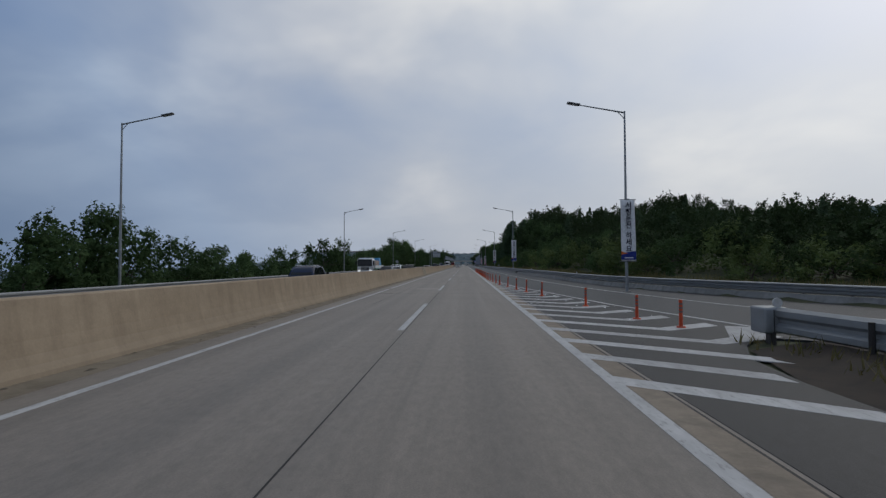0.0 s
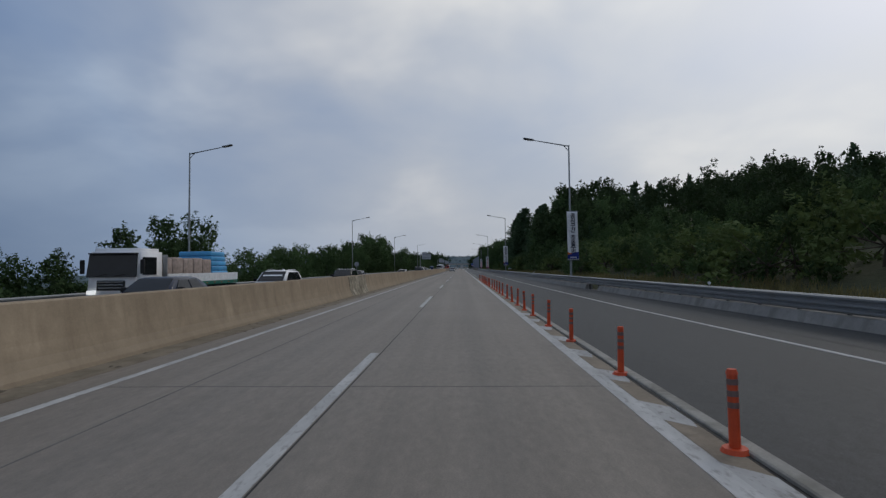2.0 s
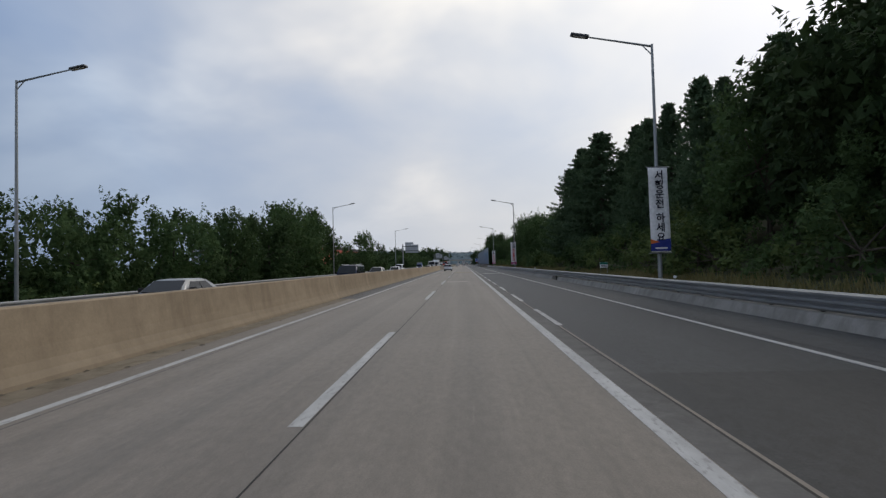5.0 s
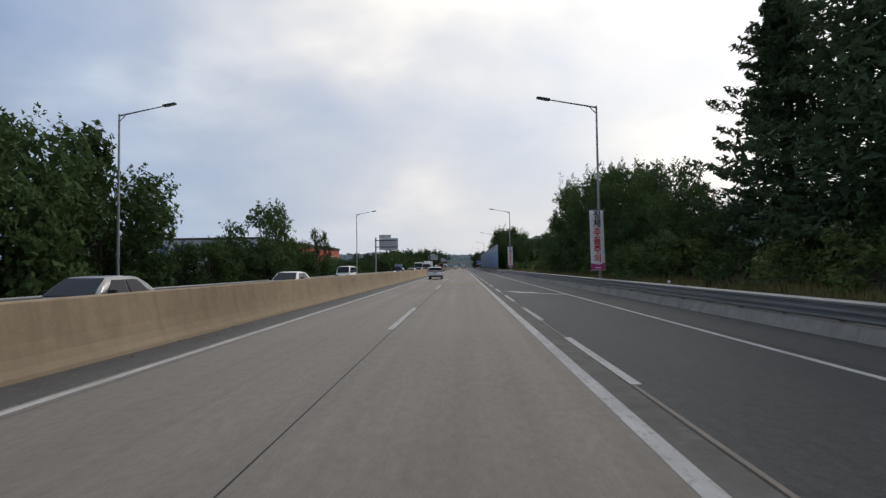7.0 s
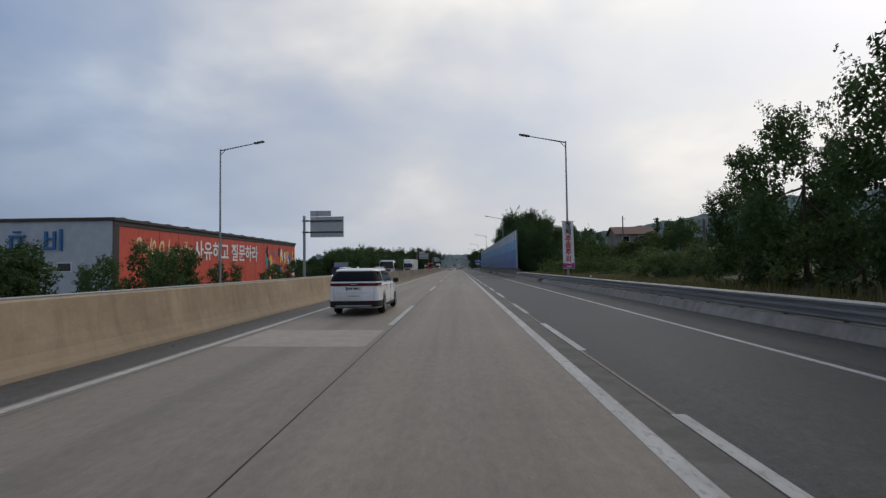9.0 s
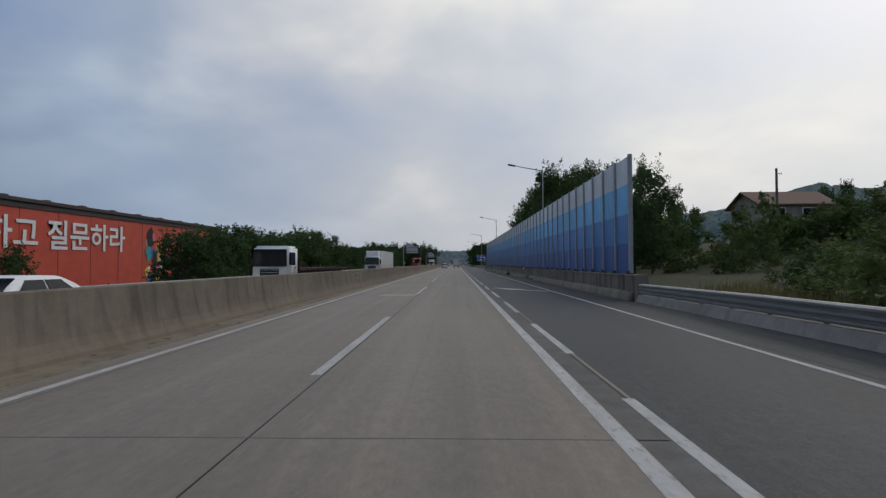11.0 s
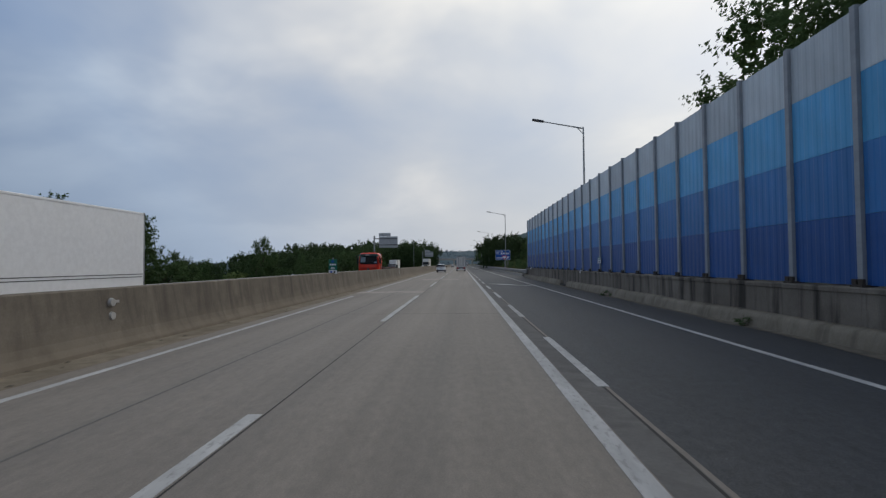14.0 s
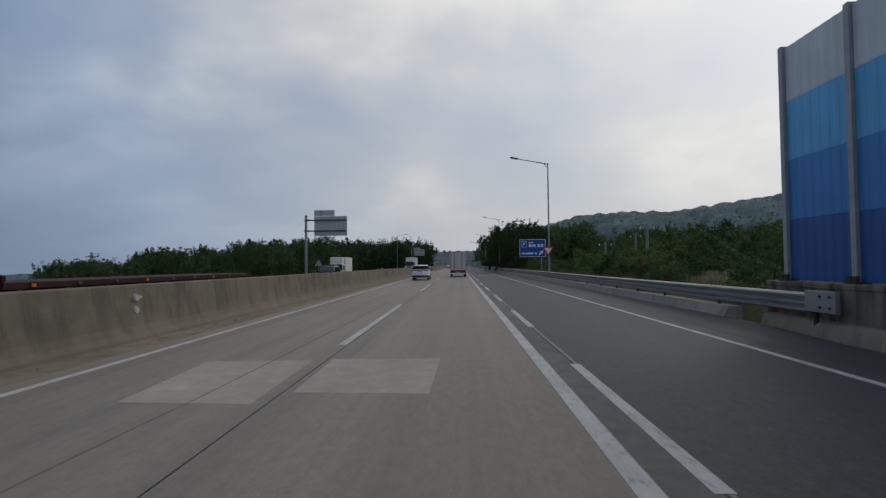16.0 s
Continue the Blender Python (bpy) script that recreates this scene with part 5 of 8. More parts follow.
for i in range(80):
    y, z = rng.uniform(59.5, HL - 2.5), rng.uniform(2.0, HH - 3.4)
    a, n = rng.uniform(0.9, 2.3), rng.choice((3, 4, 5, 7))
    b = bmesh.new()
    ph = rng.uniform(0, 6)
    vs = [b.verts.new((0.045 + 0.0012 * i, y + 1.2 + a * 0.6 * math.cos(ph + k * 2 * math.pi / n) * rng.uniform(0.5, 1), z + a * math.sin(ph + k * 2 * math.pi / n) * rng.uniform(0.6, 1) + 0.6)) for k in range(n)]
    b.faces.new(vs)
    part("mural_shape", b, M_ART[i % 6], hall)
for i in range(7):
    x, k = -43 + i * 5.4, i % 3
    g = part("sign_letter", box(x, x + (1.9 if k == 0 else 2.8), -0.45, -0.12, 8.7, 9.1, 0.05), M_LETTERBLUE, hall, "blue raised logo shape on the gable")
    part("stroke", box(x + 0.2, x + 0.6, -0.45, -0.12, 9.1, 10.6 if k == 2 else 11.5, 0.05), M_LETTERBLUE, g)
    part("stroke", box(x + 1.5, x + 1.9, -0.45, -0.12, 9.1, 10.6 if k == 2 else 11.5, 0.05), M_LETTERBLUE, g)
    if k == 0:
        part("stroke", box(x + 0.6, x + 1.5, -0.45, -0.12, 10.2, 10.5, 0.05), M_LETTERBLUE, g)
        part("stroke", box(x + 2.5, x + 2.9, -0.45, -0.12, 8.5, 11.8, 0.05), M_LETTERBLUE, g)
    else:
        part("stroke", box(x, x + 2.6, -0.45, -0.12, 10.6, 10.95, 0.05), M_LETTERBLUE, g)
        part("stroke", box(x + 0.7, x + 1.9, -0.45, -0.12, 11.3, 11.6, 0.05), M_LETTERBLUE, g)
for i in range(7):
    w = part("window", box(-42 + i * 5.6, -40 + i * 5.6, -0.2, -0.12, 5.4, 6.6), M_GLASS, hall)
    part("frame", box(-42.1 + i * 5.6, -39.9 + i * 5.6, -0.17, -0.12, 5.3, 6.7), M_SIGNWHITE, w)

# ---- small house, greenhouse and utility poles on the near side ----
M_OLDWALL = simple("weathered_house_wall", (0.27, 0.25, 0.225), 0.85, var=0.25, scale=1.2, dirt=0.4)
house = thing("house", (37.6, 346, ground_z(37.6, 346) + 1.6), "small pale house with a brown tiled roof among trees", "house")
part("wall", box(-3.9, 3.9, -2.9, 2.9, -3.0, 2.7), M_OLDWALL, house)
for sx in (1, -1):
    gw = bmesh.new()
    gw.faces.new([gw.verts.new((sx * 3.9, y, z)) for y, z in ((-2.9, 2.7), (2.9, 2.7), (0, 4.1))])
    part("gable", gw, M_OLDWALL, house)
part("roof", sweep([(-3.4, 2.55), (0, 4.3), (3.4, 2.55), (3.4, 2.42), (0, 4.12), (-3.4, 2.42)], [(-4.4, 0, 0), (4.4, 0, 0)]), M_ROOF, house)
for x in (-2.6, 0.8):
    w = part("window", box(x, x + 1.4, -2.96, -2.88, 1.0, 2.1), M_GLASS, house)
    part("frame", box(x - 0.1, x + 1.5, -2.93, -2.88, 0.9, 2.2), M_SIGNWHITE, w)
gh = thing("greenhouse", (33.6, 380, ground_z(33.6, 380) + 0.6), "low white plastic greenhouse tunnel in the scrub", "greenhouse")
part("cover", sweep([(2.6 * math.cos(a), 2.9 * math.sin(a)) for a in [math.pi * k / 12 for k in range(13)]], [(-3, 1.2, 0), (3, -1.2, 0.5)]), simple("greenhouse_film", (0.50, 0.53, 0.55), 0.35, dirt=0.2), gh)
for k in range(4):
    a0 = tube((-2.4 + 1.6 * k, 0.95 - 0.64 * k - 2.4, 0.0), (-2.4 + 1.6 * k, 0.95 - 0.64 * k, 2.98 + 0.13 * k), 0.04, seg=6)
    part("hoop", a0, M_GALV, gh)


def utility_pole(x, y, h, label="weathered concrete utility pole in the scrub", mat=None, r=0.16):
    u = thing("utility_pole", (x, y, ground_z(x, y)), label, "utility pole", "utility poles")
    part("pole", tube((0, 0, -0.5), (0, 0, h), r, r * 0.72, 10), mat or M_KERB, u)
    if mat is None:
        part("crossarm", box(-0.7, 0.7, -0.05, 0.05, h - 0.5, h - 0.4, 0.01), M_DARKSTEEL, u)
    else:
        part("cap", tube((0, 0, h), (0, 0, h + 0.06), r * 0.8, r * 0.4, 10), M_DARKSTEEL, u)
    for x2 in (-0.6, 0, 0.6) if mat is None else ():
        part("insulator", tube((x2, 0, h - 0.4), (x2, 0, h - 0.2), 0.05, 0.04, 8), M_SIGNWHITE, u)
    return u


M_OLDPOLE = simple("weathered_pole_wood", (0.12, 0.115, 0.105), 0.9, var=0.3, scale=3.0)
for x, y, top, rad, words in ((18.7, 273.5, 5.1, 0.14, "grey weathered wooden pole standing in the scrub"), (31.8, 290.6, 5.95, 0.13, "thin dark wooden pole in the scrub"),
                              (56.0, 339.0, 10.2, 0.15, "thin dark wooden pole in the scrub"), (34.6, 341.5, 11.8, 0.16, "grey wooden pole beside a small house")):
    pole = utility_pole(x, y, top - ground_z(x, y), words, M_OLDPOLE if rad != 0.13 else M_BARK, rad)
    h = top - ground_z(x, y)
    part("bracket", tube((0, 0, h - 0.45), (0.55, 0, h - 0.62), 0.03, seg=6), M_DARKSTEEL, pole)
    part("insulator", tube((0.50, 0, h - 0.62), (0.50, 0, h - 0.44), 0.05, 0.04, 8), M_DARKSTEEL, pole)
utility_pole(17.5, 462, 4.2)
utility_pole(15.5, 468, 3.2)
utility_pole(22, 478, 4.5)

# ---- distant bridge ----
br = thing("road_bridge", (0, 930, 0), "pale concrete road bridge far ahead", "bridge")
part("deck", box(-60, 60, -4, 4, 6.0, 7.6, 0.1), M_WARM, br)
part("parapet", box(-60, 60, -4.1, -3.9, 7.6, 8.6), M_SIGNBACK, br)
for x in (-24, -7.4, 13):
    part("pier", box(x - 0.6, x + 0.6, -3, 3, -0.5, 6.0, 0.1), M_WARM, br)

ns = thing("notice_sign", (11.5, 171.5, ground_z(11.5, 171.5) - 0.42), "small green and white notice on two thin posts in the verge", "notice")
for x in (-0.28, 0.28):
    part("post", tube((x, 0.03, -0.5), (x, 0.03, 1.45), 0.025, seg=6), M_POLE, ns)
np_ = part("panel", box(-0.31, 0.31, -0.015, 0.015, 1.0, 1.45, 0.01), M_SIGNWHITE, ns)
part("stripe", box(-0.30, 0.30, -0.022, -0.015, 1.26, 1.44), M_SIGNGREEN, np_, "green upper half of the notice")
for z in (1.08, 1.17):
    part("bar", box(-0.22, 0.22, -0.02, -0.015, z - 0.02, z + 0.02), M_INK, np_, "dark unreadable lettering")

# ---- vegetation ----


def leaf_tris(cen, size, rs, out, slim=0.62):
    """Pointed leaves of the given sizes at the given centres, facing roughly along out: vertex and face arrays."""
    n = len(cen)
    nrm = rs.normal(size=(n, 3)) + out
    nrm /= np.linalg.norm(nrm, axis=1)[:, None]
    u = np.cross(nrm, rs.normal(size=(n, 3)))
    u /= np.linalg.norm(u, axis=1)[:, None]
    v = np.cross(nrm, u)
    a = size[:, None]
    vs = np.stack([cen + u * a * 1.15, cen - u * a * 0.6 + v * a * slim, cen - u * a * 0.6 - v * a * slim], axis=1).reshape(-1, 3)
    return vs, np.arange(3 * n).reshape(-1, 3)


def np_mesh(name, vs, fs, material):
    me = bpy.data.meshes.new(name)
    me.vertices.add(len(vs))
    me.vertices.foreach_set("co", vs.astype(np.float32).ravel())
    me.loops.add(fs.size)
    me.loops.foreach_set("vertex_index", fs.astype(np.int32).ravel())
    me.polygons.add(len(fs))
    me.polygons.foreach_set("loop_start", np.arange(0, fs.size, fs.shape[1], dtype=np.int32))
    me.materials.append(material)
    me.update(calc_edges=True)
    return me


def crown(seed, lobes, sprays, per, leaf, rx=0.42, z0=0.12, lobe=(0.15, 0.25), core=0.86, fine=True):
    """A broadleaf crown one unit high: several lobes, each a ragged dense heart with leafy sprays that stand out of it."""
    rs = np.random.RandomState(seed)
    r = rs.uniform(*lobe, lobes)
    ang = np.arange(lobes) * 2.4 + rs.uniform(0, 1, lobes)
    z = z0 + 0.10 + (0.88 - z0 - 0.10) * (np.arange(lobes) + rs.uniform(0.2, 0.8, lobes)) / lobes
    wide = rx * (0.30 + 0.55 * np.sin(np.clip((z - z0) / (1 - z0), 0, 1) * math.pi) ** 0.7)
    rad = wide * rs.uniform(0.45, 1.05, lobes)
    cen = np.stack([np.cos(ang) * rad, np.sin(ang) * rad, z], axis=1)
    d = rs.normal(size=(lobes, sprays, 3)) + np.array((0, 0, 0.35))
    d += (cen - np.array((0, 0, 0.5)))[:, None, :] * 1.6
    d /= np.linalg.norm(d, axis=2)[..., None]
    reach = rs.uniform(0.62, 1.0, (lobes, sprays)) + (rs.uniform(0, 1, (lobes, sprays)) > 0.86) * rs.uniform(0.1, 0.42, (lobes, sprays))
    root = cen[:, None, :] + d * (r[:, None] * reach)[..., None]
    # leaves of a spray lie along a short twig that runs outwards and a little up
    s = rs.uniform(-0.55, 0.45, (lobes, sprays, per, 1))
    twig = d + np.array((0, 0, 0.25))
    pts = root[:, :, None, :] + twig[:, :, None, :] * s * r[:, None, None, None] * 0.62
    pts = pts + rs.normal(size=pts.shape) * (r * 0.14)[:, None, None, None] * (1.1 - 0.8 * (s + 0.55))
    out = np.broadcast_to(d[:, :, None, :], pts.shape).reshape(-1, 3) * 1.6 + np.array((0, 0, 0.7))
    pts = pts.reshape(-1, 3)
    vs, fs = leaf_tris(pts, rs.uniform(0.6, 1.3, len(pts)) * leaf, rs, out)
    # larger sprays of leaf fill the heart of each lobe
    m = (320 if per > 50 else 130) if fine else 56
    e = rs.normal(size=(lobes, m, 3))
    e *= (rs.uniform(0.15, 1.0, (lobes, m)) ** 0.5 / np.linalg.norm(e, axis=2))[..., None] * (r * core)[:, None, None]
    size = np.repeat(r * ((0.10 if per > 50 else 0.145) if fine else 0.18), m) * rs.uniform(0.7, 1.2, lobes * m)
    cv, cf = leaf_tris((cen[:, None, :] + e).reshape(-1, 3), size, rs, np.array((0, 0, 0.2)), 0.8)
    fs = np.concatenate([fs, cf + len(vs)])
    vs = np.concatenate([vs, cv])
    top = np.percentile(vs[:, 2], 99.9)
    vs[:, 2] /= top
    cen[:, 2] /= top
    return vs, fs, cen


def pine_crown(seed, levels, leaf, per=80, low=0.10):
    """Flat layered boughs in whorls: each a fan of needle sprays along a limb that sags and lifts again at its tip."""
    rs = np.random.RandomState(seed)
    pts, fill = [], []
    for i in range(levels):
        z = low + (0.985 - low) * (i / levels) ** 0.95
        reach = 0.37 * (1 - z) ** 0.72 * rs.uniform(0.78, 1.15) + 0.018
        n = rs.randint(5, 8)
        for k in range(n):
            a = 2 * math.pi * (k + rs.uniform(0, 0.8)) / n + i * 1.1
            r = reach * rs.uniform(0.6, 1.18)
            m = max(6, int(per * (0.35 + r * 2.2)))
            s = rs.uniform(0.1, 1.0, m) ** 0.8
            side = rs.uniform(-1, 1, m) * r * 0.26 * np.sin(np.pi * np.clip(0.12 + 0.83 * s, 0, 1))
            c = np.stack([math.cos(a) * r * s - math.sin(a) * side, math.sin(a) * r * s + math.cos(a) * side,
                          z - 0.16 * r * s + 0.26 * r * s ** 3 + rs.normal(size=m) * 0.005], axis=1)
            pts.append(c)
        # dense dark heart round the stem
        m = per // 2
        a, q = rs.uniform(0, 2 * math.pi, m), reach * 0.62 * rs.uniform(0, 1, m) ** 0.6
        pts.append(np.stack([np.cos(a) * q, np.sin(a) * q, z + rs.uniform(-0.5, 0.5, m) * 0.9 / levels], axis=1))
        fill.append(np.repeat((1.0, 2.3), (sum(len(p) for p in pts[-1 - n:-1]), m)))
    pts, fill = np.concatenate(pts), np.concatenate(fill)
    vs, fs = leaf_tris(pts, rs.uniform(0.6, 1.3, len(pts)) * leaf * fill, rs, np.array((0, 0, 0.9)), 0.36)
    return vs, fs, []


def trunk_mesh(seed, cen, r=0.022, top=0.6):
    """A tapered, slightly bent trunk with limbs that reach into the crown."""
    rs = random.Random(seed)
    bend = (rs.uniform(-0.05, 0.05), rs.uniform(-0.05, 0.05))
    b = tube((0, 0, -0.06), (bend[0] * 0.4, bend[1] * 0.4, top * 0.5), r, r * 0.75, 7)
    tube((bend[0] * 0.4, bend[1] * 0.4, top * 0.49), (bend[0], bend[1], top), r * 0.75, r * 0.4, 6, b)
    for c in list(cen)[:9]:
        z = rs.uniform(0.22, top * 0.9)
        f = min(1.0, z / top)
        tube((bend[0] * f, bend[1] * f, z), tuple(float(v) for v in c), r * 0.36, r * 0.1, 5, b)
    me = bpy.data.meshes.new("trunk")
    b.to_mesh(me)
    b.free()
    me.materials.append(M_BARK)
    return me


KINDS = {"fine": (5, M_LEAF), "near": (1, M_LEAF), "light": (17, M_LEAF), "far": (33, M_LEAF), "wood": (41, M_WOOD), "shrub": (57, M_LEAF_L), "dark_shrub": (64, M_LEAF), "pine": (71, M_PINE), "pine_far": (83, M_PINE)}
SHAPES, STOCK = {}, {}


def shape(kind, i):
    """Vertex and face arrays of a crown, one unit high."""
    if (kind, i) not in SHAPES:
        s = 100 * i + KINDS[kind][0]
        SHAPES[kind, i] = {"near": lambda: crown(s, 12, 18, 27, 0.0160, 0.44, 0.02, (0.15, 0.23)),
                           "light": lambda: crown(s, 10, 20, 28, 0.0154, 0.42, 0.08, (0.13, 0.22), 0.84),
                           "fine": lambda: crown(s, 13, 23, 52, 0.0110, 0.43, 0.02, (0.14, 0.22), 0.8),
                           "wood": lambda: crown(s, 8, 15, 13, 0.029, 0.46, 0.05, (0.16, 0.25), 0.84, False),
                           "far": lambda: crown(s, 7, 12, 8, 0.041, 0.46, 0.05, (0.17, 0.26), 0.82, False),
                           "shrub": lambda: crown(s, 8, 13, 14, 0.030, 0.70, -0.18, (0.22, 0.34), 0.70, False),
                           "dark_shrub": lambda: crown(s, 8, 13, 14, 0.030, 0.70, -0.18, (0.22, 0.34), 0.72, False),
                           "pine": lambda: pine_crown(s, 25, 0.0125, 150, 0.06), "pine_far": lambda: pine_crown(s, 13, 0.030, 26)}[kind]()
    return SHAPES[kind, i]


def stock(kind, i):
    """The shared crown and trunk meshes of a kind of plant."""
    if (kind, i) not in STOCK:
        vs, fs, cen = shape(kind, i)
        low = "shrub" in kind
        STOCK[kind, i] = (np_mesh("crown", vs, fs, KINDS[kind][1]), trunk_mesh(100 * i + KINDS[kind][0], cen, 0.03 if low else 0.02, 0.92 if "pine" in kind else (0.3 if low else 0.6)))
    return STOCK[kind, i]


def stand(name, rows, material, label, category="trees"):
    """Many plants joined into one mesh; rows of (kind, i, x, y, top, wide)."""
    rs = np.random.RandomState(len(rows))
    av, af, n = [], [], 0
    for kind, i, x, y, top, wide in rows:
        vs, fs, cen = shape(kind, i)
        z = ground_z(x, y) - 0.2
        h = max(0.8, top - z)
        a, w = rs.uniform(0, 6.28), h * wide * rs.uniform(0.88, 1.12)
        c, s = math.cos(a), math.sin(a)
        av.append(np.stack([(vs[:, 0] * c - vs[:, 1] * s) * w + x, (vs[:, 0] * s + vs[:, 1] * c) * w + y, vs[:, 2] * h + z], axis=1))
        af.append(fs + n)
        n += len(vs)
    return tagged(new(name, np_mesh(name, np.concatenate(av), np.concatenate(af), material)), label, category, kind="stuff")


LABELS = {"fine": "tall feathery green roadside tree", "near": "dense dark green roadside tree", "light": "light green feathery roadside tree", "far": "dark green woodland tree on the slope",
          "shrub": "leafy light green shrub on the verge", "dark_shrub": "dense dark green shrub on the verge", "pine": "tall dark layered pine tree", "pine_far": "dark pine tree in the hillside wood"}
CATS = {"shrub": "shrub", "dark_shrub": "shrub", "pine": "pine tree", "pine_far": "pine tree"}
NAMES = {"shrub": "shrub", "dark_shrub": "shrub", "pine": "pine_tree", "pine_far": "pine_tree"}
FIRST = {}
prng = random.Random(3)


def plant(kind, i, x, y, top, wide=1.0, sink=0.15):
    """A plant whose top reaches the height top above the road."""
    z = ground_z(x, y) - sink
    h = max(0.3, top - z)
    w = h * wide * prng.uniform(0.9, 1.12)
    m = pose(x, y, z, 0, 0, prng.uniform(0, 360)) @ Matrix.Diagonal((w, w, h, 1))
    key = (kind, i)
    if key not in FIRST:
        me, tr = stock(kind, i)
        e = thing(NAMES.get(kind, "tree"), (0, 0, 0), LABELS[kind], CATS.get(kind, "tree"), "roadside shrubs" if "shrub" in kind else "trees")
        part("crown", me, None, e)
        part("trunk", tr, None, e)
        e.matrix_basis = m
        FIRST[key] = e
        return e
    o = FIRST[key].copy()
    scene.collection.objects.link(o)
    o.matrix_basis = m
    for c in FIRST[key].children:
        k = c.copy()
        scene.collection.objects.link(k)
        k.parent = o
    return o


# far side of the motorway: row of roadside trees, then a dense stand, then bushes before the hall
LEFT = [(-28, 12, 4.2), (-29, 20, 5.0), (-28, 28.5, 4.0), (-28.5, 33, 6.4), (-28, 37.5, 6.3), (-28, 46, 4.7), (-28, 55.5, 4.2), (-29, 65, 3.6), (-28, 74, 4.6), (-28.5, 84, 3.4),
        (-27.5, 96.0, 7.1), (-28, 101.8, 5.6), (-28, 109, 3.1), (-28, 117.5, 4.7), (-28, 125.5, 5.3), (-28, 133, 6.0), (-28, 143.5, 5.0),
        (-27, 152, 6.0), (-29, 158, 6.8), (-27, 164, 7.0), (-29, 170, 8.2), (-27, 176, 8.0), (-28.5, 182, 8.4), (-27, 188, 8.8), (-29, 193, 9.6), (-26.5, 199, 9.8),
        (-28, 205, 11.8), (-27, 210, 12.2), (-28.5, 215.5, 13.4), (-26.8, 219.5, 11.6), (-29.5, 224, 11.2)]
for k, (x, y, top) in enumerate(LEFT):
    plant("near" if k % 4 else "light", k % 4, x, y, top, 0.95 if y < 150 else 0.75)
for x, y, top, kind, wide in ((-21.8, 238.5, 9.6, "light", 0.75), (-24, 225.5, 4.4, "near", 1.0), (-23, 228.5, 4.9, "near", 1.0), (-23, 231.7, 5.2, "light", 0.95), (-23.2, 234.8, 4.9, "near", 0.95), (-22, 243.5, 5.6, "near", 1.05), (-22, 248, 5.9, "near", 1.05), (-19.9, 253, 7.4, "light", 0.45), (-22, 251.5, 4.6, "near", 1.0), (-23, 257, 4.2, "near", 0.9),
                              (-25, 263, 3.7, "near", 0.9), (-24.5, 269.5, 3.0, "near", 0.9), (-24.5, 279, 4.2, "near", 0.9), (-24.2, 275, 4.2, "near", 0.9), (-25.5, 290, 2.6, "near", 0.9), (-26, 306, 2.6, "near", 0.9), (-25, 314, 3.4, "light", 0.9)):
    plant(kind, int(y) % 4, x, y, top, wide)
for k, (x, y, top) in enumerate([(-23.6, 331, 5.0), (-24, 334, 5.4), (-23.6, 337.5, 5.8), (-24.2, 341, 6.2), (-23.7, 343.5, 6.0), (-24, 346, 6.4), (-25, 353, 5.8), (-24, 360, 6.3), (-24.5, 366.5, 8.0), (-24, 371, 7.4), (-25, 376, 7.6), (-24, 381, 7.7),
                                 (-24.5, 386, 6.5), (-24, 393, 6.0), (-24, 400.4, 5.8), (-24.5, 406, 3.4), (-24, 408.5, 2.7), (-24, 411.3, 2.4), (-22.6, 421.4, 3.3), (-22.8, 423.6, 5.2), (-22.4, 425.2, 3.9), (-26.5, 434, 2.4), (-27, 441, 1.6), (-26, 449, 2.4),
                                 (-28, 457, 3.0), (-28, 465, 3.7), (-28, 474, 4.4), (-28, 484, 5.2), (-28, 493, 5.9), (-29, 503, 6.4), (-28, 514, 7.4), (-29, 526, 8.6)]):
    plant("light" if k % 2 else "near", (k * 3) % 4, x, y, top, 0.62 if 420 < y < 430 else 0.95)
plant("light", 2, -20.1, 429.7, 3.6, 0.30)
for k in range(9):
    plant("near", k % 4, -25.4 - 0.5 * (k % 2), 346.5 + 3.2 * k, 5.3 + 0.5 * (k % 3), 1.25)
srng = random.Random(8)
for k in range(74):
    y = -8 + k * 7.1 + srng.uniform(-2, 2)
    if 284 < y < 326 and k % 2:
        continue
    plant("dark_shrub" if k % 3 else "shrub", k % 4, srng.uniform(-27.5, -22.8), y, srng.uniform(0.2, 1.5) + (0.8 if 150 < y < 232 else 0) + (1.2 if 330 < y < 410 else 0), 1.15)
for k in range(10):
    plant("near", k % 4, -24.5 - (k % 3) * 0.8, 235.5 + k * 2.9, 3.6 + 0.7 * (k % 3), 1.15)
rows = []
for k in range(140):
    y = -12 + k * 1.75
    rows.append(("far", k % 4, srng.uniform(-32, -27.5), y, srng.uniform(0.7, 1.9) + (1.5 if y > 150 else 0), 0.95))
stand("scrub", rows, M_LEAF, "dense dark scrub under the trees beyond the oncoming carriageway", "scrub")
rows = []
for k in range(90):
    y = 545 + k * 5.5
    d = y - 416
    rows.append(("far", k % 4, -d * srng.uniform(0.17, 0.42), y, 1.8 + d * srng.uniform(0.042, 0.057) * (1.0 if d < 260 else 260 / d), 0.85))
for k in range(70):
    d = srng.uniform(340, 600)
    rows.append(("wood", k % 4, -d * srng.uniform(0.055, 0.22), 416 + d, 1.8 + d * srng.uniform(0.036, 0.055), 0.6))
for k in range(85):
    d = srng.uniform(70, 170)
    q = srng.uniform(0.40, 0.78)
    rows.append(("wood", k % 4, -d * q, 416 + d, 1.8 + d * (srng.uniform(0.027, 0.040) if q < 0.62 else srng.uniform(0.010, 0.022)), 0.8))
stand("woodland", rows, M_WOOD, "dark green wood beyond the oncoming carriageway")


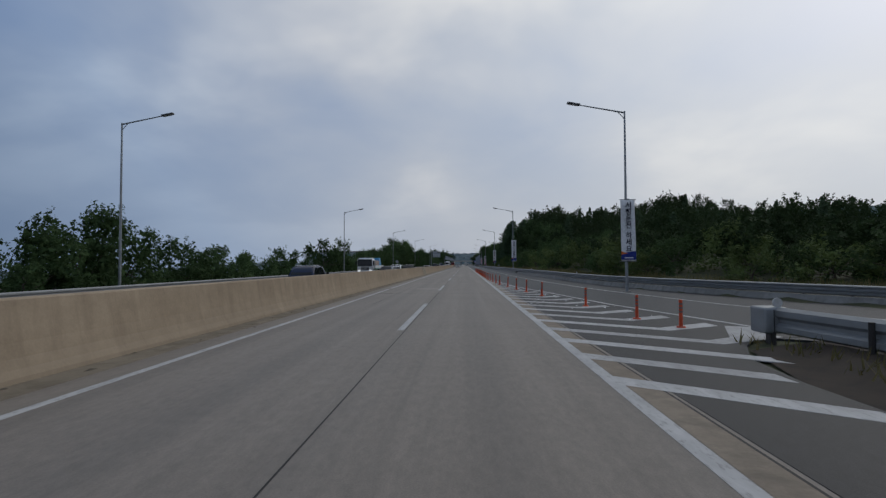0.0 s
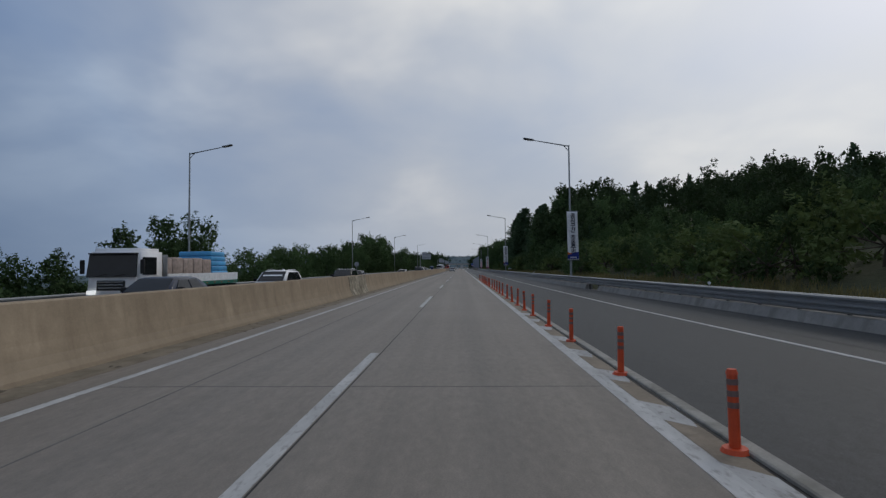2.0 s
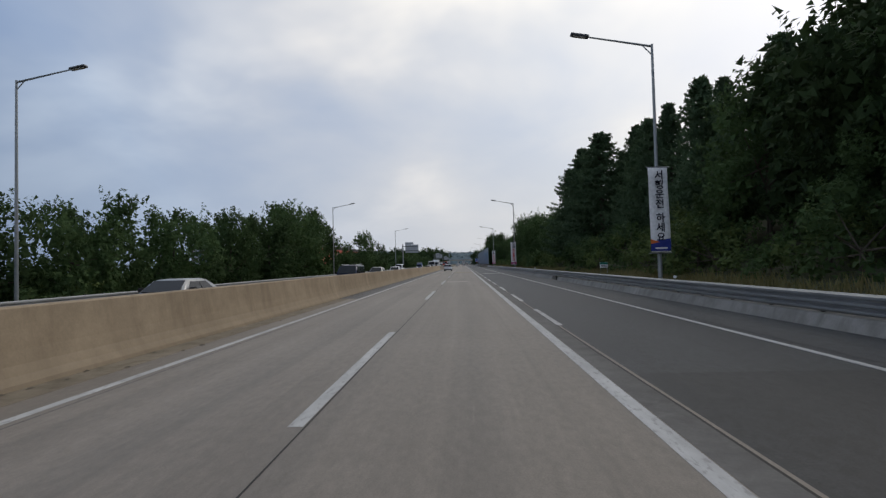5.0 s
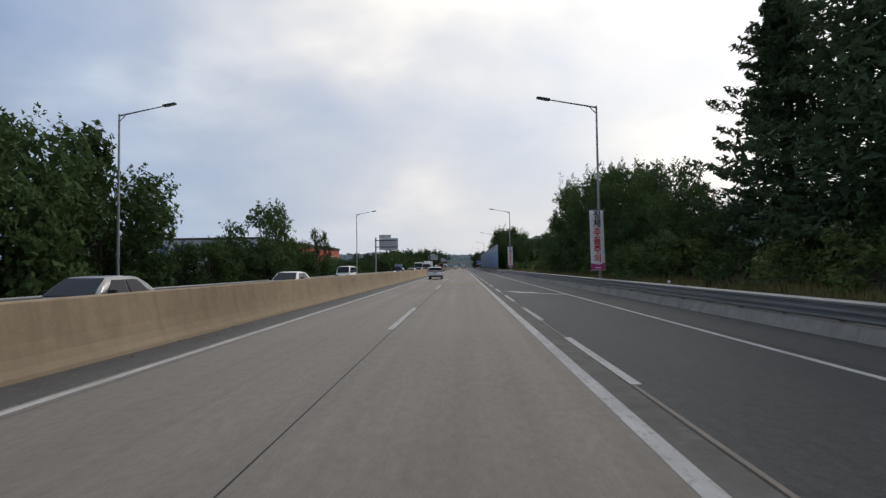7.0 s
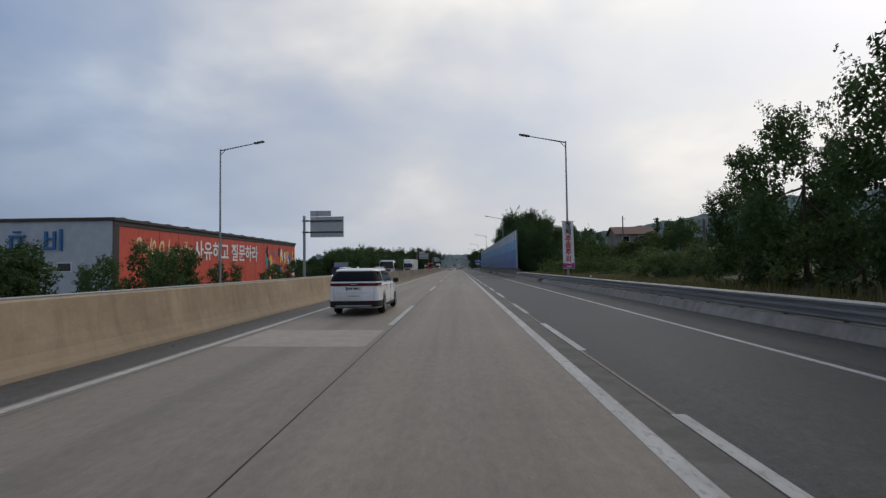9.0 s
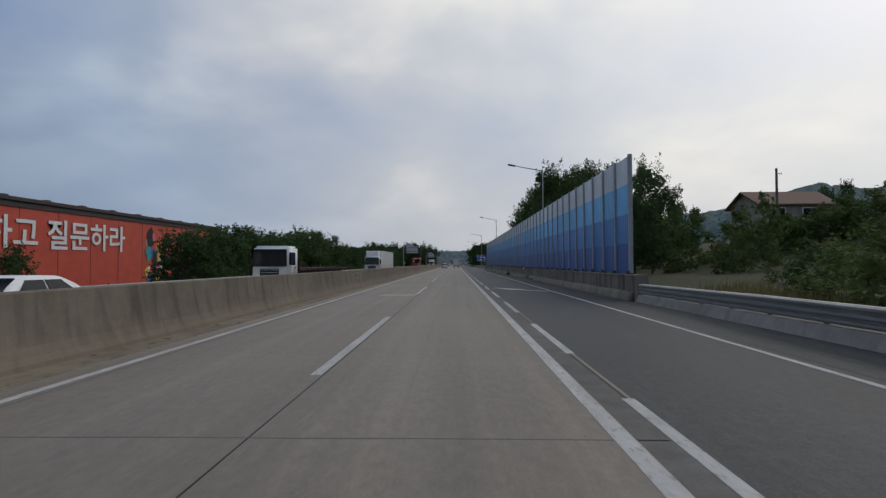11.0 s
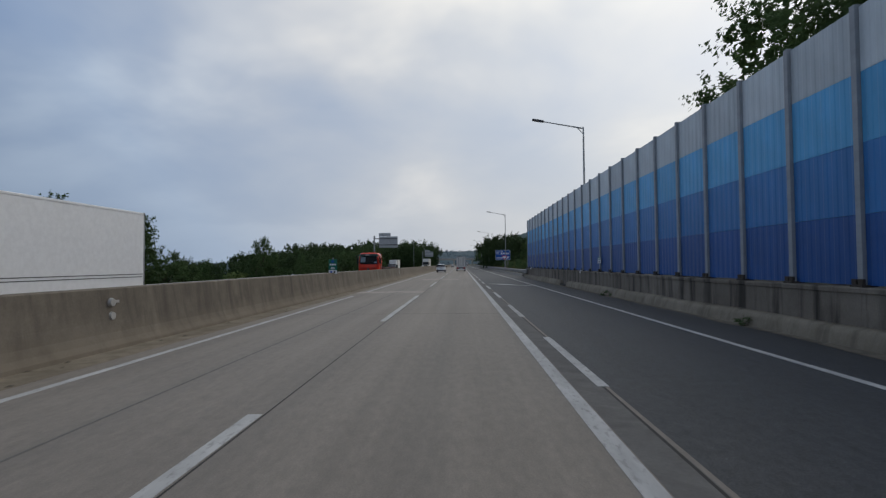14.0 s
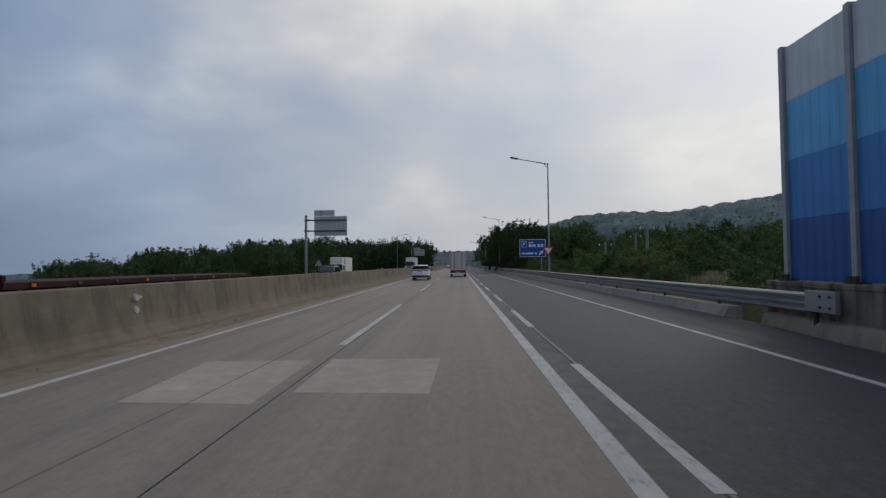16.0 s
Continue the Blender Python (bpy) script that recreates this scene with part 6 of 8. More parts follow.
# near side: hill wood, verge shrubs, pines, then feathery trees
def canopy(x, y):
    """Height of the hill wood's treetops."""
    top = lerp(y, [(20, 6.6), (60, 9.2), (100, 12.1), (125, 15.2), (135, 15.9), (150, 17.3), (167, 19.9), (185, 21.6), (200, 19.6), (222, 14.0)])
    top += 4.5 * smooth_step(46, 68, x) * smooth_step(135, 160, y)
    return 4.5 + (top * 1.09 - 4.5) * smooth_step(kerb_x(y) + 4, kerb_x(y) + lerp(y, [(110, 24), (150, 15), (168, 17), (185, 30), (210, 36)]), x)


rows, pines = [], []
for k in range(60):
    y = srng.uniform(14, 64)
    x = kerb_x(y) + srng.uniform(7, 24)
    rows.append(("far", k % 4, x, y, ground_z(x, y) + srng.uniform(2.2, 4.2), 1.05))
for k in range(300):
    y = srng.uniform(24, 208)
    x = kerb_x(y) + 10 + 62 * srng.random() ** 1.3
    if y < 60 and x < 30:
        continue
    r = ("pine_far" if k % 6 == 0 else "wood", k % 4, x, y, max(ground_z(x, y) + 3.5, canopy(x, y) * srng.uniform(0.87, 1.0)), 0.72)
    (pines if k % 6 == 0 else rows).append(r)
for k in range(16):
    y = srng.uniform(512, 560)
    d = y - 403
    rows.append(("wood", k % 4, 0.8 + d * srng.uniform(0.062, 0.135), y, 1.8 + d * srng.uniform(0.062, 0.078), 0.8))
stand("woodland", rows, M_WOOD, "dense dark green broadleaf wood on the hillside")
stand("woodland", pines, M_PINE, "dark pines scattered through the hillside wood")
for k in range(18):
    y = 66 + k * 5.6
    x = kerb_x(y) + srng.uniform(10, 15)
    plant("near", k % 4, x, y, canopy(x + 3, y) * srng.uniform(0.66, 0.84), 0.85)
for k in range(100):
    y = 16 + k * 2.0 + srng.uniform(-1, 1)
    x = kerb_x(y) + srng.uniform(4.2, 9.5)
    plant("shrub" if k % 2 else "dark_shrub", k % 4, x, y, ground_z(x, y) + srng.uniform(1.8, 4.0), srng.uniform(0.8, 1.1))
for k, (x, y, top) in enumerate([(15.5, 110.5, 4.6), (16, 122, 5.6), (16, 137, 6.8), (16.5, 150, 6.6), (17, 164, 6.4), (15, 130, 4.6), (16, 98, 4.4), (17, 84, 4.8)]):
    plant("light", k % 4, x, y, top, 1.0)
for k, (x, y, top) in enumerate([(18.6, 197, 19.0), (17.6, 203, 18.2), (17.2, 209.5, 16.6), (21, 190, 15.6), (21, 181, 17.6), (20, 172, 17.0), (24, 205, 18.0), (23, 196, 19.5), (26, 212, 15.5), (21, 163, 16.5), (25, 178, 19.0), (20.3, 184.6, 17.2)]):
    plant("pine", k % 3, x, y, top, 1.1 if k < 3 else 1.0)
for k, (x, y, top) in enumerate([(15.5, 212.5, 5.6), (15, 216, 7.2), (15.5, 221, 7.4), (15, 226, 9.7), (14.6, 231, 11.5), (14.8, 236, 11.9), (14.6, 241, 12.2), (15, 246, 12.2), (14.6, 250.5, 8.8), (14.4, 256, 8.5), (14.6, 260.5, 6.2),
                                 (19, 229, 11.5), (20, 236, 13.0), (20, 243, 13.5), (19.5, 250, 9.0)]):
    plant("fine" if k < 11 else "near", k % 3, x, y, top, 0.74)
for k in range(24):
    y = 212 + k * 2.0
    x = srng.uniform(12.4, 13.6)
    plant("dark_shrub" if k % 3 else "shrub", k % 4, x, y, ground_z(x, y) + srng.uniform(1.6, 3.2), srng.uniform(0.8, 1.0))
# scrub before the noise wall, trees behind it
for k in range(40):
    y = srng.uniform(266, 312)
    x = srng.uniform(12.5, 24)
    plant("shrub" if k % 2 else "dark_shrub", k % 4, x, y, ground_z(x, y) + srng.uniform(0.9, 2.4), srng.uniform(1.0, 1.4))
rows = []
for k in range(200):
    y, x = srng.uniform(262, 420), 18 + 100 * srng.random() ** 1.5
    rows.append(("far", k % 4, x, y, ground_z(x, y) + srng.uniform(0.9, 2.6), srng.uniform(1.2, 1.8)))
for k in range(14):
    x = 30.5 + 1.1 * k
    rows.append(("far", k % 4, x, 338 + srng.uniform(-2.5, 1.5), ground_z(x, 338) + srng.uniform(2.6, 4.2), 1.2))
for k in range(34):
    y, x = srng.uniform(325, 420), srng.uniform(24, 90)
    rows.append(("far", k % 4, x, y, ground_z(x, y) + srng.uniform(3.5, 6.5), 0.9))
for k in range(60):
    y, x = srng.uniform(450, 550), srng.uniform(17, 80)
    rows.append(("far", k % 4, x, y, ground_z(x, y) + srng.uniform(3.0, 5.8) * smooth_step(6, 40, x + 12), 1.0))
stand("scrub", rows, M_LEAF_L, "green scrub and small trees on the rough ground", "scrub")
for k, (x, y, top) in enumerate([(62, 338, 11.3), (40.5, 328, 10.0), (44, 324, 8.0), (44, 298, 9.4), (26, 357, 12.2), (30, 361, 11.6), (34.5, 363, 11.0), (51.6, 356.5, 12.9), (76.6, 365.5, 14.0)]):
    plant("near", k % 4, x, y, top, 0.75)
plant("pine_far", 1, 58.4, 385.0, 15.8, 0.8)
for k, (x, y, top) in enumerate([(15.4, 347, 13.6), (15.3, 351, 14.8), (15.4, 358, 15.6), (15.2, 365, 15.2), (15.6, 372.5, 14.8), (15.2, 379, 12.2), (15.4, 384.8, 13.4), (15.6, 341, 12.2), (16.5, 333, 11.2), (19.5, 352, 13.8), (15.2, 397, 6.6)]):
    plant("fine", k % 3, x, y, top, 0.80)
for k in range(26):
    y = 436 + k * 3.4
    x = srng.uniform(13.5, 30)
    plant("shrub" if k % 2 else "dark_shrub", k % 4, x, y, ground_z(x, y) + srng.uniform(1.0, 2.6), 1.3)
rows = []
for k in range(110):
    y = 520 + k * 4.0
    x = srng.uniform(14, 20) + srng.uniform(0, 60)
    rows.append(("far", k % 4, x, y, ground_z(x, y) + srng.uniform(5, 8) + min(10, 0.04 * (y - 500)), 0.8))
stand("woodland", rows, M_LEAF, "dark green wood beside the motorway ahead")

for k, (x, y, top) in enumerate([(27, 535, 11.5), (32, 545, 12.5), (22, 560, 12.5), (37, 524, 9.5), (30, 490, 7.2), (36, 487, 7.6), (42, 494, 7.2), (47, 500, 7.6), (26, 590, 15), (21, 620, 16), (34, 602, 16), (18, 575, 11)]):
    plant("light" if k % 2 else "near", k % 4, x, y, top, 1.0)

for k in range(46):
    y = 431 + 90 * srng.random() ** 1.2
    x = kerb_x(y) + srng.uniform(2.2, 9.0)
    plant("dark_shrub" if k % 3 else "shrub", k % 4, x, y, ground_z(x, y) + srng.uniform(1.2, 2.6), srng.uniform(1.0, 1.3))
rows = []
for k in range(70):
    y = srng.uniform(440, 530)
    x = 17 + (y - 425) * srng.uniform(0.1, 0.62)
    rows.append(("wood", k % 4, x, y, ground_z(x, y) + srng.uniform(2.6, 5.2), 1.0))
stand("scrub", rows, M_LEAF, "dense dark green scrub beyond the guard rail", "scrub")

for y, h in ((364.7, 0.42), (365.3, 0.5), (365.9, 0.36), (379.0, 0.25), (341.5, 0.3), (392.4, 0.3)):
    plant("dark_shrub", int(y) % 4, 8.70, y, 0.05 + h, 1.5, 0.02)
# rough grass on the verges
rs = np.random.RandomState(4)


def grass(name, x0, x1, y0, y1, n, tall, label):
    ys = rs.uniform(y0, y1, n)
    kx = np.array([kerb_x(float(v)) for v in ys]) if x0 > 0 else np.zeros(n)
    xs = rs.uniform(x0, x1, n) + kx
    zs = np.array([ground_z(float(a), float(b)) for a, b in zip(xs, ys)])
    h = rs.uniform(0.35, 1.0, n) * tall * (0.6 + 0.6 * (np.sin(ys * 0.9) * np.sin(ys * 0.37 + xs) > -0.1))
    a = rs.uniform(0, math.pi, n)
    w = rs.uniform(0.015, 0.04, n)
    lean = rs.normal(size=(n, 2)) * 0.22 * h[:, None]
    p = np.stack([xs, ys, zs], axis=1)
    dv = np.stack([np.cos(a) * w, np.sin(a) * w, np.zeros(n)], axis=1)
    tip = p + np.concatenate([lean, h[:, None]], axis=1)
    vs = np.stack([p - dv, p + dv, tip], axis=1).reshape(-1, 3)
    tagged(new(name, np_mesh(name, vs, np.arange(3 * n).reshape(-1, 3), M_GRASS)), label, "grass", kind="stuff")


grass("grass", 1.0, 4.6, 10, 310, 40000, 0.55, "dry yellow-green roadside grass behind the guard rail")
grass("grass", 1.0, 4.6, 432, 560, 9000, 0.7, "dry yellow-green roadside grass behind the guard rail")
grass("grass", -23.0, -20.0, -20, 520, 14000, 0.6, "rough grass beside the oncoming carriageway")

# dry tufts on the bare earth behind the nose
n = 2600
xs, ys = rs.uniform(5.5, 12.0, n), rs.uniform(-9, 8.6, n)
keep = (ys < 9.0 - (xs - 6.2) * 0.9) & (np.sin(xs * 2.1) * np.sin(ys * 1.3) > -0.25)
xs, ys = xs[keep], ys[keep]
n = len(xs)
h, a = rs.uniform(0.08, 0.34, n), rs.uniform(0, math.pi, n)
p = np.stack([xs, ys, np.full(n, 0.12)], axis=1)
dv = np.stack([np.cos(a) * 0.02, np.sin(a) * 0.02, np.zeros(n)], axis=1)
tip = p + np.stack([rs.normal(size=n) * 0.1, rs.normal(size=n) * 0.1, h], axis=1)
tagged(new("grass", np_mesh("grass", np.stack([p - dv, p + dv, tip], axis=1).reshape(-1, 3), np.arange(3 * n).reshape(-1, 3), M_GRASS)), "sparse dry grass tufts on the bare earth", "grass", kind="stuff")

# ---- distant woods ----


def ridge(name, line, depth, material, label, bump=3.0, step=9.0, trees=900, size=1.0, leaf=None, base=-3.0):
    """A wooded ridge along a line of (x, y, height): a rounded bank with a lumpy canopy."""
    pts = [Vector(p) for p in line]
    run = []
    for a, b in zip(pts, pts[1:]):
        n = max(2, int((b - a).xy.length / step))
        run += [a.lerp(b, i / n) for i in range(n)]
    run.append(pts[-1])
    d = (pts[-1] - pts[0]).xy.normalized()
    side = Vector((d.y, -d.x))
    rows, vs = 11, []
    for p in run:
        for j in range(rows):
            t = j / (rows - 1) * 2 - 1
            q = p.xy + side * t * depth
            h = (p.z - 3 - base) * max(0.0, 1 - t * t) ** 0.7
            lump_ = bump * (noise.noise((q.x * 0.07, q.y * 0.07, 0.0)) + 0.7 * noise.noise((q.x * 0.19, q.y * 0.19, 5.0)) + 0.4 * noise.noise((q.x * 0.5, q.y * 0.5, 9.0)))
            vs.append((q.x, q.y, h + lump_ * min(1.0, (1 - t * t) * 2) + base))
    fs = [(i * rows + j, (i + 1) * rows + j, (i + 1) * rows + j + 1, i * rows + j + 1) for i in range(len(run) - 1) for j in range(rows - 1)]
    hill = tagged(new(name, mesh_of(name, vs, fs, material)), label, "hill", kind="structure")
    # treetops over the crest and flank, as one joined canopy
    rs, leaf = np.random.RandomState(len(run)), leaf or material
    grid = np.array(vs).reshape(len(run), rows, 3)
    i, j = rs.uniform(0, len(run) - 1.001, trees), rs.uniform(0, rows - 1.001, trees)
    a, b = i.astype(int), j.astype(int)
    u, v = (i - a)[:, None], (j - b)[:, None]
    pick = (grid[a, b] * (1 - u) * (1 - v) + grid[a + 1, b] * u * (1 - v) + grid[a, b + 1] * (1 - u) * v + grid[a + 1, b + 1] * u * v)
    r = rs.uniform(0.6, 1.25, (trees, 1, 1)) * bump * 0.75 * size
    d = rs.normal(size=(trees, 36, 3)) + np.array((0, 0, 0.5))
    d /= np.linalg.norm(d, axis=2)[..., None]
    pts = (pick[:, None, :] + d * r * np.array((1, 1, 1.15)) * rs.uniform(0.8, 1.03, (trees, 36, 1))).reshape(-1, 3)
    cv, cf = leaf_tris(pts, np.repeat(r.ravel(), 36) * rs.uniform(0.24, 0.36, len(pts)), rs, d.reshape(-1, 3) * 5.0 + np.array((0, 0, 1.0)), 0.8)
    tagged(new("far_wood", np_mesh("far_wood", cv, cf, leaf)), "distant treetops of a wooded hill", "woods", kind="stuff")
    return hill


def wooded_hill(name, line, depth, material, leaf, label):
    """A nearer ridge whose surface is a closed canopy of rounded treetops, feathered with leaf clumps."""
    pts, run = [Vector(p) for p in line], []
    for a, b in zip(pts, pts[1:]):
        n = max(2, int((b - a).xy.length / 2.6))
        run += [a.lerp(b, i / n) for i in range(n)]
    d = (pts[-1] - pts[0]).xy.normalized()
    side, rows, cell = Vector((d.y, -d.x)), 56, 7.5
    t = np.linspace(-1, 1, rows)
    px = np.array([[p.x] for p in run]) + side.x * t * depth
    py = np.array([[p.y] for p in run]) + side.y * t * depth
    h = np.array([[p.z] for p in run]) * np.maximum(0, 1 - t * t) ** 0.7

    def rnd(a, b, k):
        v = np.sin(a * 127.1 + b * 311.7 + k * 74.7) * 43758.5453
        return v - np.floor(v)

    gi, gj, top = np.floor(px / cell), np.floor(py / cell), np.zeros(px.shape)
    for di in (-1, 0, 1):
        for dj in (-1, 0, 1):
            a, b = gi + di, gj + dj
            dist = np.hypot(px - (a + rnd(a, b, 1)) * cell, py - (b + rnd(a, b, 2)) * cell)
            rad = 4.2 + 2.6 * rnd(a, b, 3)
            top = np.maximum(top, np.sqrt(np.maximum(0, 1 - (dist / rad) ** 2)) * (2.0 + 2.6 * rnd(a, b, 4)))
    z = h + (top - 1.5) * np.minimum(1, (1 - t * t) * 3) - 3
    vs = np.stack([px, py, z], axis=2).reshape(-1, 3)
    n = len(run)
    fs = np.array([(i * rows + j, (i + 1) * rows + j, (i + 1) * rows + j + 1, i * rows + j + 1) for i in range(n - 1) for j in range(rows - 1)])
    hill = np_mesh(name, vs, fs, material)
    hill.polygons.foreach_set("use_smooth", [True] * len(fs))
    tagged(new(name, hill), label, "hill", kind="structure")
    rs = np.random.RandomState(77)
    k = rs.choice(len(fs), 65000)
    u = rs.dirichlet((1, 1, 1, 1), len(k))[..., None]
    c = (vs[fs[k]] * u).sum(axis=1)
    nrm = np.cross(vs[fs[k, 1]] - vs[fs[k, 0]], vs[fs[k, 3]] - vs[fs[k, 0]])
    nrm *= np.sign(nrm[:, 2:]) / np.linalg.norm(nrm, axis=1)[:, None]
    cv, cf = leaf_tris(c + nrm * rs.uniform(-0.02, 0.10, (len(k), 1)), rs.uniform(0.35, 0.8, len(k)), rs, nrm * 9.0, 0.75)
    tagged(new("far_wood", np_mesh("far_wood", cv, cf, leaf)), "distant treetops of a wooded hill", "woods", kind="stuff")


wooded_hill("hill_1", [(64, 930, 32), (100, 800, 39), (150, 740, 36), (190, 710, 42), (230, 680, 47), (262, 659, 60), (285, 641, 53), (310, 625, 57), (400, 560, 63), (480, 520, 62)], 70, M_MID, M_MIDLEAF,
            "green wooded hill beyond the fields, haze put into its colour")
ridge("hill_2", [(-420, 1700, 40), (-250, 1900, 52), (-60, 2050, 44), (120, 2100, 44), (420, 2000, 80)], 160, M_FAR, "pale wooded hills on the horizon, haze painted as a faint glow", 6.0, 16.0)
ridge("hill_3", [(-900, 100, -9), (-900, 700, -8), (-800, 1300, -6), (-600, 1700, 14)], 120, M_FAR, "low hills beyond the valley, haze painted as a faint glow", 3.0, 18.0, base=-32.0)

# ---- vehicles ----
M_BEDRED = simple("dark_red_frame", (0.03, 0.008, 0.008), 0.8, var=0.3, dirt=0.15)
M_BAG = simple("wrapped_bags", (0.34, 0.27, 0.235), 0.5, var=0.25, scale=5.0, dirt=0.2)
M_DOORGREY = simple("grey_door_panel", (0.50, 0.49, 0.47), 0.5, var=0.1, dirt=0.25)


def loft(sections):
    """Closed skin through rings of points of equal count, ends capped."""
    bm = bmesh.new()
    rings = [[bm.verts.new(p) for p in r] for r in sections]
    k = len(rings[0])
    for r, s in zip(rings, rings[1:]):
        for j in range(k):
            bm.faces.new((r[j], r[(j + 1) % k], s[(j + 1) % k], s[j]))
    bm.faces.new(rings[0][::-1])
    bm.faces.new(rings[-1])
    bmesh.ops.recalc_face_normals(bm, faces=bm.faces[:])
    return bm


def wheel(parent, x, y, r, w, rim):
    side = 1 if x > 0 else -1
    t = tube((x - side * w, y, r), (x, y, r), r, r, 22)
    bmesh.ops.bevel(t, geom=[e for e in t.edges if len(e.link_faces) == 2 and any(len(f.verts) > 4 for f in e.link_faces)], offset=r * 0.12, segments=2, affect="EDGES")
    ty = part("wheel", t, M_BLACK, parent, "black tyre", True)
    d = tube((x - side * 0.02, y, r), (x + side * 0.006, y, r), r * 0.66, r * 0.64, 20)
    part("rim", d, rim, ty)
    for k in range(10):
        a = (k // 2) * 2 * math.pi / 5 + (0.2 if k % 2 else -0.2)
        b = tube((x + side * 0.012, y + math.cos(a) * r * 0.12, r + math.sin(a) * r * 0.12), (x + side * 0.012, y + math.cos(a) * r * 0.6, r + math.sin(a) * r * 0.6), 0.022, 0.034, 6)
        part("spoke", b, M_GALV, ty)


def quad(pts, off=(0, 0, 0)):
    bm = bmesh.new()
    bm.faces.new([bm.verts.new(Vector(p) + Vector(off)) for p in pts])
    return bm


def mixp(a, b, t):
    return tuple(u + (v - u) * t for u, v in zip(a, b))


def pane(c, u0, u1, v0, v1, off):
    """A pane inset within the four corners c (low front, low rear, high rear, high front), moved out by off, with a little thickness."""
    lo0, lo1 = mixp(c[0], c[1], u0), mixp(c[0], c[1], u1)
    hi0, hi1 = mixp(c[3], c[2], u0), mixp(c[3], c[2], u1)
    p = [mixp(lo0, hi0, v0), mixp(lo1, hi1, v0), mixp(lo1, hi1, v1), mixp(lo0, hi0, v1)]
    bm = quad(p, off)
    g = bmesh.ops.extrude_face_region(bm, geom=bm.faces[:])
    bmesh.ops.translate(bm, vec=Vector(off) * -1.2, verts=[v for v in g["geom"] if isinstance(v, bmesh.types.BMVert)])
    bmesh.ops.recalc_face_normals(bm, faces=bm.faces[:])
    return bm


def car(name, at, rz, label, category, paint_mat, L, W, H, belt, hood, roof_y, wheel_r=0.34, wb=2.75, lights=False, wagon=True):
    """A car with its front at -y; roof_y: windscreen foot, roof front, roof rear, tail foot, as shares of the length from the front."""
    c = thing(name, at, label, category, "", "", rz)
    w, f = W / 2, -L / 2
    st = []
    for t, ww, zt in ((0.0, 0.80, hood * 0.80), (0.02, 0.90, hood * 0.90), (0.10, 0.98, hood * 0.97), (roof_y[0], 1.0, belt - 0.02), (0.45, 1.0, belt), (0.75, 1.0, belt + 0.02), (0.94, 0.98, belt + 0.03), (0.985, 0.93, belt), (1.0, 0.88, belt - 0.12)):
        zb = 0.24 if 0.05 < t < 0.96 else 0.30
        y, x = f + L * t, w * ww
        st.append([(x * 0.9, y, zb), (x, y, zb + 0.18), (x * 1.0, y, zt * 0.72), (x * 0.955, y, zt - 0.03), (x * 0.80, y, zt + 0.015),
                   (-x * 0.80, y, zt + 0.015), (-x * 0.955, y, zt - 0.03), (-x * 1.0, y, zt * 0.72), (-x, y, zb + 0.18), (-x * 0.9, y, zb)])
    body = part("body", loft(st), paint_mat, c, "", True)
    y1, y2, y3, y4 = (f + L * t for t in roof_y)
    wb_, wr, zr = w * 0.94, w * (0.83 if wagon else 0.74), H
    rings = []
    for y, t in ((y1, 0.0), (mixp((y1,), (y2,), 0.5)[0], 0.55), (y2, 0.95), ((y2 + y3) / 2, 1.0), (y3, 0.96), (mixp((y3,), (y4,), 0.5)[0], 0.62), (y4, 0.0)):
        z = belt - 0.03 + (zr - belt + 0.03) * t
        x = wb_ + (wr - wb_) * t
        rings.append([(wb_, y, belt - 0.04), ((wb_ + x) / 2, y, (belt + z) / 2), (x, y, z - 0.02), (x * 0.7, y, z + 0.03 * t), (-x * 0.7, y, z + 0.03 * t), (-x, y, z - 0.02), (-(wb_ + x) / 2, y, (belt + z) / 2), (-wb_, y, belt - 0.04)])
    part("cabin", loft(rings), paint_mat, c, "", True)
    b0, b1 = belt + 0.0, zr - 0.05
    ws = [(-wb_ * 0.92, y1 + 0.02, b0), (wb_ * 0.92, y1 + 0.02, b0), (wr * 0.94, y2, b1), (-wr * 0.94, y2, b1)]
    part("windscreen", pane(ws, 0.02, 0.98, 0.05, 0.97, (0, -0.05, 0.03)), M_GLASS, c)
    rw = [(-wb_ * 0.92, y4 - 0.02, b0), (wb_ * 0.92, y4 - 0.02, b0), (wr * 0.94, y3, b1), (-wr * 0.94, y3, b1)]
    part("rear_window", pane(rw, 0.04, 0.96, 0.10, 0.92, (0, 0.05, 0.02)), M_GLASS, c)
    for s in (1, -1):
        q = [(s * wb_, y1 + 0.25, b0), (s * wb_, y4 - 0.15, b0), (s * wr, y3 - 0.02, b1), (s * wr, y2 + 0.08, b1)]
        for u0, u1 in ((0.06, 0.40), (0.43, 0.70), (0.74, 0.96)) if wagon else ((0.08, 0.48), (0.52, 0.90)):
            part("side_window", pane(q, u0, u1, 0.10, 0.90, (s * 0.03, 0, 0.005)), M_GLASS, c)
        mir = part("mirror", box(s * (w + 0.02), s * (w + 0.24), y1 + 0.42, y1 + 0.56, belt + 0.02, belt + 0.20, 0.03) if s > 0 else box(s * (w + 0.24), s * (w + 0.02), y1 + 0.42, y1 + 0.56, belt + 0.02, belt + 0.20, 0.03), M_BLACK, c)
        hx = sorted((s * w * 0.50, s * w * 0.90))
        hl = part("headlight", box(hx[0], hx[1], f - 0.02, f + 0.12, hood * 0.68, hood * 0.84, 0.03), M_HEAD if lights else M_GLASS, c)
        tl = part("tail_lamp", box(hx[0], hx[1], -f - 0.10, -f + 0.02, belt - 0.22, belt - 0.06, 0.03), M_TAILRED, c)
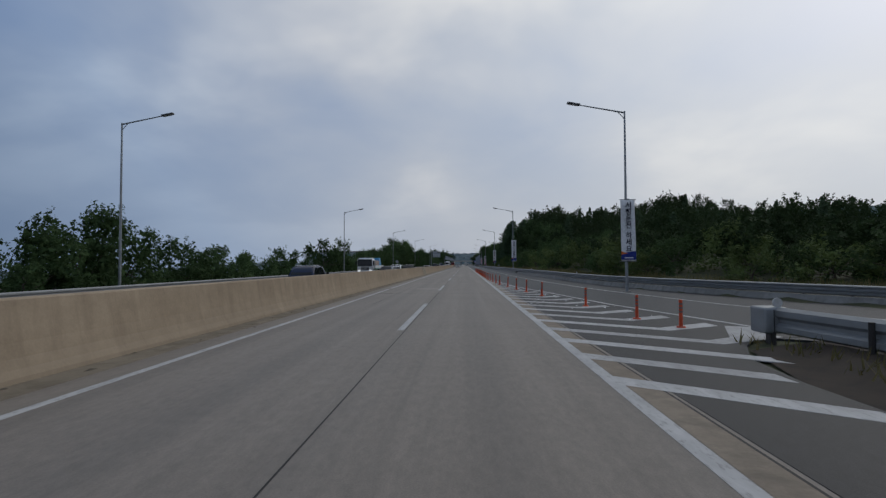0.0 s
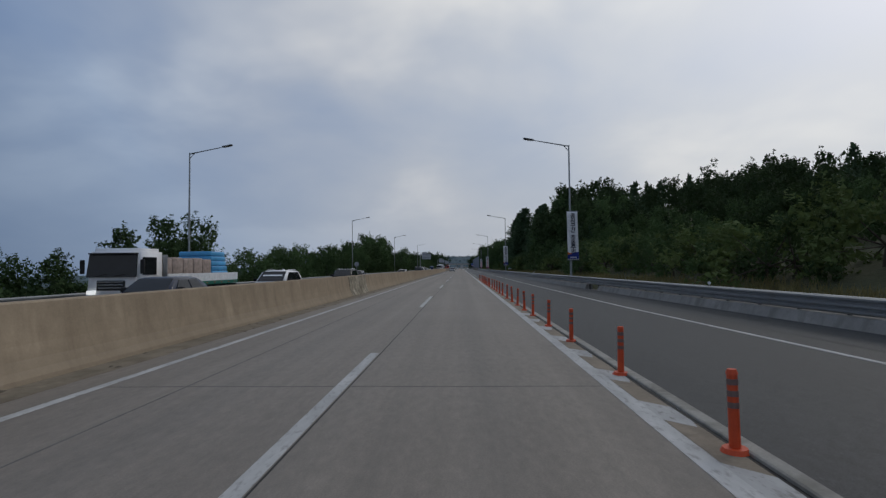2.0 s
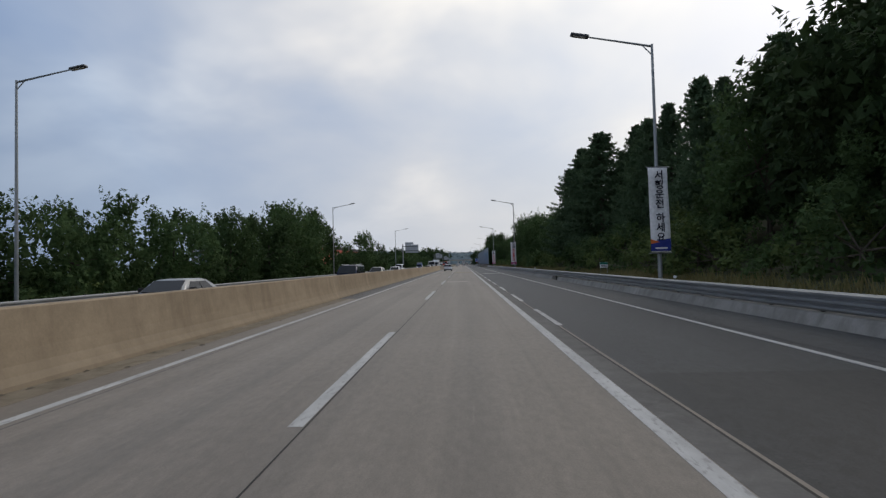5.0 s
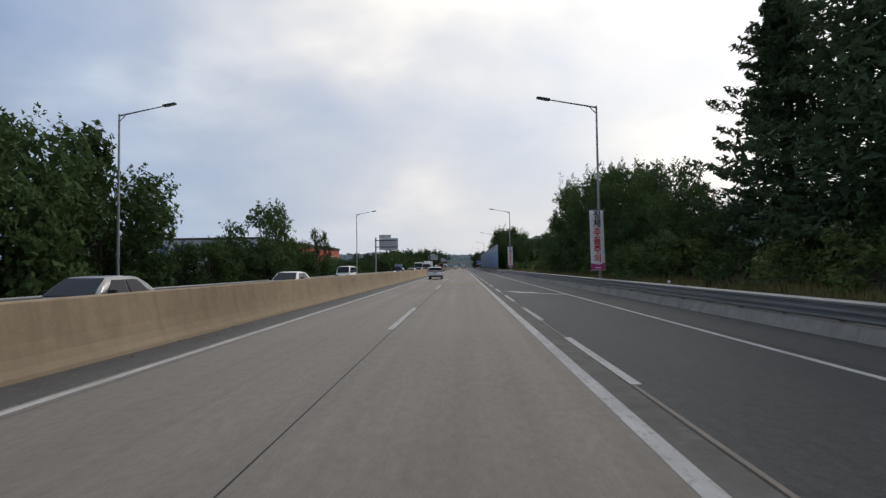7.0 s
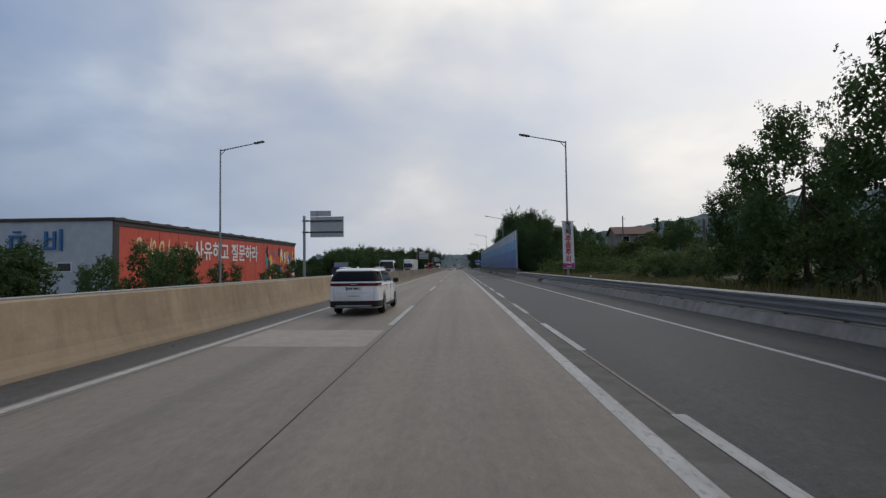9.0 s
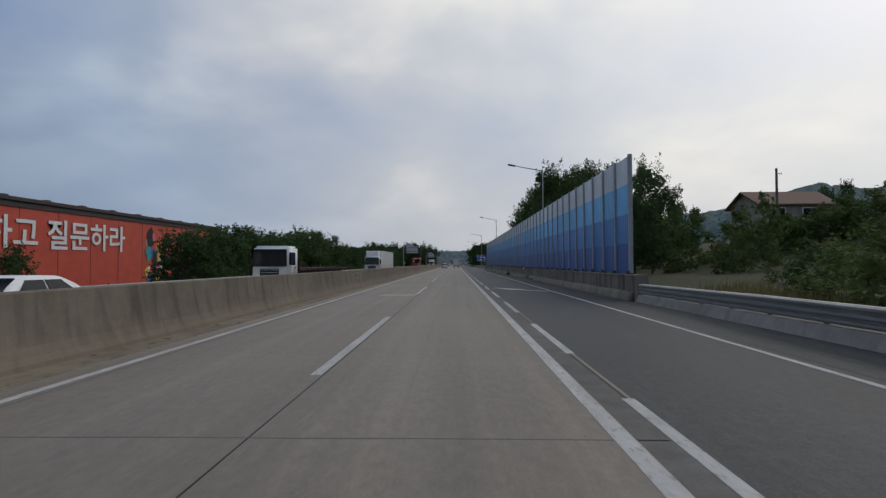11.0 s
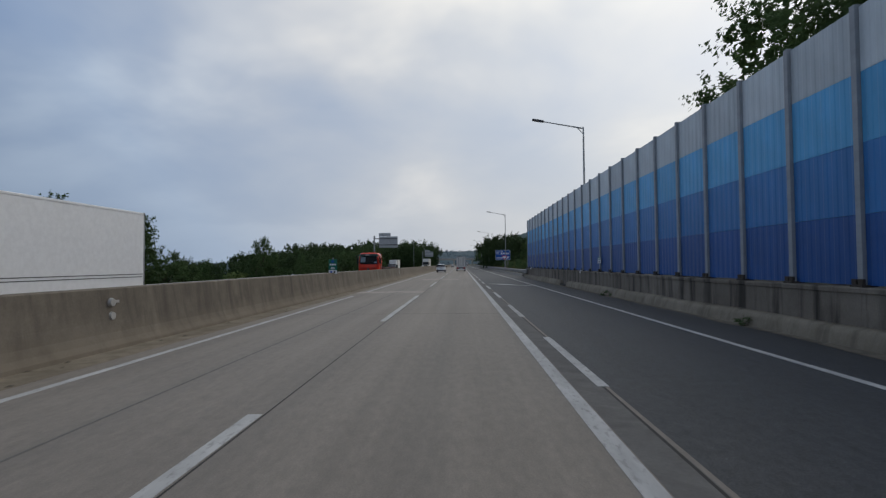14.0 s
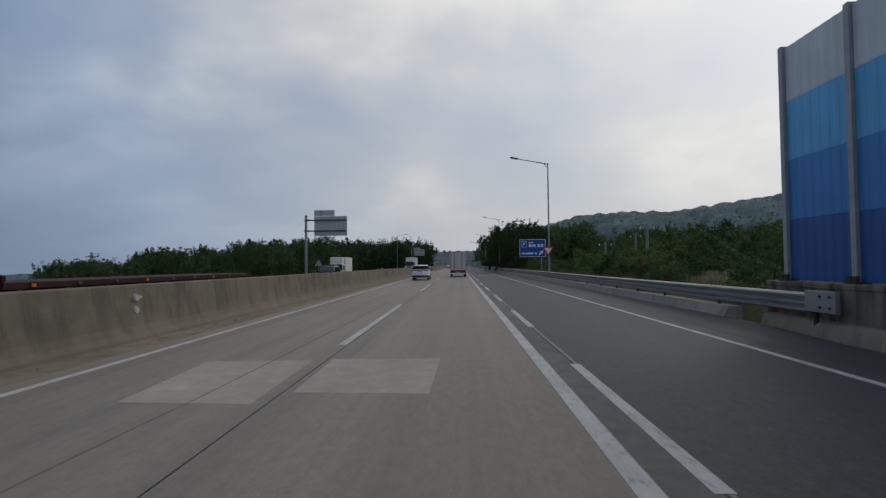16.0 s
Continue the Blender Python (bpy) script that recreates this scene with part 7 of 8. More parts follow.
        for y in (f + (L - wb) * 0.47, f + (L - wb) * 0.47 + wb):
            wheel(c, s * (w - 0.01), y, wheel_r, 0.22, M_DARKSTEEL)
        for u in (0.40, 0.56):
            part("door_handle", box(*sorted((s * (w - 0.01), s * (w + 0.025))), f + L * u, f + L * u + 0.2, belt - 0.14, belt - 0.11, 0.01), paint_mat, c)
        part("sill", box(*sorted((s * (w - 0.12), s * (w + 0.005))), f + L * 0.26, f + L * 0.72, 0.22, 0.36, 0.02), M_BLACK, c)
    part("grille", box(-w * 0.48, w * 0.48, f - 0.03, f + 0.1, hood * 0.50, hood * 0.74, 0.02), M_BLACK, c)
    part("front_bumper", box(-w * 0.85, w * 0.85, f - 0.04, f + 0.2, 0.25, hood * 0.46, 0.05), M_BLACK, c)
    bp = part("rear_bumper", box(-w * 0.88, w * 0.88, -f - 0.2, -f + 0.05, 0.27, 0.52, 0.05), M_BLACK, c)
    part("trim", box(-w * 0.6, w * 0.6, -f + 0.05, -f + 0.065, 0.31, 0.38, 0.005), M_CHROME, bp)
    pl = part("plate", box(-0.26, 0.26, -f + 0.0, -f + 0.02, belt - 0.42, belt - 0.28), M_PLATE, c)
    part("bar", box(-0.2, 0.2, -f + 0.02, -f + 0.024, belt - 0.38, belt - 0.32), M_INK, pl, "dark unreadable characters")
    pl = part("plate", box(-0.26, 0.26, f - 0.06, f - 0.04, hood * 0.40, hood * 0.40 + 0.12), M_PLATE, c)
    if wagon:
        for s in (1, -1):
            part("roof_rail", tube((s * wr * 0.86, y2 + 0.35, zr + 0.05), (s * wr * 0.86, y3 - 0.1, zr + 0.05), 0.022, seg=8), M_CHROME, c)
        part("tail_bar", box(-w * 0.84, w * 0.84, -f - 0.06, -f + 0.015, belt - 0.16, belt - 0.08, 0.02), M_TAILRED, c)
        part("aerial_fin", box(-0.04, 0.04, y3 - 0.6, y3 - 0.35, zr + 0.02, zr + 0.10, 0.02), paint_mat, c)
    return c


M_TINT = simple("tinted_glass", (0.006, 0.007, 0.009), 0.09)
M_TINT.node_tree.nodes["Principled BSDF"].inputs["Specular IOR Level"].default_value = 0.12
M_LENS = simple("dark_red_lens", (0.11, 0.010, 0.013), 0.22)


def minivan(at, rz, label):
    """A long family van, front at -y: sheet-metal body with wheel arches, glasshouse lofted upwards, curved panes laid on it."""
    c = thing("minivan", at, label, "minivan", "", "", rz)
    L, hw, wr = 5.42, 0.972, 0.372
    f, b = -L / 2, L / 2
    axles = (-1.90, 1.45)

    def plan(y):
        """Half-width of the body at a station."""
        return hw * lerp(y, [(f, 0.74), (f + 0.08, 0.86), (f + 0.25, 0.95), (f + 0.6, 0.99), (f + 1.2, 1.0), (b - 0.7, 1.0), (b - 0.35, 0.98), (b - 0.18, 0.945), (b - 0.08, 0.895), (b - 0.03, 0.845), (b, 0.78)])

    def top(y):
        return lerp(y, [(f, 0.72), (f + 0.06, 0.86), (f + 0.2, 0.96), (f + 0.6, 1.03), (f + 1.0, 1.10), (f + 1.35, 1.17), (b - 0.5, 1.215), (b, 1.20)])

    def under(y):
        z = lerp(y, [(f, 0.34), (f + 0.2, 0.26), (b - 0.3, 0.27), (b, 0.33)])
        for w in axles:
            if abs(y - w) < 0.43:
                z = max(z, wr + 0.02 + math.sqrt(0.43 ** 2 - (y - w) ** 2))
        return z

    ys = sorted({round(f + i * L / 74, 4) for i in range(75)} | {round(b - d, 4) for d in (0.02, 0.04, 0.08, 0.12)} | {round(w + s * 0.429, 4) for w in axles for s in (1, -1)} | {round(w + s * 0.4315, 4) for w in axles for s in (1, -1)})
    rings = []
    for y in ys:
        x, zt, zb = plan(y), top(y), under(y)
        half = [(x * 0.80, zb), (x * 0.975, zb + 0.012), (x * 0.995, zb + (zt - zb) * 0.28), (x, zb + (zt - zb) * 0.52), (x * 0.992, zb + (zt - zb) * 0.80), (x * 0.975, zt - 0.05), (x * 0.945, zt - 0.012), (x * 0.88, zt)]
        rings.append([(u, y, v) for u, v in half] + [(-u, y, v) for u, v in half[::-1]])
    body = part("body", loft(rings), M_CARWHITE, c, "", True)

    # glasshouse: outline at each height, side straight, rear corner, rear straight
    z0, z1 = 1.13, 1.70

    def edge(t):
        return (hw * (0.955 - 0.155 * t ** 1.2), f + 1.12 + 1.18 * t ** 0.9, b - 0.05 - 0.36 * t ** 1.5, 0.16 + 0.05 * t)

    def outline(t, grow=0.0):
        w, ya, yb, r = edge(t)
        w, ya, yb = w + grow, ya - grow, yb + grow
        pts = [(w, ya + 0.30 + (yb - r - ya - 0.30) * k / 10) for k in range(11)]
        pts += [(w - r + r * math.cos(a), yb - r + r * math.sin(a)) for a in (radians(18 * k) for k in range(1, 5))]
        pts += [((w - r) * (1 - k / 4), yb + 0.03 * (k / 4) ** 0.6) for k in range(5)]
        pts = [(w * 0.90, ya + 0.06), (w * 0.97, ya + 0.17)] + pts
        return pts + [(-x, y) for x, y in pts[-2::-1]]

    rings = [[(x, y, z0 + (z1 - z0) * t) for x, y in outline(t)] for t in (0, 0.12, 0.25, 0.4, 0.55, 0.7, 0.82, 0.92, 0.98)]
    rings += [[(x, y, z) for x, y in outline(1.0, -g)] for g, z in ((0.02, z1 + 0.012), (0.07, z1 + 0.032), (0.16, z1 + 0.048), (0.32, z1 + 0.058))]
    part("cabin", loft(rings), M_CARWHITE, c, "", True)

    def sheet(fn, nu, nv):
        """A thin curved pane through the points fn(u, v)."""
        bm = bmesh.new()
        g = [[bm.verts.new(fn(i / nu, j / nv)) for j in range(nv + 1)] for i in range(nu + 1)]
        for i in range(nu):
            for j in range(nv):
                bm.faces.new((g[i][j], g[i + 1][j], g[i + 1][j + 1], g[i][j + 1]))
        return bm

    def side(s, y0, y1, ta, tb, slant0=0.0, slant1=0.0, off=0.012):
        def fn(u, v):
            t = ta + (tb - ta) * v
            y = (y0 + slant0 * v) + ((y1 + slant1 * v) - (y0 + slant0 * v)) * u
            return (s * (edge(t)[0] + off), y, z0 + (z1 - z0) * t)
        return sheet(fn, 8, 5)

    def rear(ta, tb, spread, off=0.014):
        def fn(u, v):
            t = ta + (tb - ta) * v
            w, ya, yb, r = edge(t)
            q = (u * 2 - 1) * spread
            flat_, arc = w - r, r * math.pi / 2
            d = abs(q) * (flat_ + arc)
            if d <= flat_:
                x, y = d, yb + 0.03 * (1 - d / flat_) ** 0.6
            else:
                a = (d - flat_) / r
                x, y = flat_ + (r + off) * math.sin(a), yb - r + r * math.cos(a)
            return (math.copysign(x, q), y + off, z0 + (z1 - z0) * t)
        return sheet(fn, 26, 5)

    part("rear_window", rear(0.25, 0.91, 0.955), M_TINT, c, "dark tinted rear window")
    part("spoiler", rear(0.925, 1.0, 0.72, 0.05), M_CARWHITE, c)

    def screen(u, v):
        t = 0.14 + 0.80 * v
        w, ya, yb, r = edge(t)
        x = (u * 2 - 1) * w * 0.86
        return (x, ya + 0.045 * (abs(x) / w) ** 2 * 2 - 0.03, z0 + (z1 - z0) * t + 0.012)
    part("windscreen", sheet(screen, 10, 6), M_TINT, c)
    for s in (1, -1):
        part("side_window", side(s, b - 1.02, b - 0.19, 0.26, 0.90, 0.02, -0.25), M_TINT, c, "tinted rear quarter window")
        part("side_window", side(s, -0.42, b - 1.22, 0.20, 0.92, 0.06, 0.04), M_TINT, c, "tinted sliding door window")
        part("side_window", side(s, f + 1.75, -0.46, 0.18, 0.92, 0.56, 0.06), M_TINT, c)
        part("pillar_trim", side(s, b - 1.19, b - 1.05, 0.20, 0.94, 0.04, 0.02, 0.014), M_CARSILVER, c, "silver pillar trim")
        part("window_trim", side(s, f + 1.5, b - 1.2, 0.135, 0.16, 0, 0, 0.016), M_CHROME, c)
        part("mirror", box(*sorted((s * (hw + 0.02), s * (hw + 0.25))), f + 1.62, f + 1.78, 1.14, 1.32, 0.05), M_BLACK, c, "black door mirror")
        part("slide_rail", box(*sorted((s * (hw - 0.02), s * (hw + 0.003))), 0.72, b - 0.32, 1.085, 1.10), M_BLACK, body)
        for y in (-0.36, -0.18):
            part("door_handle", box(*sorted((s * (hw - 0.01), s * (hw + 0.03))), y + 0.02, y + 0.15, 1.04, 1.07, 0.012), M_CHROME, c)
        for y, za, zb in ((-0.27, 0.40, 1.13), (0.80, 0.92, 1.09), (-1.30, 0.50, 1.10)):
            part("door_seam", box(*sorted((s * (hw - 0.02), s * (hw + 0.001))), y, y + 0.005, za, zb), M_DARKSTEEL, body)
        part("sill", box(*sorted((s * (hw - 0.14), s * (hw + 0.008))), axles[0] + 0.44, axles[1] - 0.44, 0.24, 0.37, 0.025), M_BLACK, c, "black plastic sill")
        part("sill_trim", box(*sorted((s * (hw - 0.02), s * (hw + 0.014))), axles[0] + 0.5, axles[1] - 0.5, 0.365, 0.38, 0.004), M_CHROME, c)
        hx = sorted((s * hw * 0.50, s * hw * 0.84))
        part("headlight", box(hx[0], hx[1], f - 0.01, f + 0.16, 0.66, 0.84, 0.04), M_TINT, c)
        part("rear_reflector", box(*sorted((s * 0.50, s * 0.72)), b - 0.02, b + 0.042, 0.475, 0.50, 0.01), M_LENS, c)
        part("tailgate_seam", box(*sorted((s * 0.745, s * 0.750)), b - 0.05, b + 0.003, 0.56, 1.04), M_DARKSTEEL, body)
        for y in axles:
            wheel(c, s * (hw + 0.004), y, wr, 0.235, M_DARKSTEEL)
        part("roof_rail", tube((s * 0.70, f + 2.55, z1 + 0.085), (s * 0.66, b - 0.75, z1 + 0.085), 0.02, seg=8), M_CHROME, c)
        for y in (f + 2.6, b - 0.8):
            part("rail_foot", box(*sorted((s * 0.65, s * 0.71)), y - 0.06, y + 0.06, z1 + 0.01, z1 + 0.09, 0.01), M_CHROME, c)

    def wrap(za, zb, reach, off, thick=0.0):
        """A strip that follows the tail round both corners."""
        run = [(plan(y) * 0.985 + off, y) for y in (b - reach, b - reach * 0.8, b - reach * 0.6, b - reach * 0.4, b - 0.16, b - 0.08, b - 0.03)]
        run += [(hw * 0.78 + off * 0.5, b + off * 0.7), (hw * 0.6, b + off), (0.0, b + off * 1.2)]
        run = run + [(-x, y) for x, y in run[-2::-1]]
        n = len(run) - 1

        def fn(u, v):
            i = min(n, int(round(u * n)))
            x, y = run[i]
            tip = min(1.0, min(i, n - i) / 3.0)
            mid = (za + zb) / 2 + 0.2 * (zb - za)
            return (x, y, mid + (za + (zb - za) * v - mid) * (0.12 + 0.88 * tip if thick == 0 else 1.0))
        return sheet(fn, n, 2)

    part("tail_lamp", wrap(1.105, 1.215, 0.60, 0.018), M_LENS, c, "dark red full-width tail lamp")
    bumper = part("rear_bumper", wrap(0.33, 0.56, 0.85, 0.02, 1.0), M_BLACK, c, "black plastic rear bumper")
    part("skid_plate", box(-0.66, 0.66, b - 0.02, b + 0.05, 0.335, 0.405, 0.02), M_GALV, bumper, "silver skid plate")
    part("bumper_crease", box(-0.72, 0.72, b - 0.01, b + 0.012, 0.845, 0.853, 0.003), M_CARSILVER, body)
    part("tailgate_handle", box(-0.2, 0.2, b - 0.01, b + 0.02, 0.73, 0.75, 0.006), M_DARKSTEEL, body)
    part("badge", box(-0.13, 0.13, b + 0.012, b + 0.035, 1.145, 1.175, 0.006), M_CHROME, c)
    pl = part("plate", box(-0.30, 0.30, b - 0.005, b + 0.022, 0.945, 1.075, 0.006), M_PLATE, c)
    for x0, x1 in ((-0.20, -0.16), (-0.13, -0.07), (-0.05, 0.0), (0.05, 0.10), (0.12, 0.17), (0.19, 0.24)):
        part("bar", box(x0, x1, b + 0.022, b + 0.026, 0.97, 1.05), M_INK, pl, "dark unreadable character")
    part("plate_band", box(0.255, 0.295, b + 0.022, b + 0.025, 0.951, 1.069), M_LETTERBLUE, pl, "blue band on the plate")
    part("grille", box(-0.62, 0.62, f - 0.02, f + 0.1, 0.50, 0.72, 0.02), M_BLACK, c)
    part("front_bumper", box(-0.74, 0.74, f - 0.03, f + 0.2, 0.30, 0.48, 0.05), M_BLACK, c)
    part("aerial_fin", box(-0.035, 0.035, b - 0.95, b - 0.72, z1 + 0.04, z1 + 0.12, 0.02), M_CARWHITE, c)
    return c


SEDAN = (0.27, 0.42, 0.72, 0.90)
SUVR = (0.22, 0.42, 0.83, 0.98)
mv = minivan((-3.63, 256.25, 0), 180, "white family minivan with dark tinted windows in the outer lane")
# added second copy of this one minivan, at its later position
copy_thing(mv, pose(-3.75, 476.8, 0, 0, 0, 180))["label"] = "same white family minivan again, at its later place far ahead"
car("suv", (-11.6, 34.5, 0), 180, "dark blue estate car on the oncoming carriageway", "car", M_CARNAVY, 4.7, 1.88, 1.70, 1.02, 0.98, SUVR)
car("suv", (-11.6, 82.0, 0), 0, "white sport utility car coming the other way", "car", M_CARWHITE, 4.7, 1.88, 1.68, 1.02, 0.98, SUVR, lights=False)
car("suv", (-11.3, 99.2, 0), 0, "black sport utility car with its headlights on", "car", M_CARBLACK, 4.8, 1.9, 1.70, 1.02, 0.98, SUVR, lights=True)
car("sedan", (-11.2, 69.0, 0), 0, "dark grey saloon car coming the other way", "car", M_CARNAVY, 4.9, 1.86, 1.52, 0.98, 0.9, SEDAN, wagon=False)
car("van", (-10.7, 178.3, 0), 0, "dark blue people carrier coming the other way", "van", M_CARNAVY, 5.1, 1.95, 1.92, 1.12, 1.08, (0.14, 0.28, 0.95, 0.99))
car("sedan", (-14.6, 121.0, 0), 0, "black saloon car in the far oncoming lane", "car", M_CARBLACK, 4.9, 1.86, 1.46, 0.96, 0.88, SEDAN, lights=True, wagon=False)
car("sedan", (-11.6, 150.0, 0), 0, "silver saloon car coming the other way", "car", M_CARSILVER, 4.8, 1.85, 1.46, 0.96, 0.88, SEDAN, wagon=False)
car("sedan", (-11.6, 198.5, 0), 0, "silver saloon car coming the other way", "car", M_CARSILVER, 4.9, 1.86, 1.60, 1.0, 0.92, SEDAN, wagon=False)
car("sedan", (-11.6, 217.0, 0), 0, "white saloon car coming the other way", "car", M_CARWHITE, 4.9, 1.86, 1.55, 1.0, 0.92, SEDAN, wagon=False)
car("van", (-14.6, 247.0, 0), 0, "white delivery van coming the other way", "van", M_CARWHITE, 4.7, 1.78, 1.95, 1.15, 1.1, (0.10, 0.22, 0.96, 0.995))
car("sedan", (-11.6, 300.0, 0), 0, "white saloon car coming the other way", "car", M_CARWHITE, 4.8, 1.85, 1.5, 0.98, 0.9, SEDAN, wagon=False)
car("suv", (-14.2, 474.0, 0), 0, "dark sport utility car with its headlights on", "car", M_CARNAVY, 4.7, 1.9, 1.72, 1.05, 1.0, SUVR, lights=True)
car("sedan", (-3.9, 640.0, 0), 180, "silver saloon car far ahead", "car", M_CARSILVER, 4.8, 1.85, 1.46, 0.96, 0.88, SEDAN, wagon=False)
car("sedan", (-14.0, 560.0, 0), 0, "white saloon car far ahead on the oncoming side", "car", M_CARWHITE, 4.8, 1.85, 1.5, 0.98, 0.9, SEDAN, wagon=False)


def truck(name, at, rz, label, cab_mat, box_mat, L, W, H, cab_len, cab_h, kind="box"):
    """A lorry with its front at -y: cab, chassis and a box, loaded bed or bare flatbed."""
    t = thing(name, at, label, "truck", "", "", rz)
    w, f = W / 2, -L / 2
    cab = box(-w * 0.96, w * 0.96, f, f + cab_len, 0.55, cab_h, 0.0)
    for v in cab.verts:
        if v.co.z > 1.2 and v.co.y < f + 0.1:
            v.co.y += 0.22
            v.co.x *= 0.95
    bmesh.ops.bevel(cab, geom=cab.edges[:], offset=0.15, segments=4, affect="EDGES")
    cb = part("cab", cab, cab_mat, t, "", True)
    part("sun_visor", box(-w * 0.84, w * 0.84, f + 0.02, f + 0.30, cab_h * 0.90, cab_h * 0.925, 0.01), M_BLACK, t)
    for x0 in (-w * 0.55, w * 0.12):
        part("wiper", tube((x0, f - 0.03, cab_h * 0.565), (x0 + w * 0.42, f + 0.01, cab_h * 0.60), 0.014, seg=6), M_BLACK, t)
    for s in (1, -1):
        x = sorted((s * w * 0.965, s * w * 0.985))
        part("door_handle", box(x[0], x[1], f + cab_len * 0.66, f + cab_len * 0.76, cab_h * 0.50, cab_h * 0.53, 0.005), M_BLACK, t)
        x = sorted((s * w * 0.80, s * w * 0.965))
        part("step", box(x[0], x[1], f + cab_len * 0.30, f + cab_len * 0.62, 0.42, 0.52, 0.02), M_DARKSTEEL, t)
        x = sorted((s * w * 0.40, s * w * 0.62))
        part("fog_lamp", box(x[0], x[1], f - 0.06, f + 0.02, 0.48, 0.58, 0.02), M_CHROME, t)
        x = sorted((s * w * 0.75, s * w * 0.97))
        part("mudguard", box(x[0], x[1], f + cab_len * 0.2, f + cab_len * 0.2 + 1.5, 0.98, 1.06, 0.03), M_BLACK, t)
    for k in range(3):
        z = 1.0 + (cab_h * 0.5 - 1.0) * (k + 0.5) / 3
        part("grille_bar", box(-w * 0.46, w * 0.46, f - 0.035, f - 0.015, z - 0.02, z + 0.02, 0.005), M_CHROME, t)
    part("windscreen", pane([(-w * 0.90, f + 0.05, cab_h * 0.55), (w * 0.90, f + 0.05, cab_h * 0.55), (w * 0.86, f + 0.20, cab_h * 0.91), (-w * 0.86, f + 0.20, cab_h * 0.91)], 0, 1, 0, 1, (0, -0.05, 0)), M_GLASS, t)
    for s in (1, -1):
        x = sorted((s * w * 0.955, s * w * 0.975))
        part("side_window", box(x[0], x[1], f + 0.35, f + cab_len * 0.7, cab_h * 0.58, cab_h * 0.86, 0.005), M_GLASS, t)
        x = sorted((s * w * 0.55, s * w * 0.86))
        part("headlight", box(x[0], x[1], f - 0.03, f + 0.05, 0.78, 0.95, 0.02), M_HEAD, t)
        x = sorted((s * (w + 0.02), s * (w + 0.2)))
        part("mirror", box(x[0], x[1], f + 0.05, f + 0.15, cab_h * 0.6, cab_h * 0.82, 0.03), M_BLACK, t)
        x = sorted((s * w * 0.50, s * w * 0.95))
        part("tail_lamp", box(x[0], x[1], -f - 0.04, -f + 0.025, 0.68, 0.94, 0.01), M_TAILRED, t)
        for y in (f + 0.75 + cab_len * 0.2, -f - L * 0.26, -f - L * 0.26 + 1.1):
            wheel(t, s * (w - 0.03), y, 0.47, 0.28, M_DARKSTEEL)
    part("grille", box(-w * 0.5, w * 0.5, f - 0.02, f + 0.05, 0.95, cab_h * 0.5, 0.02), M_BLACK, t)
    part("bumper", box(-w * 0.96, w * 0.96, f - 0.05, f + 0.25, 0.38, 0.74, 0.05), cab_mat, t)
    part("chassis", box(-w * 0.45, w * 0.45, f + cab_len, -f - 0.1, 0.62, 0.98), M_DARKSTEEL, t)
    part("rear_bumper", box(-w * 0.9, w * 0.9, -f - 0.12, -f, 0.42, 0.56, 0.02), M_SIGNWHITE, t)
    part("underrun_guard", box(-w * 0.95, w * 0.95, -f - 0.05, -f + 0.01, 0.60, 0.98, 0.02), M_DARKSTEEL, t)
    pl = part("plate", box(-0.26, 0.26, -f, -f + 0.03, 0.6, 0.74), M_PLATE, t)
    part("bar", box(-0.2, 0.2, -f + 0.03, -f + 0.034, 0.64, 0.7), M_INK, pl, "dark unreadable characters")
    y0 = f + cab_len + 0.15
    if kind == "box":
        bx = part("cargo_box", box(-w, w, y0, -f, 1.0, H, 0.03), box_mat, t)
        for x0, x1 in ((-w + 0.06, -0.02), (0.02, w - 0.06)):
            d = part("door", box(x0, x1, -f, -f + 0.03, 1.08, H - 0.1, 0.01), M_DOORGREY, bx, "ribbed grey rear door")
            for k in range(1, 4):
                xx = x0 + (x1 - x0) * k / 4
                part("rib", box(xx - 0.035, xx + 0.035, -f + 0.03, -f + 0.06, 1.12, H - 0.14, 0.005), M_BOXWHITE if k != 2 else M_DARKSTEEL, d, "upright locking bar")
        for s in (1, -1):
            x = sorted((s * (w - 0.05), s * w * 1.0))
            part("frame_post", box(x[0], x[1], -f - 0.02, -f + 0.06, 1.0, H, 0.01), M_GALV, bx)
        part("frame_beam", box(-w, w, -f - 0.02, -f + 0.06, H - 0.1, H + 0.03, 0.01), M_GALV, bx)
        part("roof_lamp", box(-0.25, 0.25, -f - 0.1, -f, H + 0.03, H + 0.13, 0.02), M_DARKSTEEL, bx)
        part("deflector", box(-w * 0.8, w * 0.8, f + 0.6, f + cab_len, cab_h, min(H, cab_h + 0.8), 0.12), cab_mat, t)
    else:
        lift = 0.32 if kind == "flat" else 0.0
        bed = part("bed", box(-w, w, y0, -f, 1.0 + lift, 1.2 + lift, 0.02), M_BEDRED if kind == "flat" else M_SIGNGREEN, t)
        if lift:
            part("subframe", box(-w * 0.5, w * 0.5, y0, -f - 0.1, 0.98, 1.0 + lift), M_DARKSTEEL, bed)
            part("headboard", box(-w, w, y0, y0 + 0.1, 1.2 + lift, 2.1, 0.02), M_BEDRED, bed)
            for k in range(7):
                yy = y0 + (-f - y0) * (k + 0.5) / 7
                for s in (1, -1):
                    x = sorted((s * (w - 0.12), s * (w - 0.04)))
                    part("stake", box(x[0], x[1], yy - 0.05, yy + 0.05, 1.2 + lift, 1.36 + lift, 0.01), M_DARKSTEEL, bed)
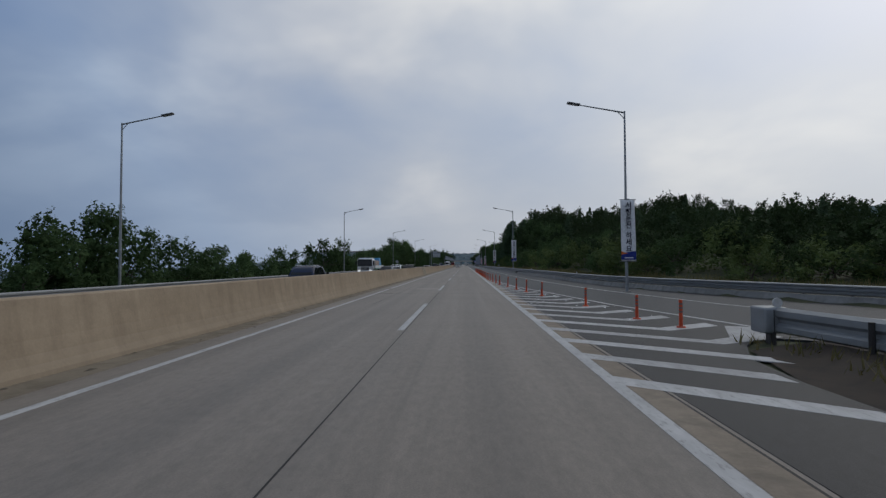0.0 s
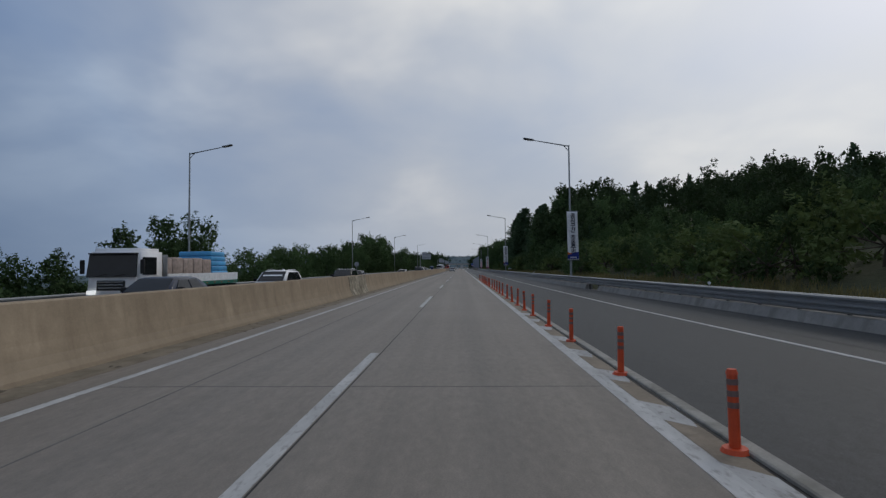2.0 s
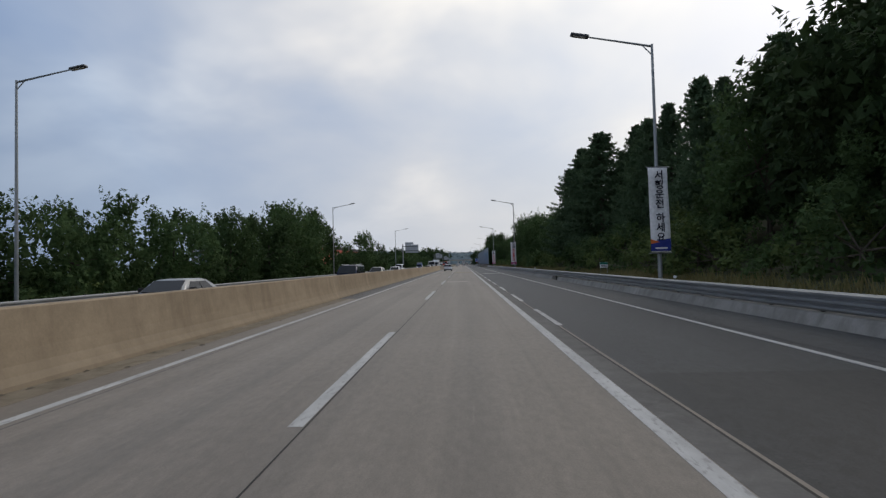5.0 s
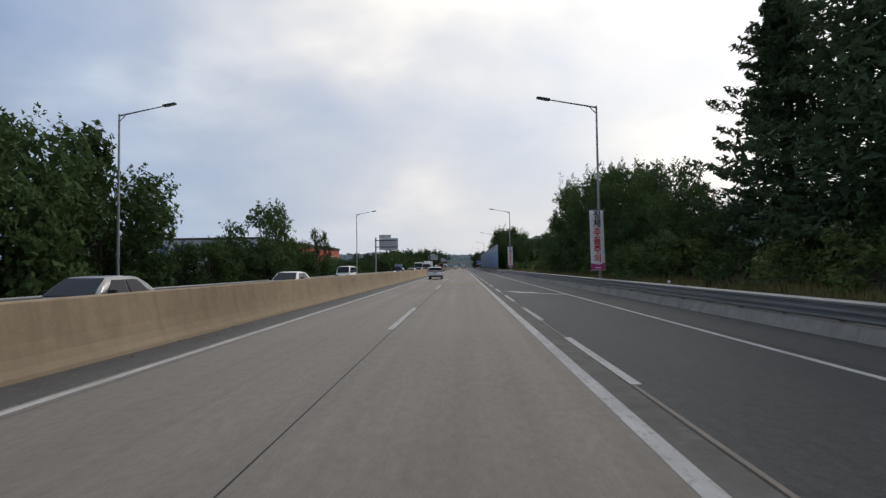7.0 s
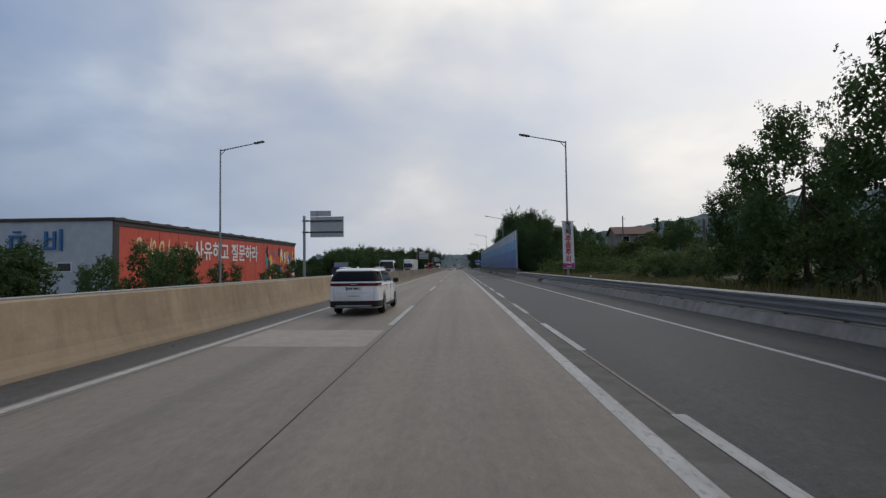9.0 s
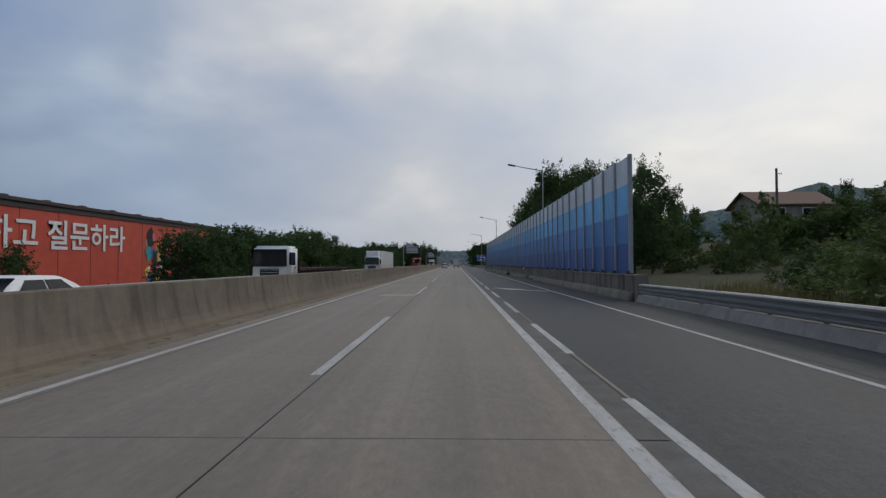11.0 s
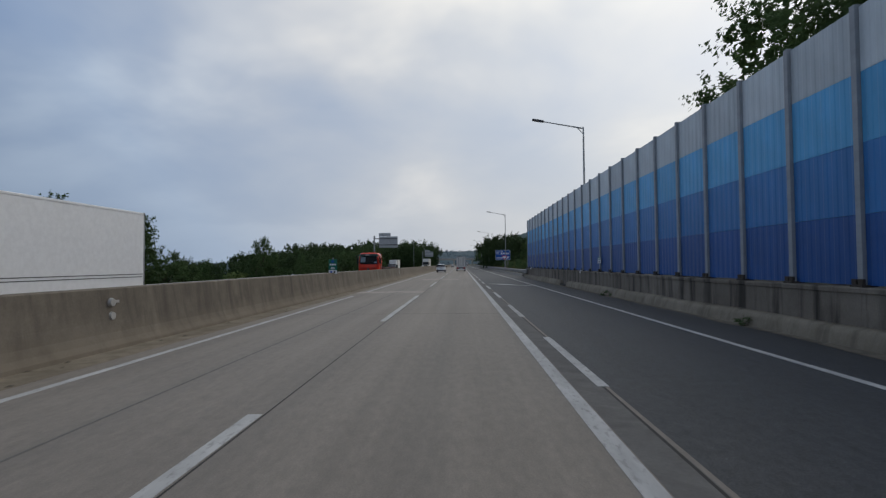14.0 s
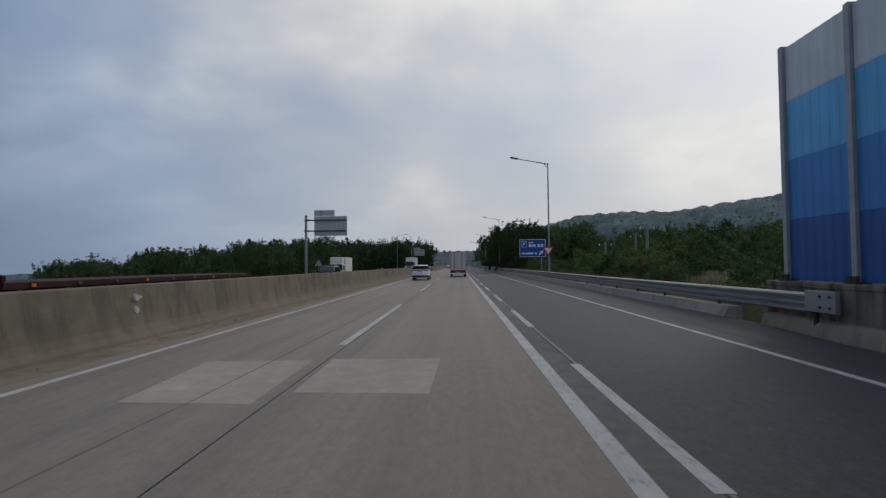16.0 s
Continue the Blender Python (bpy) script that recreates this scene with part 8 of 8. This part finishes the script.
        for k in range(9):
            yy = y0 + ( -f - y0) * (k + 0.5) / 9
            for s in (1, -1):
                x = sorted((s * w, s * (w + 0.03)))
                part("side_lamp", box(x[0], x[1], yy - 0.05, yy + 0.05, 1.08 + lift, 1.12 + lift, 0.005), M_OCHRE, bed)
        if kind == "load":
            for s in (1, -1):
                x = sorted((s * (w - 0.06), s * w))
                part("side_board", box(x[0], x[1], y0, -f, 1.2, 1.62, 0.01), M_SIGNWHITE, bed)
            part("headboard", box(-w, w, y0, y0 + 0.08, 1.2, 2.5, 0.01), M_GALV, bed)
    return t


truck("small_truck", (-14.3, 298.6, 0), 0, "small blue flatbed truck coming the other way", M_BLUETRUCK, M_BLUETRUCK, 5.1, 1.75, 2.0, 1.5, 1.98, "load")
truck("box_truck", (0.58, 492.6, 0), 180, "white box truck with ribbed rear doors driving ahead", M_BOXWHITE, M_BOXWHITE, 8.6, 2.25, 3.6, 1.9, 2.6)
ld = truck("flatbed_truck", (-14.8, 76.0, 0), 0, "white lorry with a green bed carrying wrapped goods", M_CARWHITE, M_BOXWHITE, 9.5, 2.4, 3.2, 1.9, 2.75, "load")
lt = thing("lorry_load", (-14.8, 75.4, 1.2), "stacked grey bags and blue wrapped bundles on the lorry", "cargo")
for k in range(5):
    part("bag_stack", box(-1.0, 1.0, -2.2 + k * 0.95, -1.3 + k * 0.95, 0.0, 1.15 + 0.05 * (k % 2), 0.06), M_BAG, lt, "brown wrapped stack of bags", True)
for k in range(6):
    part("wrapped_bale", box(-1.0 + 0.03 * (k % 3), 1.0 - 0.02 * k, 2.65, 4.6 - 0.06 * k, k * 0.27, k * 0.27 + 0.26, 0.06), M_BAND[2], lt, "blue wrapped bale", True)
truck("flatbed_trailer", (-11.7, 328.5, 0), 0, "white lorry pulling a bare dark red flatbed", M_CARWHITE, M_TRUCKRED, 18.0, 2.5, 1.2, 2.2, 3.0, "flat")
bt = truck("box_trailer", (-12.75, 374.8, 0), 0, "long white box lorry coming the other way", M_CARWHITE, M_CARWHITE, 17.2, 2.5, 3.85, 2.4, 3.0)
for s_ in (1, -1):
    for z in (1.42, 1.52):
        part("side_stripe", box(*sorted((s_ * 1.25, s_ * 1.256)), -5.9, 8.5, z, z + 0.025), M_DARKSTEEL, bt, "thin dark line along the box")
    part("top_rail", box(*sorted((s_ * 1.19, s_ * 1.265)), -5.9, 8.55, 3.78, 3.87, 0.02), M_CARWHITE, bt)
    part("bottom_rail", box(*sorted((s_ * 1.2, s_ * 1.262)), -5.9, 8.55, 1.0, 1.1, 0.01), M_GALV, bt)
truck("box_truck", (-12.4, 556.0, 0), 0, "large white box lorry coming the other way", M_BOXWHITE, M_BOXWHITE, 11.0, 2.5, 3.8, 2.1, 2.9)


def heavy_flatbed(at, label):
    """A heavy lorry with a rounded cab and a long bare bed, front at -y."""
    t = thing("flatbed_truck", at, label, "truck")
    L, hw, f = 16.0, 1.22, -8.0

    def front(u, z):
        """How far back the cab's face lies at a share of the half-width and a height."""
        return lerp(z, [(0.5, 0.03), (1.0, 0.0), (1.45, 0.01), (1.88, 0.04), (2.85, 0.20), (3.06, 0.27), (3.17, 0.42), (3.21, 0.62)]) + 0.07 * u * u + 0.24 * max(0.0, (abs(u) - 0.78) / 0.22) ** 2.2

    def side(z):
        return lerp(z, [(0.5, hw), (1.9, hw), (2.85, hw - 0.045), (3.06, hw - 0.08), (3.17, hw - 0.17), (3.21, hw - 0.34)])

    def strip(z0, z1, u0, u1, proud, rows=3, cols=15):
        """A band laid on the cab's face."""
        secs = []
        for i in range(cols):
            u = u0 + (u1 - u0) * i / (cols - 1)
            zs = [z0 + (z1 - z0) * k / rows for k in range(rows + 1)]
            secs.append([(u * side(z), f + front(u, z) - proud, z) for z in zs] + [(u * side(z), f + front(u, z) + 0.04, z) for z in zs[::-1]])
        return loft(secs)

    rings = []
    for z in (0.55, 1.0, 1.45, 1.88, 2.4, 2.85, 3.06, 3.13, 3.17, 3.20, 3.21):
        us = [-1 + i / 8 for i in range(17)]
        w, yb = side(z), f + 2.5 - (0.0 if z < 3.06 else (z - 3.06) * 0.8)
        rings.append([(u * w, f + front(u, z), z) for u in us] + [(w, f + 1.2, z), (w, yb - 0.12, z), (w - 0.12, yb, z), (-w + 0.12, yb, z), (-w, yb - 0.12, z), (-w, f + 1.2, z)])
    cab = part("cab", loft(rings), M_TRUCKRED, t, "glossy red cab", True)
    part("windscreen", strip(1.90, 2.84, -0.93, 0.93, 0.012, 5), M_TINT, t, "", True)
    part("sunshade", strip(2.10, 2.70, -0.78, -0.30, 0.018), simple("pale_sunshade", (0.16, 0.21, 0.24), 0.6), t, "pale sheet behind the windscreen")
    part("paper", strip(2.02, 2.16, 0.50, 0.82, 0.018), simple("dash_paper", (0.20, 0.24, 0.30), 0.6), t, "pale papers behind the windscreen")
    vis = part("sun_visor", strip(2.84, 3.06, -0.95, 0.95, 0.09, 2), simple("dark_green_visor", (0.010, 0.022, 0.024), 0.3), t, "dark tinted sun visor", True)
    part("lettering_bar", strip(2.91, 3.01, -0.34, 0.06, 0.10, 1), simple("pale_sticker", (0.45, 0.33, 0.32), 0.6), vis, "pale unreadable sticker")
    part("visor_edge", strip(2.835, 2.85, -0.93, 0.93, 0.095, 1), simple("visor_edge_green", (0.16, 0.32, 0.30), 0.4), vis)
    part("lower_screen_edge", strip(1.86, 1.93, -0.94, 0.94, 0.016, 1), M_BLACK, t)
    for u0 in (-0.62, -0.05):
        part("wiper", tube((u0 * hw, f + 0.02, 1.93), ((u0 + 0.5) * hw, f + 0.02, 2.02), 0.014, seg=6), M_BLACK, t)
    grille = part("grille", strip(0.92, 1.43, -0.80, 0.80, 0.008), simple("dark_grille_recess", (0.035, 0.012, 0.012), 0.7), t)
    for k in range(4):
        z = 0.95 + 0.128 * k
        part("slat", strip(z, z + 0.075, -0.79, 0.79, 0.05, 1), M_TRUCKRED, grille)
    badge = tube((0, f - 0.10, 1.24), (0, f - 0.04, 1.24), 0.16, 0.16, 20)
    bg = part("badge", badge, M_BLACK, grille, "dark round badge")
    part("rim", tube((0, f - 0.115, 1.24), (0, f - 0.10, 1.24), 0.10, 0.12, 20), M_DARKSTEEL, bg)
    part("panel_edge", strip(1.435, 1.455, -0.9, 0.9, 0.012, 1), M_BLACK, t)
    part("bumper", strip(0.40, 0.90, -0.98, 0.98, 0.07), M_TRUCKRED, t)
    part("air_horn", tube((0.55, f + 0.8, 3.30), (0.55, f + 1.35, 3.28), 0.06, 0.025, 10), M_DARKSTEEL, t)
    part("horn_foot", box(0.50, 0.60, f + 0.95, f + 1.15, 3.16, 3.27, 0.01), M_DARKSTEEL, t)
    part("roof_rail", tube((-0.7, f + 0.75, 3.24), (0.75, f + 0.75, 3.24), 0.022, seg=8), M_TRUCKRED, t)
    for sx in (1, -1):
        win = [(sx * (hw + 0.004), f + 0.62, 2.02), (sx * (hw + 0.004), f + 1.28, 1.96), (sx * (hw - 0.04), f + 1.24, 2.80), (sx * (hw - 0.04), f + 0.72, 2.80)]
        part("door_seal", pane(win, -0.09, 1.07, -0.08, 1.06, (sx * 0.012, 0, 0)), M_BLACK, t)
        part("side_window", pane(win, 0, 1, 0, 1, (sx * 0.02, 0, 0)), M_TINT, t)
        for z in (1.28, 1.48):
            part("crease", box(*sorted((sx * hw, sx * (hw + 0.018))), f + 0.5, f + 2.35, z, z + 0.02, 0.004), M_TRUCKRED, t)
        part("door_handle", box(*sorted((sx * hw, sx * (hw + 0.03))), f + 1.20, f + 1.36, 1.38, 1.46, 0.008), M_BLACK, t)
        part("headlight", box(*sorted((sx * 0.72, sx * 1.08)), f - 0.06, f + 0.30, 0.62, 0.84, 0.04), M_CHROME, t)
        part("side_mirror", box(*sorted((sx * (hw + 0.03), sx * (hw + 0.22))), f + 0.34, f + 0.46, 1.95, 2.62, 0.04), M_BLACK, t)
        arm = part("mirror_arm", tube((sx * 0.95, f + 0.30, 2.95), (sx * 1.30, f - 0.10, 2.86), 0.018, seg=6), M_BLACK, t)
        if sx < 0:
            part("front_mirror", box(-1.44, -1.24, f - 0.22, f - 0.06, 2.66, 2.88, 0.05), M_BLACK, arm)
        for y in (f + 1.25, 3.6, 5.0):
            wheel(t, sx * (hw - 0.01), y, 0.50, 0.30, M_DARKSTEEL)
        part("mudguard", box(*sorted((sx * 0.9, sx * (hw + 0.01))), f + 0.62, f + 1.9, 1.06, 1.14, 0.03), M_BLACK, t)
        part("tail_lamp", box(*sorted((sx * 0.7, sx * 1.15)), 7.95, 8.02, 0.80, 1.0, 0.01), M_TAILRED, t)
    part("chassis", box(-0.55, 0.55, f + 2.4, 7.9, 0.70, 1.28, 0.02), M_DARKSTEEL, t)
    part("exhaust_stack", tube((0.80, f + 2.72, 1.0), (0.80, f + 2.72, 2.45), 0.08, 0.08, 10), M_DARKSTEEL, t)
    bed = part("bed", box(-1.23, 1.23, f + 3.0, 8.0, 1.30, 1.46, 0.02), M_BEDRED, t)
    part("headboard", box(-1.2, 1.2, f + 3.0, f + 3.1, 1.46, 1.62, 0.02), M_BEDRED, bed)
    for k in range(9):
        yy = f + 3.4 + k * 1.42
        part("cross_beam", box(-1.24, 1.24, yy - 0.05, yy + 0.05, 1.18, 1.30), M_DARKSTEEL, bed)
        for sx in (1, -1):
            part("lashing_hook", box(*sorted((sx * 1.23, sx * 1.26)), yy + 0.3, yy + 0.42, 1.34, 1.42, 0.005), M_OCHRE if k % 3 == 0 else M_DARKSTEEL, bed)
    return t


heavy_flatbed((-10.25, 431.75, 0), "red lorry with a bare flatbed coming the other way")
truck("box_truck", (-15.0, 483.0, 0), 0, "small white box lorry coming the other way", M_BOXWHITE, M_BOXWHITE, 5.6, 2.0, 2.85, 1.5, 2.1)
truck("box_truck", (4.8, 760.0, 0), 180, "dark blue lorry far ahead", M_CARNAVY, M_CARNAVY, 9.0, 2.45, 3.5, 1.9, 2.7)
